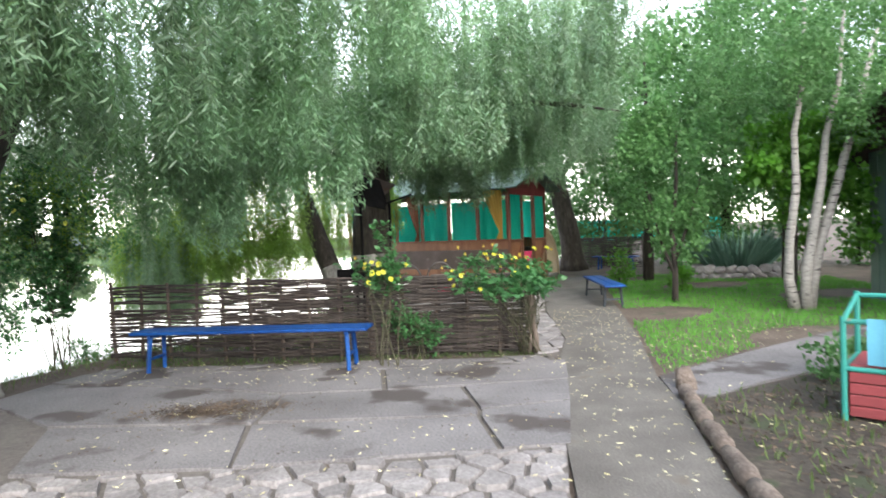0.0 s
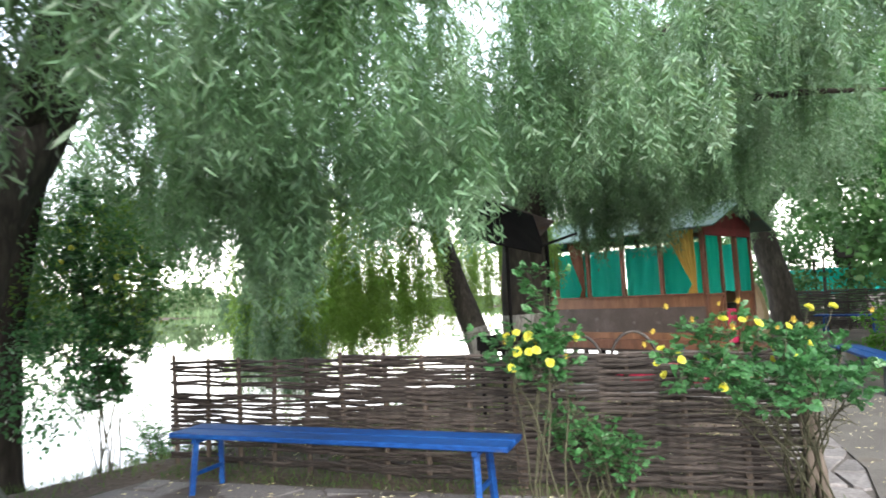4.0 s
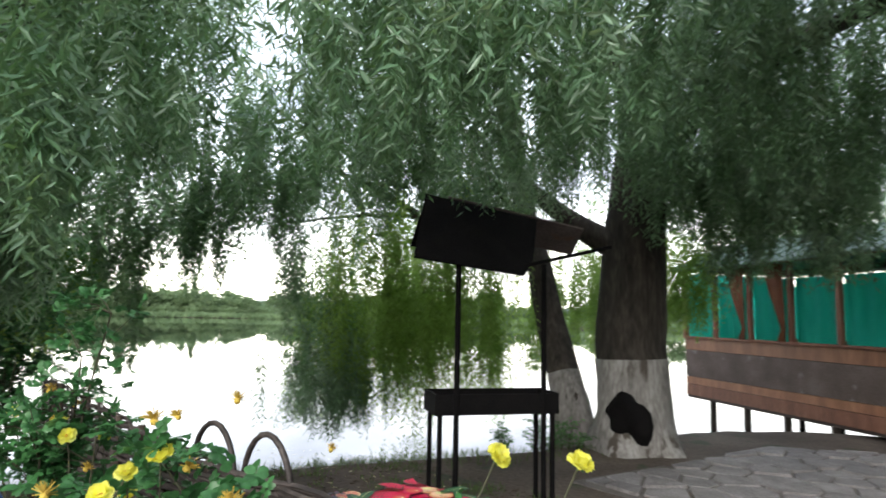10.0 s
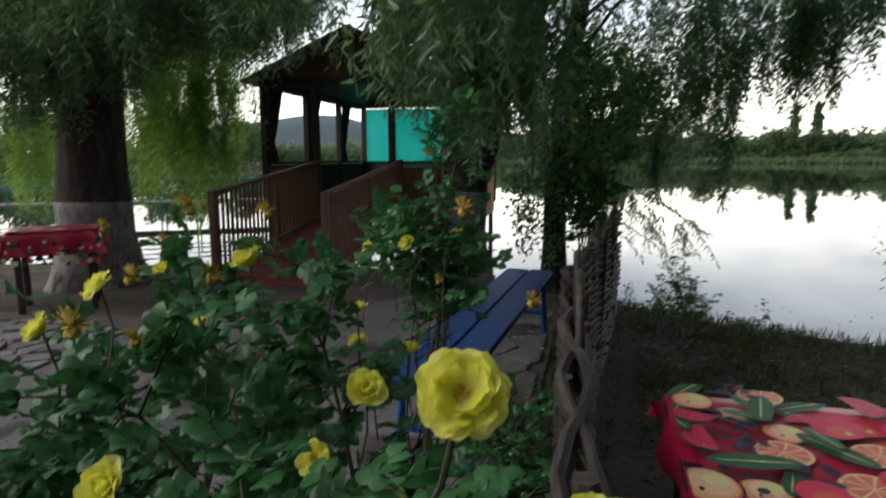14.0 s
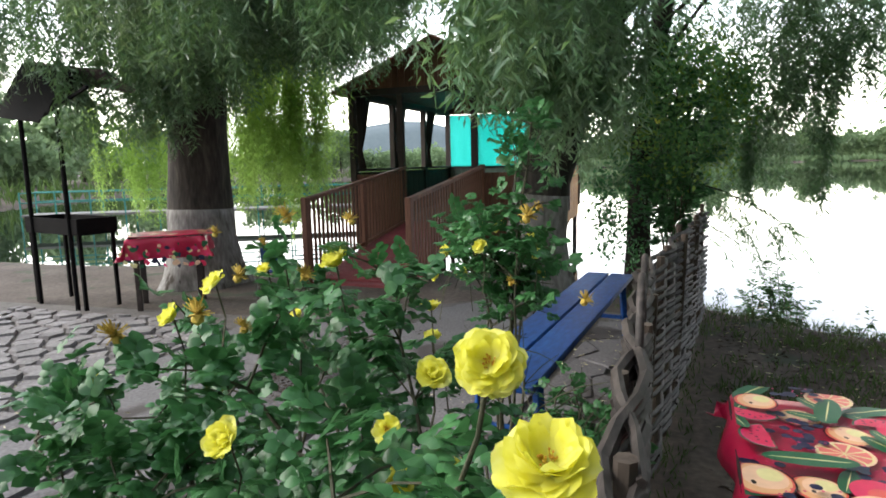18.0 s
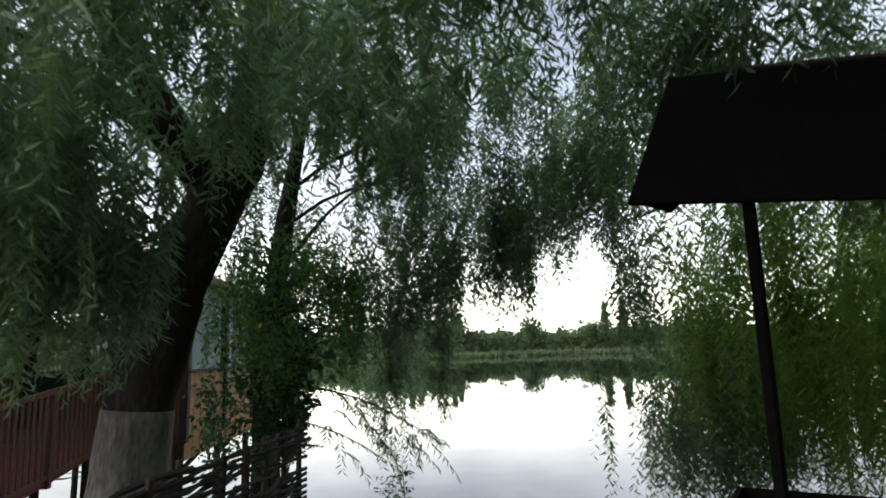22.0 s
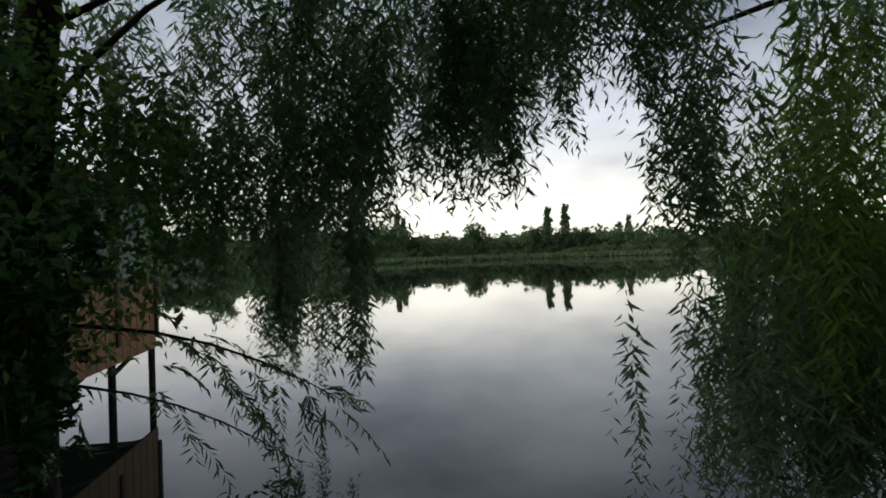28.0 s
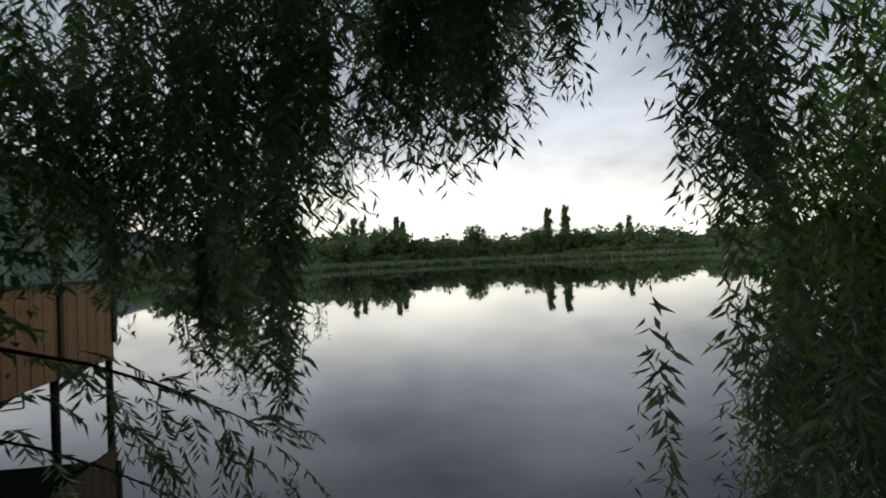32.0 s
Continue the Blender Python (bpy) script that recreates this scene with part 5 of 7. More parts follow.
def gable_roof(parent, x0, x1, y0, y1, eave, ridge, over, thick, mat, label, ribs=0):
    """Two roof slopes with the ridge along x."""
    ym = (y0 + y1) / 2
    slope = (ridge - eave) / (ym - y0)
    for s, ye in ((-1, y0 - over), (1, y1 + over)):
        ze = eave - slope * over
        bm = bmesh.new()
        q = [(x0 - over, ye, ze), (x1 + over, ye, ze), (x1 + over, ym, ridge), (x0 - over, ym, ridge)]
        lo = [bm.verts.new(p) for p in q]
        hi = [bm.verts.new((p[0], p[1], p[2] + thick)) for p in q]
        bm.faces.new(lo)
        bm.faces.new(hi)
        for i in range(4):
            bm.faces.new((lo[i], lo[(i + 1) % 4], hi[(i + 1) % 4], hi[i]))
        bmesh.ops.recalc_face_normals(bm, faces=bm.faces)
        sl = part("roof_slope", bm, mat, parent, label)
        if ribs:
            for k in range(ribs + 1):
                x = x0 - over + (x1 - x0 + 2 * over) * k / ribs
                rb = bmesh.new()
                tube(rb, [(x, ye, ze + thick), (x, ym, ridge + thick)], 0.018, 6)
                part("rib", rb, mat, sl)
    bm = bmesh.new()
    beam(bm, (x0 - over, ym, ridge + thick), (x1 + over, ym, ridge + thick), 0.10, 0.03)
    part("ridge_cap", bm, mat, parent)


def gable_end(parent, x, y0, y1, eave, ridge, thick, mat, wide=0.11):
    """Upright boards that fill a gable."""
    n = round((y1 - y0) / wide)
    s = (y1 - y0) / n
    ym = (y0 + y1) / 2
    for i in range(n):
        ya, yb = y0 + i * s + 0.003, y0 + (i + 1) * s - 0.003
        za, zb = (eave + (ridge - eave) * (1 - abs(q - ym) / (ym - y0)) for q in (ya, yb))
        bm = bmesh.new()
        v = [bm.verts.new(p) for p in ((x - thick / 2, ya, eave - 0.08), (x - thick / 2, yb, eave - 0.08), (x - thick / 2, yb, zb), (x - thick / 2, ya, za))]
        w = [bm.verts.new((x + thick / 2, p.co.y, p.co.z)) for p in v]
        bm.faces.new(v[::-1])
        bm.faces.new(w)
        for k in range(4):
            bm.faces.new((v[k], v[(k + 1) % 4], w[(k + 1) % 4], w[k]))
        part("gable_board", bm, mat, parent)


# first pavilion: red-brown timber with sea-green netting, half over the water
p1 = thing("pavilion", "red-brown timber pavilion with sea-green netting and a green tin roof", "pavilion", pose(1.62, 15.0, -0.03, 0, 0, -33.4))
PL, PW = 5.2, 2.15
part("floor", boxes(((-PL, 0, 0.10), (0, PW, 0.18)), bevel=0.006), "dark_wood", p1)
boards = [("plinth", 0.15, 0.36, "brown_wood"), ("lower_rail", 0.36, 0.50, "orange_wood"), ("felt_panel", 0.50, 1.0, "roofing_felt"), ("upper_rail", 1.0, 1.22, "orange_wood")]
for name, z0, z1, mat in boards:
    for y in (0.0, PW):
        bm = bmesh.new()
        box(bm, (-PL, y - 0.02, max(z0, 0.02) + 0.003), (0, y + 0.02, z1 - 0.003), 0.004)
        part(name, bm, mat, p1)
    part(name, boxes(((-PL - 0.02, 0.03, max(z0, 0.02) + 0.003), (-PL + 0.02, PW - 0.03, z1 - 0.003)), bevel=0.004), mat, p1)
for y in (0.0, PW):
    part("sill", boxes(((-PL - 0.03, y - 0.06, 1.22), (0.03, y + 0.06, 1.26)), bevel=0.005), "brown_wood", p1)
    part("wall_plate", boxes(((-PL - 0.03, y - 0.05, 2.50), (0.03, y + 0.05, 2.60)), bevel=0.005), "brown_wood", p1)
    for k in range(7):
        x = -PL * k / 6
        part("post", boxes(((x - 0.04, y - 0.04, 1.26), (x + 0.04, y + 0.04, 2.50)), bevel=0.006), "brown_wood", p1)
    for k in range(6):
        x0, x1 = -PL * (k + 1) / 6 + 0.04, -PL * k / 6 - 0.04
        yy = y + (0.055 if y == 0 else -0.055)
        if not (y and k in (1, 3)):
            part("netting", cloth((x0, yy), (x1, yy), 1.24, 2.24 if y == 0 else 2.26, 3, 0.012, k + (3 if y else 0)), "teal_net", p1, "translucent sea-green netting", True)
part("netting", cloth((-PL + 0.05, 0.05), (-PL + 0.05, PW - 0.05), 1.24, 2.46, 5, 0.012, 9), "teal_net", p1, "", True)
for k, x in enumerate((-0.12, -PL * 3 / 6 - 0.06, -PL * 4 / 6 - 0.06)):
    part("curtain", cloth((x, -0.07), (x - (0.55 if k == 0 else 0.42), -0.07), 1.26, 2.48, 5, 0.018, k, 24, 14, (1.45, 0.14)), "yellow_cloth" if k == 0 else "rust_cloth", p1, "ochre curtain tied to the post" if k == 0 else "dull brown curtain tied to the post", True)
# entrance front
for y in (0.02, 0.72, 1.43, PW - 0.02):
    part("post", boxes(((-0.045, y - 0.04, 0.12), (0.045, y + 0.04, 2.50)), bevel=0.006), "brown_wood", p1)
for y0, y1 in ((0.06, 0.68), (1.47, PW - 0.06)):
    boards_y(y0, y1, 0.0, 0.14, 1.18, 0.16, 0.03, "orange_wood", p1)
    part("sill", boxes(((-0.05, y0, 1.18), (0.05, y1, 1.24)), bevel=0.005), "brown_wood", p1)
    bm = bmesh.new()
    beam(bm, (0.04, y0 + 0.06, 0.2), (0.04, y1 - 0.06, 1.14), 0.07, 0.025)
    part("brace", bm, "brown_wood", p1)
    part("netting", cloth((0.0, y0), (0.0, y1), 1.24, 2.40, 3, 0.012, y0), "teal_net", p1, "", True)
part("netting", cloth((-0.3, 0.74), (-0.3, 1.41), 1.24, 2.40, 3, 0.012, 5), "teal_net", p1, "", True)
part("head_board", boxes(((-0.03, 0.0, 2.36), (0.055, PW, 2.52)), bevel=0.005), "red_wood", p1)
part("step", boxes(((0.0, 0.05, 0.03), (0.35, PW - 0.05, 0.14)), bevel=0.01), "brown_wood", p1)
gable_end(p1, 0.02, -0.05, PW + 0.05, 2.58, 3.02, 0.03, "red_wood")
gable_end(p1, -PL, -0.05, PW + 0.05, 2.58, 3.02, 0.03, "red_wood")
gable_roof(p1, -PL, 0.1, 0.0, PW, 2.60, 3.04, 0.28, 0.025, "green_tin", "mossy green tin", 18)
for k in range(6):
    for y in (0.1, PW - 0.1):
        bm = bmesh.new()
        tube(bm, [(-PL * (k + 0.3) / 6, y, -1.2), (-PL * (k + 0.3) / 6, y, 0.12)], 0.06, 8)
        part("stilt", bm, "bark", p1)
ptab = thing("table", "low table under a magenta patterned cloth inside the pavilion", "table", p1.matrix_basis @ pose(-0.42, 1.08, 0.18))
part("tablecloth", boxes(((-0.35, -0.42, 0.02), (0.35, 0.42, 0.72)), bevel=0.02), "magenta_cloth", ptab)

# second pavilion on piles in the lake, with its gangway
p2 = thing("pavilion", "dark brown timber pavilion on piles in the lake", "pavilion", pose(-7.45, 2.35, 0.0))
QL, QW = 4.7, 3.0
part("floor", boxes(((-QL, 0, 0.38), (0, QW, 0.46)), bevel=0.006), "dark_wood", p2)
boards_x(-QL, 0, QW, 0.18, 1.27, 0.14, 0.03, "tan_wood", p2)
boards_x(-QL, 0, 0.0, 0.42, 1.25, 0.14, 0.03, "dark_wood", p2)
boards_y(0.03, QW - 0.03, -QL, 0.42, 1.25, 0.14, 0.03, "green_tin", p2)
boards_y(0.03, 0.85, 0.0, 0.05, 1.22, 0.14, 0.03, "brown_wood", p2)
boards_y(2.05, QW - 0.03, 0.0, 0.05, 1.22, 0.14, 0.03, "brown_wood", p2)
for y in (0.0, QW):
    part("sill", boxes(((-QL - 0.03, y - 0.06, 1.27), (0.03, y + 0.06, 1.31)), bevel=0.005), "dark_wood", p2)
    part("wall_plate", boxes(((-QL - 0.03, y - 0.05, 2.46), (0.03, y + 0.05, 2.56)), bevel=0.005), "dark_wood", p2)
part("sill", boxes(((-QL - 0.05, 0.06, 1.25), (-QL + 0.05, QW - 0.06, 1.31)), bevel=0.005), "dark_wood", p2)
for k in range(4):
    x = -QL * k / 3
    for y in (0.0, QW):
        part("post", boxes(((x - 0.05, y - 0.05, 0.4), (x + 0.05, y + 0.05, 2.46)), bevel=0.006), "dark_wood", p2)
for y in (0.85, 2.05):
    part("post", boxes(((-0.045, y - 0.045, 0.4), (0.045, y + 0.045, 2.46)), bevel=0.006), "dark_wood", p2)
for y in (0.75, 1.5, 2.25):
    part("post", boxes(((-QL - 0.03, y - 0.03, 1.31), (-QL + 0.03, y + 0.03, 2.46)), bevel=0.006), "dark_wood", p2)
part("netting", cloth((-QL + 0.06, 0.08), (-QL + 0.06, QW - 0.08), 1.28, 2.46, 2, 0.006, 2), "teal_net", p2, "bright sea-green netting", True)
for k in range(3):
    x0, x1 = -QL * (k + 1) / 3 + 0.05, -QL * k / 3 - 0.05
    part("curtain", cloth((x0, QW - 0.05), (x1, QW - 0.05), 1.31, 2.46, 3, 0.02, k), "pale_cloth", p2, "pale green and white curtain", True)
    part("curtain", cloth((x1, 0.06), (x1 - 0.5, 0.06), 1.31, 2.46, 4, 0.02, k, 20, 14, (1.6, 0.2)), "dark_wood", p2, "dark curtain tied to the post", True)
gable_end(p2, 0.02, -0.05, QW + 0.05, 2.56, 3.18, 0.03, "brown_wood")
gable_end(p2, -QL, -0.05, QW + 0.05, 2.56, 3.18, 0.03, "brown_wood")
gable_roof(p2, -QL, 0.12, 0.0, QW, 2.56, 3.2, 0.2, 0.03, "brown_wood", "dark brown sheet roof", 14)
part("tie_beam", boxes(((-0.05, 0, 2.46), (0.05, QW, 2.56)), bevel=0.005), "dark_wood", p2)
for k in range(4):
    x = -QL * k / 3
    for y in (0.06, QW - 0.06):
        bm = bmesh.new()
        tube(bm, [(x, y, -1.3), (x, y, 0.4)], 0.05, 8)
        part("stilt", bm, "bark", p2)
for k in range(3):
    bm = bmesh.new()
    beam(bm, (-QL * (k + 1) / 3, QW - 0.06, 0.36), (-QL * k / 3, QW - 0.06, 0.02), 0.05, 0.05)
    part("brace", bm, "bark", p2)

ramp = thing("gangway", "dark red plank gangway with slatted brown railings", "gangway", pose(-4.55, 3.87, 0.02))
RL, RZ, RW = 2.9, 0.43, 0.65
pitch = math.degrees(math.atan2(RZ, RL))
for i in range(20):
    a = RL * i / 20
    linked("plank", ramp.children[0].data, pose(-a, 0, RZ * i / 20, 0, pitch, 0), ramp) if i else part("plank", boxes(((-RL / 20 + 0.004, -RW, -0.02), (0, RW, 0.015)), bevel=0.003), "red_wood", ramp)
for y in (-RW, RW):
    for za, zb, w in ((0.97, 0.97, 0.07), (0.12, 0.12, 0.05)):
        bm = bmesh.new()
        beam(bm, (0, y, za), (-RL, y, zb + RZ * 0.75), w, 0.045)
        part("rail", bm, "brown_wood", ramp)
    for x in (0, -RL / 2, -RL):
        bm = bmesh.new()
        z = -x / RL * RZ
        beam(bm, (x, y, -0.05 + z), (x, y, 1.0 + z * 0.75), 0.07, 0.07)
        part("post", bm, "brown_wood", ramp)
    bm = boxes(((-0.018, -0.009, 0.10), (0.018, 0.009, 0.96)))
    me = bpy.data.meshes.new("baluster")
    bm.to_mesh(me)
    bm.free()
    me.materials.append(M["brown_wood"])
    for k in range(1, 30):
        x = -RL * k / 30
        if abs(x + RL / 2) > 0.05:
            linked("baluster", me, pose(x, y, -x / RL * RZ * 0.75), ramp)
for x in (-0.6, -1.6, -2.6):
    for y in (-0.45, 0.45):
        bm = bmesh.new()
        tube(bm, [(x, y, -1.2), (x, y, -x / RL * RZ - 0.02)], 0.045, 8)
        part("stilt", bm, "bark", ramp)


# ---- grills ----
def grill(label, m):
    g = thing("grill", label, "grill", m, "roofed charcoal grills")
    tray = boxes(((-0.475, -0.19, 0.763), (0.525, 0.19, 0.78)), ((-0.478, -0.20, 0.76), (0.528, -0.185, 0.918)), ((-0.478, 0.185, 0.76), (0.528, 0.20, 0.918)), ((-0.485, -0.197, 0.757), (-0.467, 0.197, 0.92)), ((0.517, -0.197, 0.757), (0.535, 0.197, 0.92)))
    part("tray", tray, "soot", g, "sooty steel trough")
    for x in (-0.44, 0.49):
        for y in (-0.165, 0.165):
            part("leg", boxes(((x - 0.017, y - 0.017, 0), (x + 0.017, y + 0.017, 0.76)), bevel=0.003), "soot", g)
    for x in (-0.32, 0.40):
        for y in (-0.2, ):
            bm = bmesh.new()
            tube(bm, [(x, y, 0.0), (x, y, 1.95)], 0.022, 8)
            part("post", bm, "soot", g)
    # hood: a steep black sheet behind, a low grey sheet in front, boarded ends
    def sheet(q, n, name, mat, label):
        bm = bmesh.new()
        lo = [bm.verts.new(p) for p in q]
        hi = [bm.verts.new((p[0], p[1] + n[1], p[2] + n[2])) for p in q]
        bm.faces.new(lo)
        bm.faces.new(hi)
        for i in range(len(q)):
            bm.faces.new((lo[i], lo[(i + 1) % len(q)], hi[(i + 1) % len(q)], hi[i]))
        bmesh.ops.recalc_face_normals(bm, faces=bm.faces)
        part(name, bm, mat, g, label)
    sheet([(-0.70, -0.27, 1.95), (0.20, -0.27, 1.84), (0.30, -0.21, 1.98), (0.42, 0.0, 2.34), (-0.56, 0.0, 2.50)], (0, -0.008, 0.008), "hood_front", "soot", "steep sooty front sheet")
    sheet([(-0.62, 0.27, 2.10), (0.22, 0.27, 2.02), (0.40, 0.008, 2.32), (-0.55, 0.008, 2.48)], (0, 0.006, 0.006), "hood_lining", "soot", "sooty rear slope of the hood")
    sheet([(-0.36, 0.004, 2.49), (0.86, 0.004, 2.29), (0.92, 0.36, 2.10), (-0.32, 0.36, 2.30)], (0, 0, 0.012), "hood_back", "rust_tin", "low rusty grey back sheet")
    sheet([(-0.69, -0.25, 1.97), (-0.56, 0.0, 2.49), (-0.52, 0.33, 2.28), (-0.55, 0.29, 2.10), (-0.62, 0.1, 1.98)], (0, 0.004, 0), "hood_end", "soot", "sooty end board")
    bm = bmesh.new()
    beam(bm, (0.10, -0.22, 1.90), (1.0, -0.22, 2.12), 0.03, 0.03)
    part("purlin", bm, "soot", g)
    return g


g1 = grill("black charcoal grill under a sheet hood", pose(-1.25, 9.8, 0, 0, 0, 57))
copy_thing(g1, pose(-3.08, 1.33, 0, 0, 0, 78))


# ---- tables ----
def cloth_table(label, m, lx, ly, h, drop, fruit_seed, group="tables with fruit cloths"):
    t = thing("table", label, "table", m, group)
    part("tabletop", boxes(((-lx / 2, -ly / 2, h - 0.03), (lx / 2, ly / 2, h - 0.004)), bevel=0.004), "dark_wood", t)
    for sx in (-1, 1):
        for sy in (-1, 1):
            part("leg", boxes(((sx * (lx / 2 - 0.06) - 0.025, sy * (ly / 2 - 0.06) - 0.025, 0), (sx * (lx / 2 - 0.06) + 0.025, sy * (ly / 2 - 0.06) + 0.025, h - 0.03)), bevel=0.004), "dark_wood", t)
    bm = bmesh.new()
    # one sheet: the top and a wavy overhang
    nx, ny = 28, 20
    ex, ey = lx / 2 + drop, ly / 2 + drop
    grid = []
    for j in range(ny + 1):
        row = []
        for i in range(nx + 1):
            x, y = -ex + 2 * ex * i / nx, -ey + 2 * ey * j / ny
            dx, dy = max(0, abs(x) - lx / 2), max(0, abs(y) - ly / 2)
            z = h + 0.002
            px, py = x, y
            if dx or dy:
                r = max(dx, dy)
                z = h + 0.002 - r
                px = math.copysign(lx / 2 + 0.012 + 0.02 * math.sin(y * 23) * (dx / drop) + 0.4 * min(dx, dy), x) if dx else x
                py = math.copysign(ly / 2 + 0.012 + 0.02 * math.sin(x * 19) * (dy / drop) + 0.4 * min(dx, dy), y) if dy else y
            row.append(bm.verts.new((px, py, z)))
        grid.append(row)
    for r, s in zip(grid, grid[1:]):
        for i in range(nx):
            bm.faces.new((r[i], r[i + 1], s[i + 1], s[i]))
    part("tablecloth", bm, "fruit_cloth", t, "glossy oilcloth printed with fruit on crimson", True)
    return t


def plain(name, rgb, rough=0.3):
    return material(name, [tuple(0.8 * c for c in rgb), rgb], 9, rough, bump=0.02, fine=40, vary=0.1)


for _k, _c in {"fruit_cloth": (0.50, 0.012, 0.06), "print_peach": (0.74, 0.40, 0.20), "print_blush": (0.66, 0.10, 0.07), "print_cream": (0.76, 0.68, 0.32), "print_citrus": (0.72, 0.17, 0.15), "print_rind": (0.82, 0.52, 0.34), "print_leaf": (0.015, 0.10, 0.04),
               "print_berry": (0.014, 0.014, 0.05), "print_melon": (0.66, 0.02, 0.09), "print_dark": (0.02, 0.008, 0.01), "print_pink": (0.62, 0.03, 0.15)}.items():
    M[_k] = plain(_k, _c)


def fruit_print(t, lx, ly, h, seed):
    """The printed fruit, flat on the cloth: peaches, halved citrus, melon wedges, berries and leaves."""
    rng = random.Random(seed)
    names = ["print_peach", "print_blush", "print_cream", "print_citrus", "print_rind", "print_leaf", "print_berry", "print_melon", "print_dark", "print_pink"]
    index = {n: i for i, n in enumerate(names)}
    level = [h + 0.0028]
    bm = bmesh.new()

    def disc(cx, cy, rx, ry, turn, mat, a0=0.0, a1=2 * math.pi, n=22, bite=0.0):
        level[0] += 0.00005
        full = a1 - a0 > 6.2
        pts = []
        for i in range(n if full else n + 1):
            a = a0 + (a1 - a0) * i / n
            r = 1 - bite * max(0, math.cos(a)) ** 8
            x, y = rx * r * math.cos(a), ry * r * math.sin(a)
            pts.append((cx + x * math.cos(turn) - y * math.sin(turn), cy + x * math.sin(turn) + y * math.cos(turn)))
        if not full:
            pts.append((cx, cy))
        pts = [(min(lx / 2 - 0.002, max(-lx / 2 + 0.002, x)), min(ly / 2 - 0.002, max(-ly / 2 + 0.002, y))) for x, y in pts]
        mid = bm.verts.new((sum(p[0] for p in pts) / len(pts), sum(p[1] for p in pts) / len(pts), level[0]))
        vs = [bm.verts.new((x, y, level[0])) for x, y in pts]
        for i in range(len(vs)):
            f = bm.faces.new((mid, vs[i], vs[(i + 1) % len(vs)]))
            f.material_index = index[mat]

    def peach(x, y, r):
        q = rng.uniform(0, 6.28)
        disc(x, y, r * 1.06, r * 0.98, q, "print_dark", bite=0.1)
        disc(x, y, r, r * 0.92, q, "print_blush", bite=0.1)
        for k, m in ((0.93, "print_peach"), (0.74, "print_rind"), (0.42, "print_cream")):
            disc(x - (1 - k) * r * 0.62, y + (1 - k) * r * 0.5, r * k, r * k * 0.88, q, m, bite=0.06)
        disc(x + r * 0.25, y - r * 0.2, r * 0.13, r * 0.08, q, "print_dark", n=8)
        disc(x - r * 0.45, y + r * 0.42, r * 0.12, r * 0.08, q, "print_cream", n=8)

    def citrus(x, y, r):
        disc(x, y, r, r, 0, "print_rind")
        disc(x, y, r * 0.92, r * 0.92, 0, "print_cream")
        for k in range(9):
            a = k * 0.698
            disc(x + 0.05 * r * math.cos(a + 0.35), y + 0.05 * r * math.sin(a + 0.35), r * 0.8, r * 0.8, 0, "print_citrus", a + 0.05, a + 0.65, 5)

    def melon(x, y, r):
        q = rng.uniform(0, 6.28)
        disc(x, y, r, r, q, "print_leaf", 0, math.pi, 14)
        disc(x, y, r * 0.92, r * 0.92, q, "print_pink", 0.05, math.pi - 0.05, 14)
        disc(x, y, r * 0.85, r * 0.85, q, "print_melon", 0.05, math.pi - 0.05, 14)
        for k in range(7):
            a, d = q + 0.3 + 0.4 * k, r * rng.uniform(0.45, 0.75)
            disc(x + d * math.cos(a), y + d * math.sin(a), 0.004, 0.0025, a, "print_dark", n=8)

    def berries(x, y, r):
        for _ in range(14):
            disc(x + rng.gauss(0, r * 0.5), y + rng.gauss(0, r * 0.5), 0.011, 0.011, 0, "print_berry", n=10)
            disc(x + rng.gauss(0, r * 0.5), y + rng.gauss(0, r * 0.5), 0.003, 0.003, 0, "print_pink", n=6)

    def leaf(x, y, r):
        q = rng.uniform(0, 6.28)
        disc(x, y, r * 1.3, r * 0.45, q, "print_leaf")
        disc(x, y, r * 1.1, r * 0.03, q, "print_cream")

    def apple(x, y, r):
        disc(x, y, r, r * 0.92, 0.3, "print_melon", bite=0.12)
        disc(x + r * 0.2, y + r * 0.1, r * 0.55, r * 0.5, 0.3, "print_blush")
        disc(x + r * 0.35, y + r * 0.3, r * 0.14, r * 0.1, 0.3, "print_cream")

    step = 0.088
    kinds = [peach, apple, citrus, apple, berries, leaf, melon, peach, apple, leaf, peach, berries, melon]
    spots = [(i, j) for i in range(int(lx / step) + 1) for j in range(int(ly / step) + 1)]
    rng.shuffle(spots)
    for k, (i, j) in enumerate(spots):
        x, y = -lx / 2 + (i + 0.5) * step + rng.uniform(-0.02, 0.02), -ly / 2 + (j + 0.5) * step + rng.uniform(-0.02, 0.02)
        if abs(x) < lx / 2 - 0.01 and abs(y) < ly / 2 - 0.01:
            if k % 3 == 0:
                leaf(x + 0.05, y - 0.04, 0.04)
            kinds[k % len(kinds)](x, y, rng.uniform(0.048, 0.066))
    ob = tagged(part("fruit_print", bm, names[0], t), "printed peaches, citrus halves, melon wedges and berries", kind="stuff")
    for n in names[1:]:
        ob.data.materials.append(M[n])


t1 = cloth_table("table under a glossy fruit-print oilcloth behind the fence", pose(0.31, 7.55, 0, 0, 0, -2.7), 0.95, 0.62, 0.76, 0.07, 1)
fruit_print(t1, 0.95, 0.62, 0.76, 3)
t2 = cloth_table("small table under a fruit-print oilcloth beside the willow", pose(-3.28, 2.42, 0, 0, 0, 128), 0.68, 0.50, 0.74, 0.22, 2)
fruit_print(t2, 0.85, 0.55, 0.72, 5)
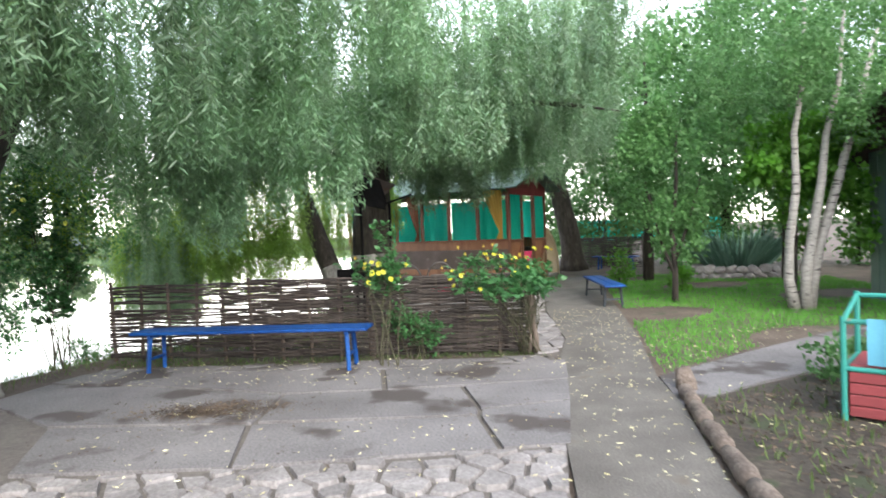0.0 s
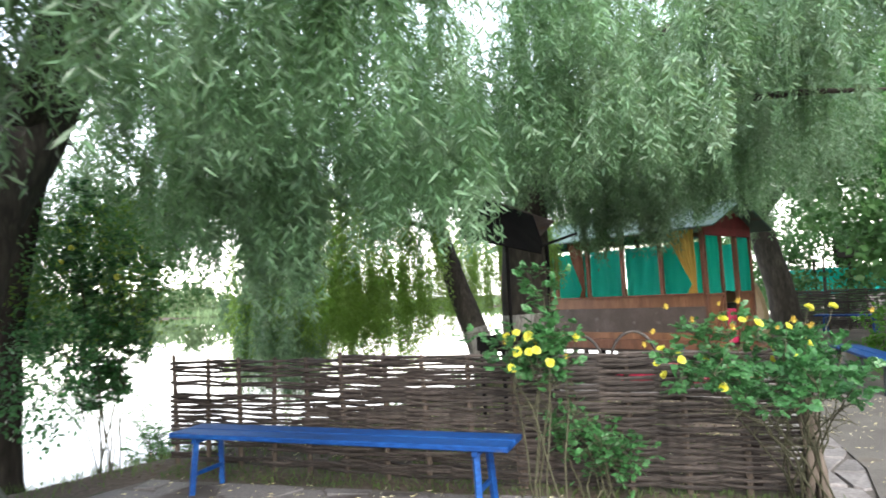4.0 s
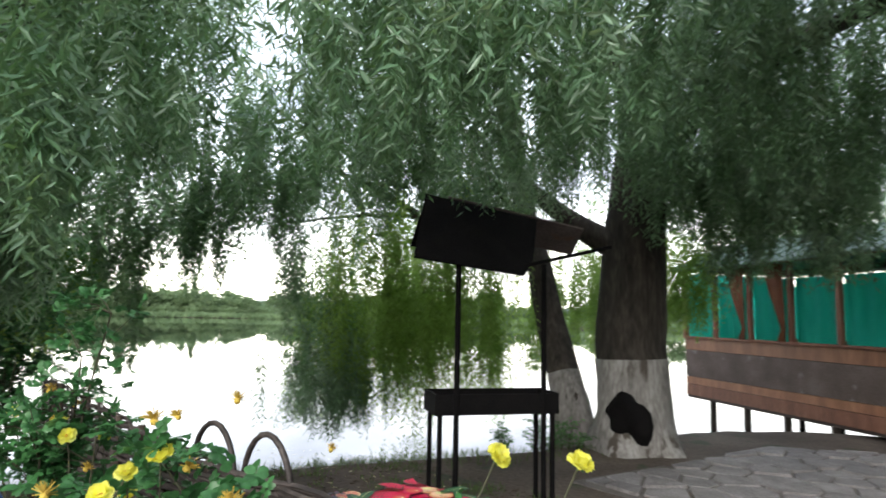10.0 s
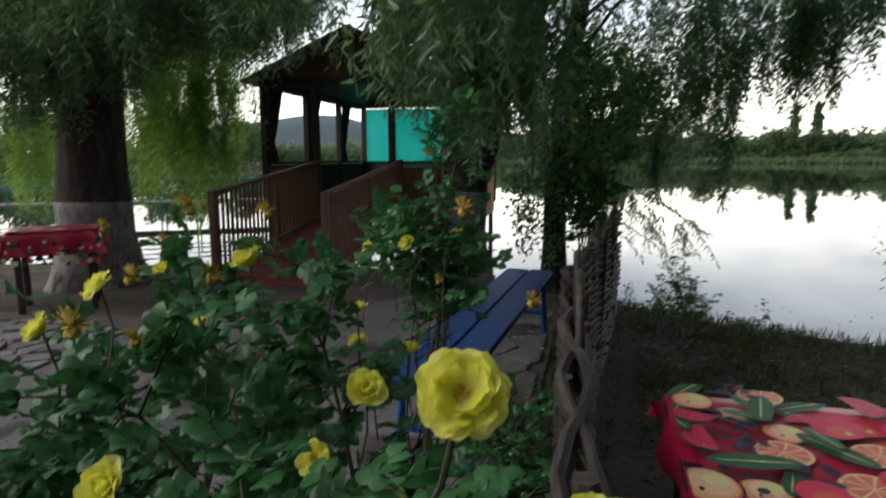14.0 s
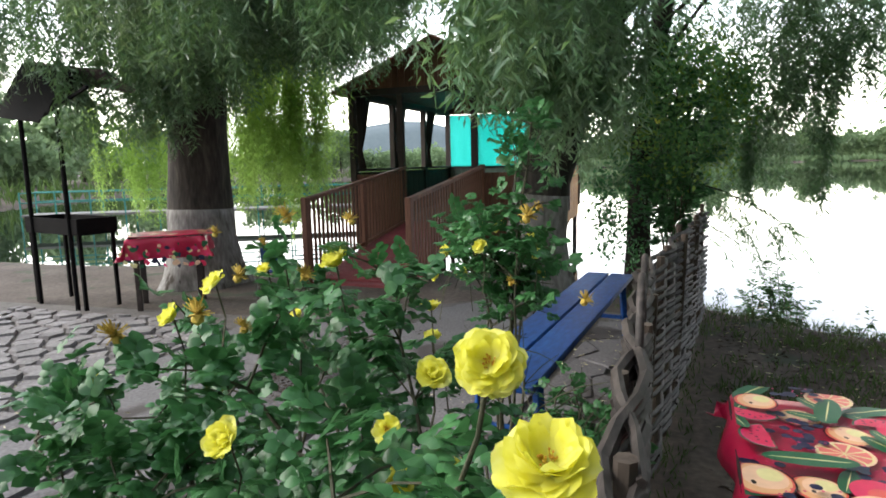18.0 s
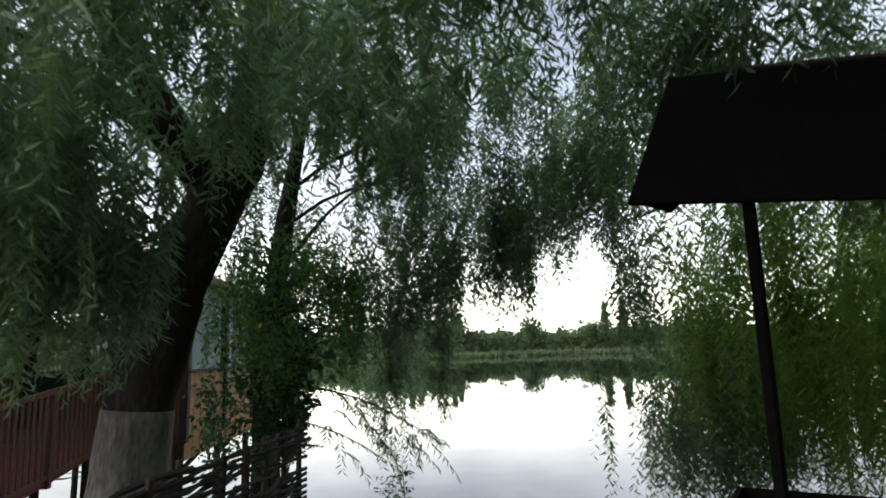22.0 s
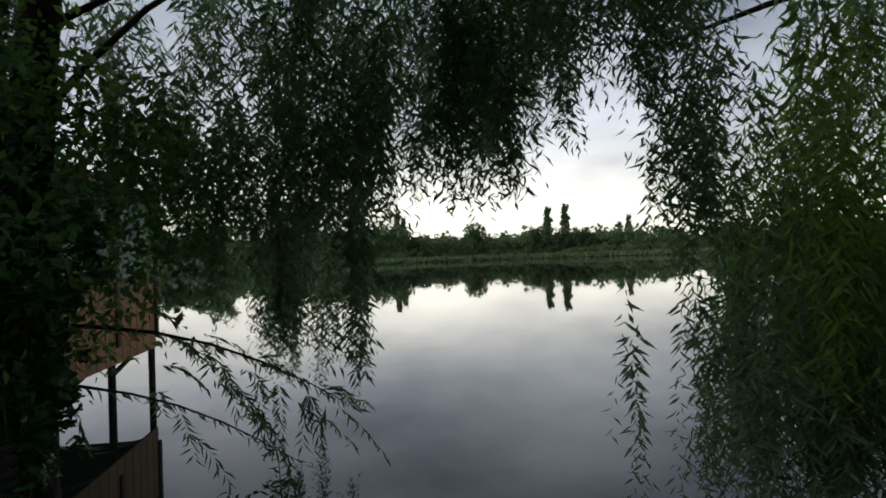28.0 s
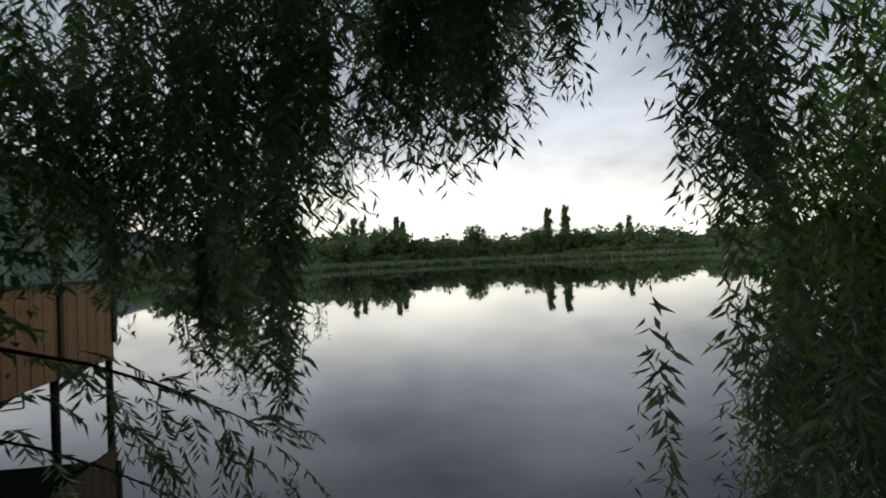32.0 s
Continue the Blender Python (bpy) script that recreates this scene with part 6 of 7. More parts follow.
# the same print on the hanging front of the cloth
_r = random.Random(6)
for _m in ("print_pink", "print_cream", "print_berry", "print_rind", "print_leaf", "print_melon"):
    _bm = bmesh.new()
    for _j in range(11):
        _c = bmesh.ops.create_circle(_bm, cap_ends=True, segments=9, radius=_r.uniform(0.014, 0.034), matrix=pose(_r.uniform(-0.40, 0.40), -0.316 - _r.uniform(0, 0.012), 0.69 - _r.uniform(0.02, 0.24), 90, _r.uniform(0, 180), 0) @ Matrix.Diagonal((1, _r.uniform(0.5, 1), 1, 1)))
        for _v in _c["verts"]:
            _v.co += Vector((_r.uniform(-0.005, 0.005), 0, _r.uniform(-0.005, 0.005)))
    tagged(part("fruit_print", _bm, _m, t2), kind="stuff")


def folding_chair(label, m):
    c = thing("folding_chair", label, "chair", m, "blue folding chairs")
    part("seat", boxes(((-0.2, -0.18, 0.40), (0.2, 0.18, 0.42)), bevel=0.005), "blue_dark", c)
    part("backrest", boxes(((-0.2, 0.17, 0.45), (0.2, 0.19, 0.78)), bevel=0.005), "blue_dark", c)
    for x in (-0.21, 0.21):
        for a, b in (((x, -0.2, 0.0), (x, 0.19, 0.8)), ((x, 0.2, 0.0), (x, -0.17, 0.42))):
            bm = bmesh.new()
            tube(bm, [a, b], 0.011, 6)
            part("leg", bm, "grey_tin", c, "thin steel tube")
    return c


fc = folding_chair("dark blue folding camp chair on the bank", pose(-3.93, 3.14, 0, 0, 0, 110) @ Matrix.Diagonal((0.6, 0.6, 0.66, 1)))
copy_thing(fc, pose(1.05, 14.42, 0.0, 0, 0, 150) @ Matrix.Scale(0.62, 4))

# ---- roses ----
def petal_mesh(length, width, cup, seed, flop=0.0):
    """A broad petal with a wavy, notched edge, from the origin along +x, hollow upwards."""
    rng = random.Random(seed)
    bm = bmesh.new()
    nu, nv = 6, 6
    grid = []
    ph = rng.uniform(0, 6)
    for i in range(nu + 1):
        u = i / nu
        w = width * (math.sin(math.pi * min(1, 0.12 + 0.62 * u)) ** 0.8)
        row = []
        for j in range(nv + 1):
            v = 2 * j / nv - 1
            edge = 1 - 0.10 * v * v - (0.07 * math.exp(-(v * 5) ** 2) if i == nu else 0)
            x = length * u * edge
            z = cup * (u ** 1.6) * length - flop * length * max(0, u - 0.6) ** 2 * 3 + 0.20 * width * v * v * u + 0.05 * width * math.sin(4 * v + ph + 3 * u) * u
            row.append(bm.verts.new((x, v * w / 2, z)))
        grid.append(row)
    for r, s in zip(grid, grid[1:]):
        for j in range(nv):
            bm.faces.new((r[j], r[j + 1], s[j + 1], s[j]))
    me = bpy.data.meshes.new("petal")
    bm.to_mesh(me)
    bm.free()
    me.polygons.foreach_set("use_smooth", [True] * len(me.polygons))
    me.materials.append(M["petal"])
    return me


PETALS = {("outer", k): petal_mesh(0.039, 0.040, 0.16, k, 0.28) for k in range(3)}
PETALS.update({("mid", k): petal_mesh(0.031, 0.033, 0.5, 10 + k, 0.2) for k in range(3)})
PETALS.update({("inner", k): petal_mesh(0.020, 0.021, 1.0, 20 + k) for k in range(3)})


def anther_mesh():
    bm = bmesh.new()
    rng = random.Random(4)
    for i in range(26):
        a, r = rng.uniform(0, 6.28), 0.008 * math.sqrt(rng.random())
        h = 0.012 + rng.uniform(-0.003, 0.003)
        tube(bm, [(r * 0.4 * math.cos(a), r * 0.4 * math.sin(a), 0.0), (r * math.cos(a), r * math.sin(a), h)], [0.0004, 0.0004], 3)
        bmesh.ops.create_icosphere(bm, subdivisions=1, radius=0.0011, matrix=Matrix.Translation((r * math.cos(a), r * math.sin(a), h)))
    me = bpy.data.meshes.new("anthers")
    bm.to_mesh(me)
    bm.free()
    me.materials.append(M["anther"])
    return me


ANTHERS = anther_mesh()


def joined_bloom(seed, open_=1.0):
    """All petals of a lesser bloom in one mesh."""
    rng = random.Random(seed)
    bm = bmesh.new()
    for ring, n, lift in (("outer", 7, 0), ("mid", 6, 0.002), ("inner", 5, 0.004)):
        for k in range(n):
            a = 360 * k / n + rng.uniform(-12, 12)
            m = pose(0, 0, lift, 0, (1 - open_) * -45 + rng.uniform(-10, 10), a) @ Matrix.Scale(rng.uniform(0.85, 1.1), 4)
            tmp = bmesh.new()
            tmp.from_mesh(PETALS[ring, rng.randint(0, 2)])
            bmesh.ops.transform(tmp, matrix=m, verts=tmp.verts)
            me = bpy.data.meshes.new("tmp")
            tmp.to_mesh(me)
            tmp.free()
            bm.from_mesh(me)
            bpy.data.meshes.remove(me)
    me = bpy.data.meshes.new("bloom")
    bm.to_mesh(me)
    bm.free()
    me.polygons.foreach_set("use_smooth", [True] * len(me.polygons))
    me.materials.append(M["petal"])
    return me


BLOOMS = [joined_bloom(1), joined_bloom(2, 0.8), joined_bloom(3, 0.45)]


def withered_mesh():
    bm = bmesh.new()
    rng = random.Random(9)
    for i in range(40):
        a, t = rng.uniform(0, 6.28), rng.uniform(0.2, 1.5)
        L = rng.uniform(0.010, 0.020)
        tube(bm, [(0, 0, 0), (L * math.cos(a) * math.sin(t), L * math.sin(a) * math.sin(t), L * math.cos(t) - 0.003)], [0.0010, 0.0006], 3)
    bmesh.ops.create_icosphere(bm, subdivisions=1, radius=0.006, matrix=Matrix.Translation((0, 0, -0.004)))
    me = bpy.data.meshes.new("withered_bloom")
    bm.to_mesh(me)
    bm.free()
    me.materials.append(M["withered"])
    return me


WITHERED = withered_mesh()


def leaflet_arrays(P, D, N, L, W):
    """Oval leaflets, eight-sided, folded along the midrib: seven vertices a leaf."""
    D, N = unit(D), unit(N)
    R = unit(np.cross(D, N))
    N = np.cross(R, D)
    prof = [(0.0, 0.0, 0.0), (0.25, 0.36, 0.10), (0.6, 0.42, 0.12), (0.88, 0.20, 0.02), (1.0, 0.0, -0.10), (0.88, -0.20, 0.02), (0.6, -0.42, 0.12), (0.25, -0.36, 0.10)]
    V = np.stack([P + D * (L * a)[:, None] + R * (W * 1.15 * b)[:, None] + N * (W * c)[:, None] for a, b, c in prof], 1).reshape(-1, 3)
    i = np.arange(len(P))[:, None] * 8
    F = np.concatenate([i + np.array([q]) for q in ((0, 1, 7), (1, 2, 6), (1, 6, 7), (2, 3, 5), (2, 5, 6), (3, 4, 5))], 1).reshape(-1, 3)
    return V, F


def compound_leaves(P, D, rng, size):
    """Rose leaves of seven leaflets."""
    n = len(P)
    D = unit(D)
    up = unit(np.array([0, 0, 1.0]) + 0.35 * rng.normal(size=(n, 3)))
    R = unit(np.cross(D, up))
    N = np.cross(R, D)
    out = []
    for k in range(7):
        pair, side = k // 2, (1 if k % 2 else -1)
        if k == 6:
            base, d = P + D * (size * 0.78)[:, None], D
        else:
            base, d = P + D * (size * (0.25 + 0.22 * pair))[:, None], unit(D * 0.55 + R * side * 0.85)
        d = d + 0.12 * rng.normal(size=(n, 3)) + np.array([0, 0, -0.12])
        out.append(leaflet_arrays(base, d, N + 0.25 * rng.normal(size=(n, 3)), size * rng.uniform(0.34, 0.44, n), size * rng.uniform(0.29, 0.37, n)))
    V, F, off = [], [], 0
    for v, f in out:
        V.append(v)
        F.append(f + off)
        off += len(v)
    return np.concatenate(V), np.concatenate(F)


def rose_bush(label, foot, canes, leaves, blooms, wilted, seed, leaf=0.075, avoid=None, bare=()):
    """canes: end points; leaves spread along the canes and side shoots; blooms: (point, facing, scale, kind)."""
    t = thing("rose_bush", label, "rose bush", pose(*foot), "yellow rose bushes")
    inv = t.matrix_basis.inverted()
    rng, pr = np.random.default_rng(seed), random.Random(seed)
    spots, ways = [], []
    for end in canes:
        a, b = Vector((pr.uniform(-0.12, 0.12), pr.uniform(-0.08, 0.08), -0.02)), inv @ Vector(end)
        pts = [a.lerp(b, i / 8) + Vector((0, 0, 0.10 * math.sin(math.pi * i / 8))) + Vector((pr.uniform(-0.02, 0.02), pr.uniform(-0.02, 0.02), 0)) for i in range(9)]
        bm = bmesh.new()
        tube(bm, pts, [0.007 - 0.0005 * i for i in range(9)], 6)
        part("cane", bm, "stem", t)
        for i in range(3, 9):
            for _ in range(3):
                d = Vector((pr.gauss(0, 1), pr.gauss(0, 1), pr.gauss(0.35, 0.5))).normalized()
                L = pr.uniform(0.06, 0.2)
                tip = pts[i] + d * L
                bm = bmesh.new()
                tube(bm, [pts[i], pts[i] + d * L * 0.5 + Vector((0, 0, 0.012)), tip], [0.0028, 0.0022, 0.0014], 4)
                part("shoot", bm, "stem", t)
                for q in (0.4, 0.7, 1.0):
                    spots.append(pts[i].lerp(tip, q))
                    ways.append(d)
    k = rng.integers(0, len(spots), leaves)
    P = np.array([tuple(spots[i]) for i in k]) + rng.normal(0, 0.02, (leaves, 3))
    D = np.array([tuple(ways[i]) for i in k]) * 0.6 + rng.normal(0, 0.7, (leaves, 3)) * np.array([1, 1, 0.45])
    for z0, z1 in bare:
        ok = (P[:, 2] < z0) | (P[:, 2] > z1)
        P, D = P[ok], D[ok]
        leaves = len(P)
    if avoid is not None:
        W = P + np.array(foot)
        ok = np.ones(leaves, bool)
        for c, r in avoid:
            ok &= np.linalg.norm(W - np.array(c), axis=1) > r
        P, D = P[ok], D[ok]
    V, F = compound_leaves(P, D, rng, rng.uniform(0.7, 1.25, len(P)) * leaf)
    tagged(mesh_np("foliage", V, F, "rose_leaf", t), kind="stuff")
    for p, face, s, kind in blooms:
        m = inv @ look(p, Vector(p) + Vector(face)) @ pose(0, 0, 0, 180, 0, pr.uniform(0, 360)) @ Matrix.Scale(s, 4)
        b = new("bloom", BLOOMS[kind])
        b.parent, b.matrix_basis = t, m
        tagged(b, "open lemon-yellow bloom" if kind < 2 else "half-open yellow bud")
        if kind < 2:
            linked("anthers", ANTHERS, Matrix(), b)
        bm = bmesh.new()
        q = inv @ Vector(p)
        tube(bm, [q, q + Vector((0, 0, -0.05)) - 0.02 * Vector(face), q + Vector((pr.uniform(-0.04, 0.04), pr.uniform(-0.04, 0.04), -0.16))], [0.0022, 0.002, 0.002], 4)
        part("stalk", bm, "stem", t)
    for p in wilted:
        b = new("withered_bloom", WITHERED)
        b.parent = t
        b.matrix_basis = inv @ pose(*p, pr.uniform(-30, 30), pr.uniform(-30, 30), 0) @ Matrix.Scale(pr.uniform(1.2, 1.9), 4)
        tagged(b, "withered orange-brown bloom")
    return t


def hero_bloom(bush, p, face, s, seed):
    """A bloom near the eye, petal by petal."""
    rng = random.Random(seed)
    inv = bush.matrix_basis.inverted()
    m = inv @ look(p, Vector(p) + Vector(face)) @ pose(0, 0, 0, 180, 0, rng.uniform(0, 360)) @ Matrix.Scale(s, 4)
    b = new("bloom", ANTHERS)
    b.parent, b.matrix_basis = bush, m
    q = inv @ Vector(p)
    bm = bmesh.new()
    foot = Vector((q.x - 0.22, q.y - 0.16, q.z - 0.42))
    tube(bm, [q - 0.004 * Vector(face), q + Vector((-0.03, -0.02, -0.08)), q.lerp(foot, 0.6), foot], [0.0028, 0.0026, 0.0034, 0.0045], 6)
    part("stalk", bm, "stem", bush)
    for k in range(5):
        bmesh_sepal = bmesh.new()
        a = 1.257 * k
        tip = Vector((0.020 * math.cos(a), 0.020 * math.sin(a), -0.012))
        tube(bmesh_sepal, [(0, 0, -0.004), tip * 0.5 + Vector((0, 0, -0.002)), tip], [0.003, 0.0042, 0.0005], 5)
        part("sepal", bmesh_sepal, "rose_leaf", b)
    tagged(b, "large wide-open lemon-yellow bloom")
    for ring, n, lift, tilt in (("outer", 8, -0.001, 0), ("outer", 7, 0.001, -12), ("mid", 7, 0.003, -4), ("mid", 6, 0.004, -18), ("inner", 6, 0.006, 4)):
        for k in range(n):
            linked("petal", PETALS[ring, rng.randint(0, 2)], pose(0, 0, lift, rng.uniform(-10, 10), tilt + rng.uniform(-9, 9), 360 * k / n + rng.uniform(-14, 14)) @ Matrix.Scale(rng.uniform(0.88, 1.12), 4), b)
    return b


rr = random.Random(21)
def scatter_blooms(c, r, n, face=(0.6, -0.6, 0.5)):
    out = []
    for _ in range(n):
        d = Vector((rr.gauss(0, 1), rr.gauss(0, 1), rr.gauss(0.4, 0.6))).normalized()
        p = Vector(c) + Vector((d.x * r[0], d.y * r[1], d.z * r[2]))
        out.append((tuple(p), tuple((d + Vector(face)).normalized()), rr.uniform(0.6, 0.95), rr.choice((0, 1, 1, 2, 2))))
    return out


# leaf-free spheres at the camera and along its view to the bench
CAMERA_GAPS = [(tuple(Vector((1.48, 7.05, 1.36)).lerp(Vector((-2.1, 6.6, 0.45)), f)), 0.05 + 0.42 * f) for f in (0.2, 0.27, 0.34, 0.41, 0.48, 0.55, 0.62)] + [((1.47, 7.04, 1.36), 0.42), ((1.25, 7.03, 1.33), 0.17), ((1.4, 7.0, 1.34), 0.40)]
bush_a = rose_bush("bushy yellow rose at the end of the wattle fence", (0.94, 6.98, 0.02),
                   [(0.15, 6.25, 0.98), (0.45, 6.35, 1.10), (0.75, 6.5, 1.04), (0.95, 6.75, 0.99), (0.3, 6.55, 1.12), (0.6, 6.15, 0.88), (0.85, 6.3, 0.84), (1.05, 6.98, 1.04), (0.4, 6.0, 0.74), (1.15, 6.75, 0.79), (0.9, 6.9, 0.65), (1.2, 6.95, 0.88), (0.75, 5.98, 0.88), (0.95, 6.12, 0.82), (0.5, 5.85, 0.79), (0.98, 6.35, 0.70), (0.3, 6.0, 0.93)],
                   3300, scatter_blooms((0.5, 6.42, 0.92), (0.46, 0.36, 0.26), 17), [(0.5 + rr.gauss(0, 0.3), 6.4 + rr.gauss(0, 0.22), 1.14 + rr.gauss(0, 0.07)) for _ in range(13)], 71, leaf=0.067, avoid=CAMERA_GAPS, bare=((0.0, 0.74), ))
hero_bloom(bush_a, (1.03, 6.95, 1.207), (0.75, 0.12, 0.62), 0.78, 1)
hero_bloom(bush_a, (1.19, 7.028, 1.206), (0.42, 0.06, 0.86), 0.78, 2)
_b = (-0.64, 6.56)
bush_b = rose_bush("yellow rose bush growing against the wattle fence", (_b[0], _b[1], 0.02),
                   [(_b[0] + dx, _b[1] + dy, z) for dx, dy, z in ((-0.22, 0.0, 1.08), (0, 0.05, 1.12), (0.16, 0.08, 1.08), (0.1, -0.1, 1.1), (0.1, 0.1, 1.5), (0.05, 0.05, 1.34), (-0.25, -0.15, 1.15))],
                   820, scatter_blooms((_b[0], _b[1] - 0.05, 0.98), (0.28, 0.2, 0.2), 13, (0.1, -1, 0.3)), [(_b[0] + rr.gauss(0, 0.2), _b[1] + 0.05, 1.1 + rr.gauss(0, 0.08)) for _ in range(5)], 72, leaf=0.066, bare=((-0.1, 0.78), ))
rose_bush("low small-leaved rose shoots at the foot of the wattle fence", (-0.36, 6.86, 0.03), [(-0.36 + dx, 6.84 + dy, z) for dx, dy, z in ((-0.2, -0.02, 0.52), (-0.1, -0.08, 0.58), (0.05, -0.1, 0.42), (0.2, -0.05, 0.34), (0.28, -0.12, 0.24), (-0.05, 0.05, 0.48), (0.12, 0.04, 0.36), (-0.28, 0.04, 0.5))], 620, [], [], 74, leaf=0.05)
_c = (-4.72, 7.1)
bush_c = rose_bush("tall rose shrub with yellowing leaves by the fence's far end", (-4.6, 7.15, -0.02),
                   [(_c[0] + dx, _c[1] + dy, z) for dx, dy, z in ((0, 0.1, 2.3), (0.3, 0.1, 2.0), (-0.25, 0.05, 2.1), (0.1, 0.3, 1.7), (-0.35, 0.2, 1.6), (0.35, 0.3, 1.5), (-0.1, -0.1, 2.5), (0.2, -0.1, 1.3), (-0.4, 0.0, 1.3), (0.45, 0.2, 1.8))],
                   1500, scatter_blooms((_c[0], _c[1] + 0.1, 1.8), (0.45, 0.25, 0.5), 8, (0.8, 0, 0.2)), [], 73, leaf=0.085)
_rng = np.random.default_rng(74)
_P, _D, _S = leaf_ball(-0.1, 0.1, 1.75, 0.85, 0.6, 0.72, 1500, 0.055, _rng, 40)
_V, _F = leaf_arrays(_P, _D, _S, _S * 0.5, _rng)
tagged(mesh_np("foliage", _V, _F, "backlit_pale_leaf", bush_c), kind="stuff")
_P, _D, _S = leaf_ball(-0.05, 0.12, 1.8, 0.9, 0.62, 0.72, 4300, 0.05, _rng, 70)
_V, _F = leaf_arrays(_P, _D, _S, _S * 0.55, _rng)
tagged(mesh_np("foliage", _V, _F, "tree_leaf", bush_c), kind="stuff")
_P, _D, _S = leaf_ball(-0.25, -0.35, 0.95, 0.5, 0.4, 0.6, 1500, 0.05, _rng, 36)
_V, _F = leaf_arrays(_P, _D, _S, _S * 0.55, _rng)
tagged(mesh_np("foliage", _V, _F, "rose_leaf", bush_c), kind="stuff")

# ---- grass, weeds, fallen leaves ----
def blades(points, seed, height, width, mat, name, label, parent=None):
    rng = np.random.default_rng(seed)
    P = np.array(points)
    n = len(P)
    D = np.stack([rng.normal(0, 0.38, n), rng.normal(0, 0.38, n), np.ones(n)], 1)
    V, F = leaf_arrays(P, D, rng.uniform(0.5, 1.3, n) * height, rng.uniform(0.7, 1.3, n) * width, rng)
    ob = mesh_np(name, V, F, mat, parent)
    return tagged(ob, label, "grass", kind="stuff")


def field(poly_x, poly_y, n, seed):
    """Random points of a convex region on the ground."""
    rng = np.random.default_rng(seed)
    xs, ys = np.array(poly_x), np.array(poly_y)
    P = np.stack([rng.uniform(xs.min(), xs.max(), n), rng.uniform(ys.min(), ys.max(), n)], 1)
    inside = np.zeros(n, bool)
    for i in range(len(xs)):
        x0, y0, x1, y1 = xs[i - 1], ys[i - 1], xs[i], ys[i]
        c = (y0 > P[:, 1]) != (y1 > P[:, 1])
        inside ^= c & (P[:, 0] < x0 + (P[:, 1] - y0) * (x1 - x0) / (y1 - y0 + 1e-12))
    return P[inside]


def on_ground(P):
    return np.column_stack([P, ground_height(P)])


patch = field([2.05, 4.8, 8.5, 9.5, 4.6, 3.75, 3.05, 2.45], [5.75, 7.7, 8.6, 17, 17.2, 14.2, 10.4, 7.6], 60000, 1)
keepm = np.sin(1.3 * patch[:, 0] + 0.7 * patch[:, 1]) + np.sin(2.1 * patch[:, 1] - 0.9 * patch[:, 0]) > -0.9
blades(on_ground(patch[keepm][:38000]), 2, 0.075, 0.008, "grass", "grass", "short bright green lawn grass with bare patches")
bank = field([-6.2, -3.6, -3.9, -3.2, -2.4, -1.0, -2.6, -4.6, -5.6, -6.2], [5.0, 5.0, 7.2, 8.8, 10.2, 12.5, 14.2, 10.2, 8.4, 7.0], 30000, 3)
bz = on_ground(bank)
edge = lake_distance(bank)
sel = (edge > -0.05) & (edge < 1.5) & (np.random.default_rng(5).random(len(bank)) < np.clip(1.15 - edge * 0.7, 0.12, 1))
blades(bz[sel], 4, 0.10, 0.007, "dull_grass", "bank_grass", "dull grass along the lake bank")
foot = field([-3.95, 1.15, 1.15, -3.95], [6.95, 6.72, 7.0, 7.5], 5200, 6)
blades(on_ground(foot[::2]), 6, 0.06, 0.007, "dull_grass", "fence_weeds", "weeds along the foot of the fence")
bedp = field([1.95, 3.7, 6.5, 6.5, 3.2, 1.75], [4.8, 5.7, 6.4, 3.0, 2.0, 2.2], 2200, 7)
blades(on_ground(bedp), 7, 0.10, 0.012, "dull_grass", "bed_weeds", "sparse weeds in the bare bed")
reedp = field([-140, -100, -45, -14, -9, -16, -45, -80, -108, -142], [-9, -29, -30, -22, -16, -27, -35, -34, -32, -12], 9000, 8)
blades(np.column_stack([reedp, np.full(len(reedp), -0.4)]), 8, 1.5, 0.12, "reed", "reeds", "pale green reeds on the far bank")


def litter(regions, seed, name, label):
    rng = np.random.default_rng(seed)
    P = np.concatenate([np.column_stack([field(x, y, n, seed + i), np.full(len(field(x, y, n, seed + i)), z)]) for i, (x, y, n, z) in enumerate(regions)])
    D = np.column_stack([rng.normal(size=(len(P), 2)), rng.normal(0, 0.12, len(P))])
    low = P[:, 2] < 0.02
    P[low, 2] = np.maximum(P[low, 2], on_ground(P[low, :2])[:, 2] + 0.006)
    P[:, 2] += rng.uniform(0.003, 0.010, len(P))
    V, F = leaf_arrays(P, D, rng.uniform(0.022, 0.055, len(P)), rng.uniform(0.005, 0.0095, len(P)), rng, fold=0.1)
    return tagged(mesh_np(name, V, F, "litter"), label, "fallen leaves", kind="stuff")


litter([([0.65, 1.6, 1.92, 2.4, 2.9, 1.7, 1.5, 1.27, 0.86], [2.2, 2.2, 5.6, 7.65, 10.4, 10.4, 7.65, 6.5, 4.0], 1300, 0.032), ([-3.9, -0.7, 1.15, 1.2, -3.9], [6.1, 5.6, 5.7, 6.7, 6.9], 420, 0.038), ([-2.6, 0.8, 0.8, -2.6], [3.0, 3.0, 4.6, 4.6], 130, 0.040),
        ([-2.5, -1.5, -1.5, -2.4], [4.76, 4.7, 5.12, 5.2], 60, 0.040), ([1.9, 6.0, 6.0, 2.0], [4.4, 6.6, 3.4, 2.4], 950, 0.022), ([2.0, 4.6, 4.6, 2.3], [5.6, 7.4, 8.2, 7.4], 320, 0.05), ([1.9, 4.6, 4.7, 1.8], [4.8, 6.3, 7.4, 5.5], 70, 0.03),
        ([-4.8, 1.2, 1.2, -4.3], [7.6, 7.1, 10.5, 10.0], 1300, 0.006)], 31, "fallen_leaves", "narrow yellowed willow leaves strewn about")


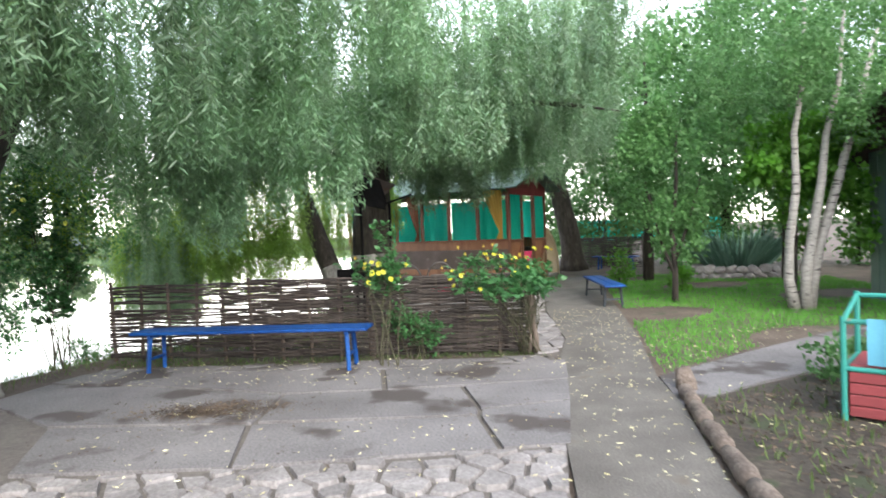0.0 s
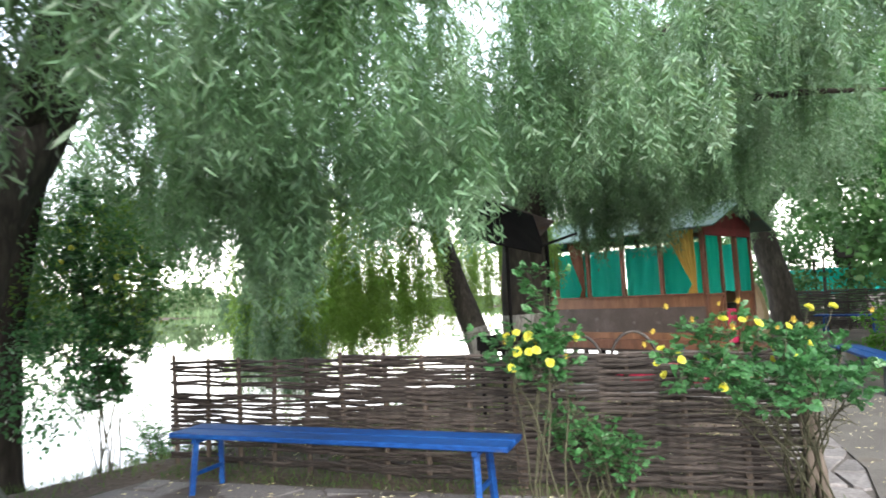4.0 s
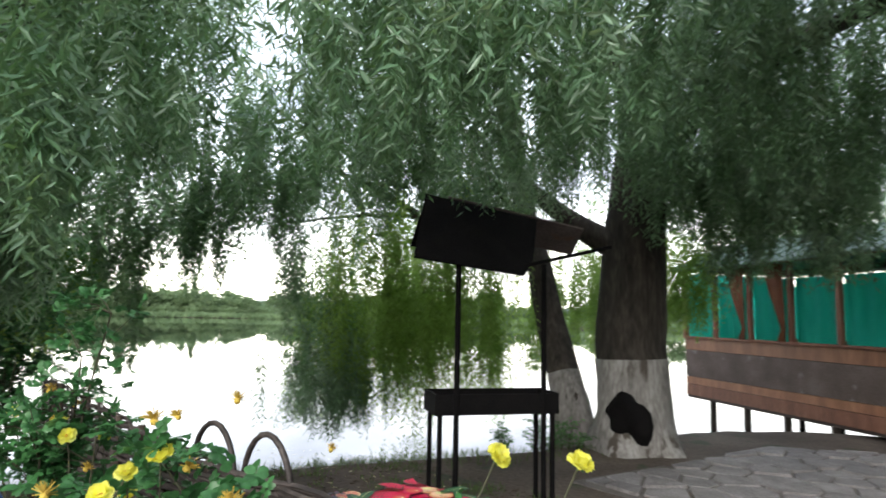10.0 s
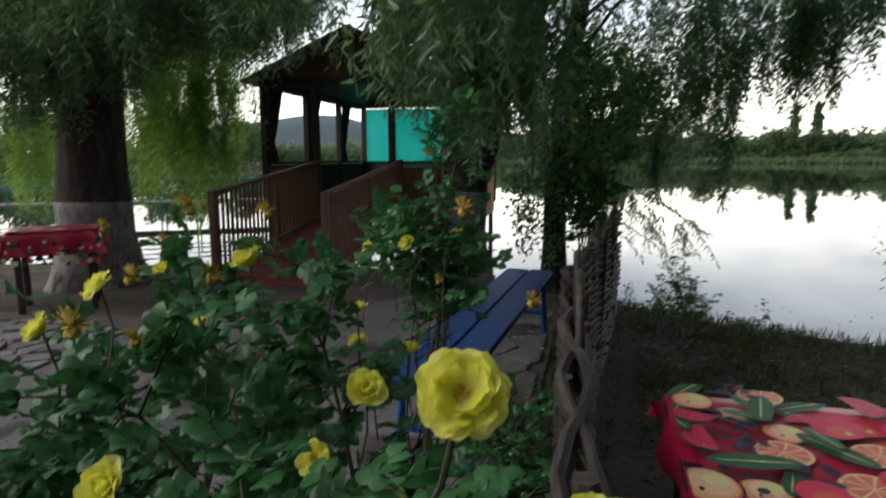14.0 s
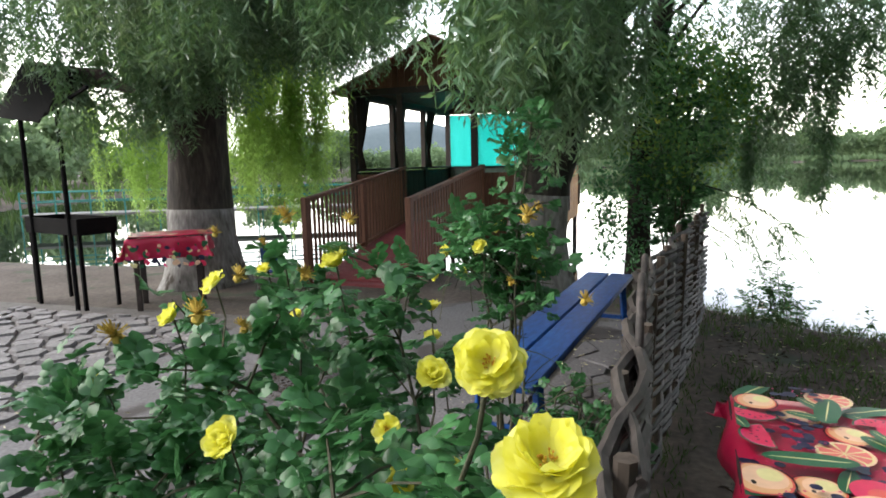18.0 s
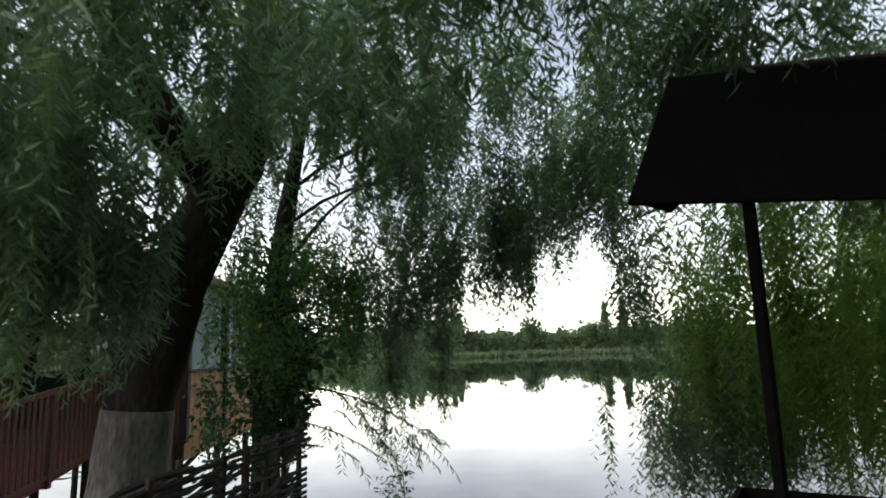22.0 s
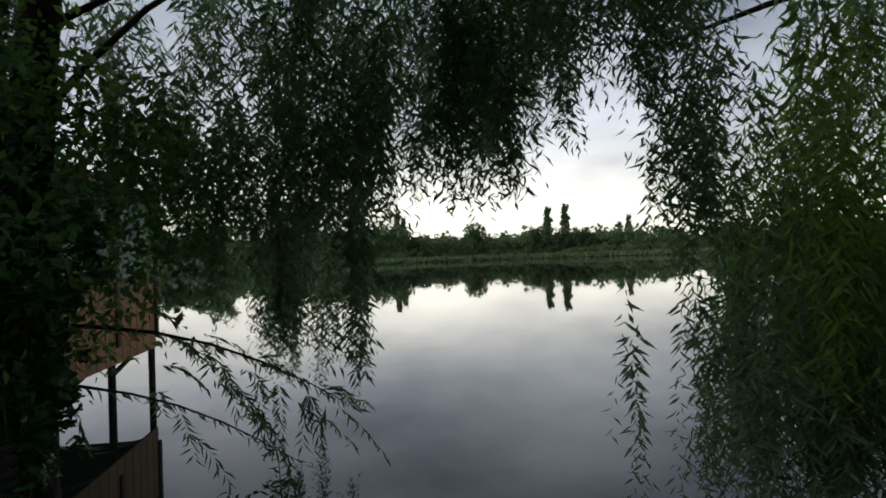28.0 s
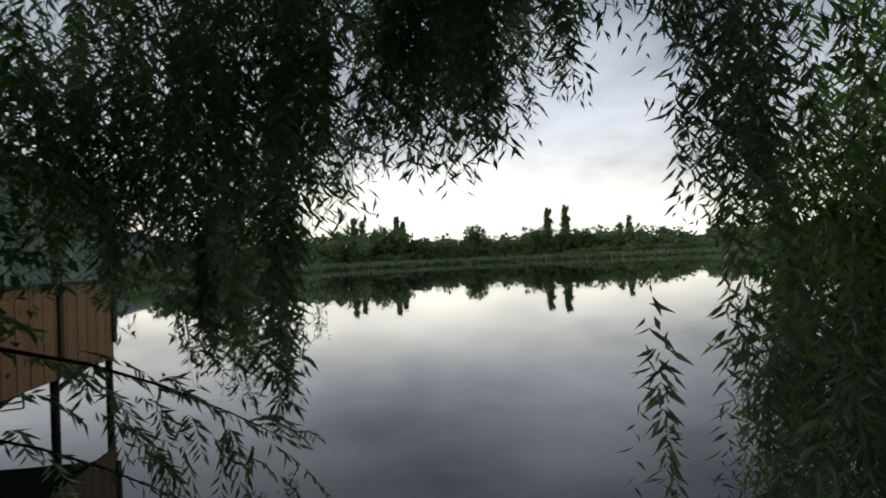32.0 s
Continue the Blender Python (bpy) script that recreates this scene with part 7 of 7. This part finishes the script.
# leafy weeds on the edge of the bank
for _k, (_x, _y, _h, _m) in enumerate(((-4.95, 8.25, 0.95, 8), (-4.62, 8.12, 0.42, 6), (-5.2, 8.7, 0.45, 6), (-4.5, 8.6, 0.34, 5), (-4.8, 7.95, 0.5, 5), (-2.12, 11.86, 0.42, 7), (-2.42, 11.6, 0.34, 6), (-1.95, 12.2, 0.36, 6))):
    wd = thing("weed", "leafy dark green weed on the lake bank", "weed", pose(_x, _y, float(ground_height(np.array([[_x, _y]]))[0]) - 0.02), "weeds on the bank")
    _wr = random.Random(300 + _k)
    for _i in range(_m):
        _b = Vector((_wr.uniform(-0.10, 0.10), _wr.uniform(-0.10, 0.10), 0))
        _t = _b + Vector((_wr.uniform(-0.2, 0.2), _wr.uniform(-0.2, 0.2), _h * (1.0 if _i == 0 else _wr.uniform(0.45, 0.9))))
        _c = arc(_b, _t, 0.04)
        bm = bmesh.new()
        tube(bm, _c, [0.006, 0.006, 0.005, 0.004, 0.004, 0.003, 0.002], 5)
        part("stem", bm, "stem", wd)
        _sub = [(_c, int(50 * _h))]
        for _q in range(int(11 * _h) + 2):
            _o = Vector(_c[min(6, 1 + _q % 6)])
            _sub.append((arc(_o, _o + Vector((_wr.uniform(-0.14, 0.14), _wr.uniform(-0.14, 0.14), _wr.uniform(0.02, 0.14))), 0.03), 9))
        _f = sprig(_sub, 310 + 10 * _k + _i, (0.055, 0.016), "tree_leaf")
        _f.name, _f.parent = "leaves", wd
        tagged(_f, kind="stuff")

# green reeds and scrub along the far water line
_rng = np.random.default_rng(91)
_A = np.array(FAR_SHORE[3:11], float)
_L = np.hypot(*(_A[1:] - _A[:-1]).T)
_k = _rng.choice(len(_L), 9000, p=_L / _L.sum())
_f = _rng.uniform(0, 1, (9000, 1))
_Q = _A[_k] * (1 - _f) + _A[_k + 1] * _f
_Q = _Q + _rng.uniform(0, 5.0, (9000, 1)) * unit(_Q - np.array([-60.0, 30.0]))
_P = np.concatenate([_Q, np.full((9000, 1), WATER_Z - 0.1)], 1)
_D = np.stack([_rng.normal(0, 0.25, 9000), _rng.normal(0, 0.25, 9000), np.ones(9000)], 1)
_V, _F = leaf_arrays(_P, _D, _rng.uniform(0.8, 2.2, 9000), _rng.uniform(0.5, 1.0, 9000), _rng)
tagged(mesh_np("reeds", _V, _F, "hazed_far_leaf"), "green reeds along the far water line", "reeds", kind="stuff")

# dark twigs and rotting leaves swept together on the patio
M["dead_leaf"] = material("dead_leaf", [(0.03, 0.022, 0.015), (0.085, 0.062, 0.045), (0.20, 0.15, 0.105)], 2.0, 0.9, bump=0, fine=8, vary=0.5)
_n = 2600
_P = np.stack([_rng.normal(-1.95, 0.30, _n), _rng.normal(4.95, 0.12, _n), _rng.uniform(0.043, 0.062, _n)], 1)
_P[2200:] = np.stack([_rng.uniform(-3.2, 0.9, 400), _rng.uniform(3.6, 6.4, 400), np.full(400, 0.045)], 1)
_D = np.stack([_rng.normal(size=_n), _rng.normal(size=_n), _rng.normal(0, 0.12, _n)], 1)
_V, _F = leaf_arrays(_P, _D, _rng.uniform(0.012, 0.05, _n), _rng.uniform(0.003, 0.010, _n), _rng)
tagged(mesh_np("leaf_litter", _V, _F, "dead_leaf"), "dark rotting leaves and twigs on the patio", "fallen leaves", kind="stuff")

# dark leaves and dry twigs on the bank, in the bed and at the fence's foot
_Q = np.concatenate([field([-5.2, 1.2, 1.2, -4.6], [7.7, 7.1, 10.5, 10.4], 6500, 61), field([1.95, 6.0, 6.0, 1.8], [4.7, 6.3, 2.4, 2.2], 9000, 62), field([-4.6, 1.0, 1.0, -4.6], [6.9, 6.7, 7.0, 7.3], 900, 63)])
_n = len(_Q)
_P = on_ground(_Q)
_P[:, 2] = np.maximum(_P[:, 2], np.where(_P[:, 0] > 1.6, 0.02, -9)) + _rng.uniform(0.006, 0.016, _n)
_D = np.stack([_rng.normal(size=_n), _rng.normal(size=_n), _rng.normal(0, 0.2, _n)], 1)
_V, _F = leaf_arrays(_P, _D, _rng.uniform(0.02, 0.07, _n), _rng.uniform(0.004, 0.016, _n), _rng)
tagged(mesh_np("leaf_litter", _V, _F, "dead_leaf"), "dark dead leaves and twigs on the trodden bank", "fallen leaves", kind="stuff")
_S = np.concatenate([field([-4.9, 1.1, 1.1, -4.6], [8.6, 7.4, 10.4, 10.3], 260, 64), field([-5.3, -1.2, -1.6, -4.7], [7.6, 7.4, 8.3, 9.3], 260, 66)])
_G = np.concatenate([_S[_i] + _rng.normal(0, 0.06, (16, 2)) for _i in range(len(_S))])
blades(on_ground(_G), 65, 0.07, 0.008, "dull_grass", "bank_tufts", "small tufts of grass on the trodden bank")

# ---- things round the lawn ----
# rounded logs edging the walkway
pts = [(1.95, 5.02), (1.85, 4.55), (1.74, 4.1), (1.65, 3.6), (1.56, 3.1), (1.48, 2.55), (1.42, 1.95)]
lr = random.Random(12)
for k, (a, b) in enumerate(zip(pts, pts[1:])):
    a3, b3 = Vector((*a, 0.06)), Vector((*b, 0.06))
    l = thing("edging_log", "short weathered log edging the walkway", "log", pose(*((a3 + b3) / 2)), "edging logs")
    bm = bmesh.new()
    d = (b3 - a3) * 0.5 * 0.97
    n = 7
    tube(bm, [d * (2 * i / (n - 1) - 1) + Vector((lr.uniform(-0.01, 0.01), 0, lr.uniform(-0.006, 0.006))) for i in range(n)], [0.058 * (0.7 if i in (0, n - 1) else 1) * lr.uniform(0.9, 1.15) for i in range(n)], 12)
    part("log", bm, "log", l, "", True)
bm = bmesh.new()
tube(bm, [(0, 0, -0.05), (0.0, 0.03, 0.08), (-0.02, 0.05, 0.2)], [0.09, 0.085, 0.06], 12)
st = thing("stump", "short leaning stump at the head of the edging logs", "stump", pose(2.02, 5.12, 0.0))
part("stump", bm, "log", st, "", True)

# green-framed garden swing with red boards and a pale blue cloth
sw = thing("garden_seat", "green-framed garden seat with dark red boards and a pale blue cloth", "garden seat", pose(2.74, 4.19, 0.0, 0, 0, -42))
for x in (0.0, 1.3):
    for y, top in ((0.0, 0.74), (0.6, 0.86)):
        bm = bmesh.new()
        tube(bm, [(x, y, 0.0), (x, y, top)], 0.02, 8)
        part("post", bm, "cyan_metal", sw)
for y, zs in ((0.0, (0.38, 0.71)), (0.6, (0.38, 0.62, 0.83))):
    for z in zs:
        bm = bmesh.new()
        tube(bm, [(0, y, z), (1.3, y, z)], 0.018, 8)
        part("rail", bm, "cyan_metal", sw)
for x in (0.0, 1.3):
    for z0, z1 in ((0.38, 0.38), (0.71, 0.83)):
        bm = bmesh.new()
        tube(bm, [(x, 0, z0), (x, 0.6, z1)], 0.018, 8)
        part("rail", bm, "cyan_metal", sw)
for k in range(4):
    part("board", boxes(((0.03, -0.012, 0.055 + k * 0.078), (1.27, 0.012, 0.126 + k * 0.078)), bevel=0.006), "red_wood", sw)
    part("board", boxes(((-0.012, 0.03, 0.055 + k * 0.078), (0.012, 0.57, 0.126 + k * 0.078)), bevel=0.006), "red_wood", sw)
part("seat", boxes(((0.03, 0.02, 0.385), (1.27, 0.58, 0.41)), bevel=0.006), "red_wood", sw)
part("cloth", cloth((0.14, -0.028), (1.0, -0.028), 0.42, 0.735, 3, 0.012, 2, 20, 6), "sky_cloth", sw, "pale blue cloth over the rail", True)
part("cloth", cloth((0.35, 0.57), (1.2, 0.57), 0.5, 0.85, 3, 0.012, 5, 20, 6), "sky_cloth", sw, "pale blue cloth over the back rail", True)

# dark cabin at the edge of the lawn
hut = thing("cabin", "dark green board cabin with a low brown roof", "cabin", pose(6.6, 7.2, 0.0, 0, 0, -12))
boards_y(0.0, 3.2, 0.0, 0.0, 2.5, 0.16, 0.03, "green_tin", hut)
boards_x(0.03, 2.6, 0.0, 0.0, 2.5, 0.16, 0.03, "green_tin", hut)
boards_x(0.03, 2.6, 3.2, 0.0, 2.5, 0.16, 0.03, "dark_wood", hut)
gable_roof(hut, 0.0, 2.6, 0.0, 3.2, 2.5, 3.2, 0.45, 0.05, "dark_wood", "dark brown board roof", 8)
for y in (0.9, 2.0):
    part("window", boxes(((-0.03, y, 1.1), (-0.012, y + 0.6, 1.9)), bevel=0.003), "blue_dark", hut, "dark window pane")

# planter of agave-like leaves in a ring of stones
pl = thing("stone_planter", "ring of rough stones round a bed of grey-green sword leaves", "planter", pose(7.6, 15.7, 0.0))
pm = []
for v in range(4):
    bm = bmesh.new()
    bmesh.ops.create_icosphere(bm, subdivisions=2, radius=0.16)
    for w in bm.verts:
        w.co = w.co * (1 + 0.35 * noise.noise(w.co * 6 + Vector((v * 3, 0, 0))))
        w.co.z *= 0.62
    me = bpy.data.meshes.new("stone")
    bm.to_mesh(me)
    bm.free()
    me.materials.append(M["stone"])
    pm.append(me)
for k in range(26):
    a = 2 * math.pi * k / 26
    for row in range(2):
        linked("stone", lr.choice(pm), pose(1.15 * math.cos(a + row * 0.12), 0.8 * math.sin(a + row * 0.12), 0.08 + 0.16 * row, lr.uniform(-30, 30), lr.uniform(-30, 30), lr.uniform(0, 360)), pl)
ar = np.random.default_rng(77)
n = 420
A = ar.uniform(0, 2 * np.pi, n)
P = np.stack([0.8 * np.sqrt(ar.random(n)) * np.cos(A), 0.5 * np.sqrt(ar.random(n)) * np.sin(A), np.full(n, 0.25)], 1)
D = np.stack([0.7 * np.cos(A), 0.7 * np.sin(A), ar.uniform(0.6, 1.6, n)], 1)
V, F = leaf_arrays(P, D, ar.uniform(0.6, 1.25, n), ar.uniform(0.04, 0.07, n), ar)
tagged(mesh_np("sword_leaves", V, F, "agave", pl), kind="stuff")

# low shrubs on the lawn
for k, (x, y, r, h) in enumerate(((3.9, 13.6, 0.35, 0.8), (4.9, 12.6, 0.3, 0.5), (3.55, 5.2, 0.45, 0.35), (4.6, 4.3, 0.6, 0.5), (5.3, 5.2, 0.5, 0.6))):
    leafy_tree("low bright green shrub on the lawn" if k < 2 else "low weedy shrub in the bare bed", x, y, [([(0, 0, 0), (0.03, 0.0, h * 0.6)], [0.015, 0.008])], [(0, 0, h * 0.6, r, r, h * 0.5, 700)], 90 + k, leaf=(0.07, 0.045), mat="bright_leaf" if k < 2 else "tree_leaf", name="shrub")

# cream arched tent and sea-green screen beyond the first pavilion
tent = thing("tent", "small cream arched tent beyond the pavilion", "tent", pose(2.95, 18.9, 0.0, 0, 0, -8))
bm = bmesh.new()
rows = []
for i in range(13):
    a = math.pi * i / 12
    rows.append([bm.verts.new((-0.62 * math.cos(a), y, 1.6 * math.sin(a) ** 0.7)) for y in (0, 0.6, 1.2)])
for r, q in zip(rows, rows[1:]):
    for j in range(2):
        bm.faces.new((r[j], r[j + 1], q[j + 1], q[j]))
bm.faces.new([r[2] for r in rows])
M["cream"] = material("cream", [(0.50, 0.38, 0.24), (0.66, 0.54, 0.38)], 3, 0.8, bump=0.2, fine=80, translucent=0.3)
part("cover", bm, "cream", tent, "", True)
scr = thing("netting_screen", "sea-green netting screen on posts beyond the far fence", "screen", pose(5.2, 25.0, 0, 0, 0, -20))
for k in range(6):
    bm = bmesh.new()
    tube(bm, [(k * 1.2, 0, 0), (k * 1.2, 0, 2.0)], 0.04, 8)
    part("post", bm, "dark_wood", scr)
    if k < 5:
        part("netting", cloth((k * 1.2 + 0.04, 0), (k * 1.2 + 1.16, 0), 0.9, 1.7, 2, 0.03, k, 20, 4), "teal_net", scr, "", True)
gaz = thing("gazebo", "open dark timber gazebo beyond the far fence", "gazebo", pose(7.0, 23.6, 0, 0, 0, -15))
for x in (0, 1.6):
    for y in (0, 1.6):
        part("post", boxes(((x - 0.05, y - 0.05, 0), (x + 0.05, y + 0.05, 2.2)), bevel=0.006), "dark_wood", gaz)
for z in (0.9, 1.3, 2.15):
    part("rail", boxes(((0.05, -0.03, z), (1.55, 0.03, z + 0.06)), bevel=0.004), "dark_wood", gaz)
    part("rail", boxes(((-0.03, 0.05, z), (0.03, 1.55, z + 0.06)), bevel=0.004), "dark_wood", gaz)
gable_roof(gaz, 0, 1.6, 0, 1.6, 2.2, 2.8, 0.3, 0.03, "dark_wood", "", 6)

# painted footbridge across the water to the south
fb = thing("footbridge", "low turquoise-railed footbridge on piles in the lake", "footbridge", pose(-12.0, -11.5, 0.0, 0, 0, 118))
part("deck", boxes(((0, -0.5, 0.0), (14, 0.5, 0.08)), bevel=0.01), "grey_tin", fb)
for k in range(15):
    for y in (-0.48, 0.48):
        bm = bmesh.new()
        tube(bm, [(k, y, -1.3), (k, y, 0.75)], 0.025, 6)
        part("post", bm, "cyan_metal", fb)
for y in (-0.48, 0.48):
    for z in (0.45, 0.75):
        bm = bmesh.new()
        tube(bm, [(0, y, z), (14, y, z)], 0.02, 6)
        part("rail", bm, "cyan_metal", fb)
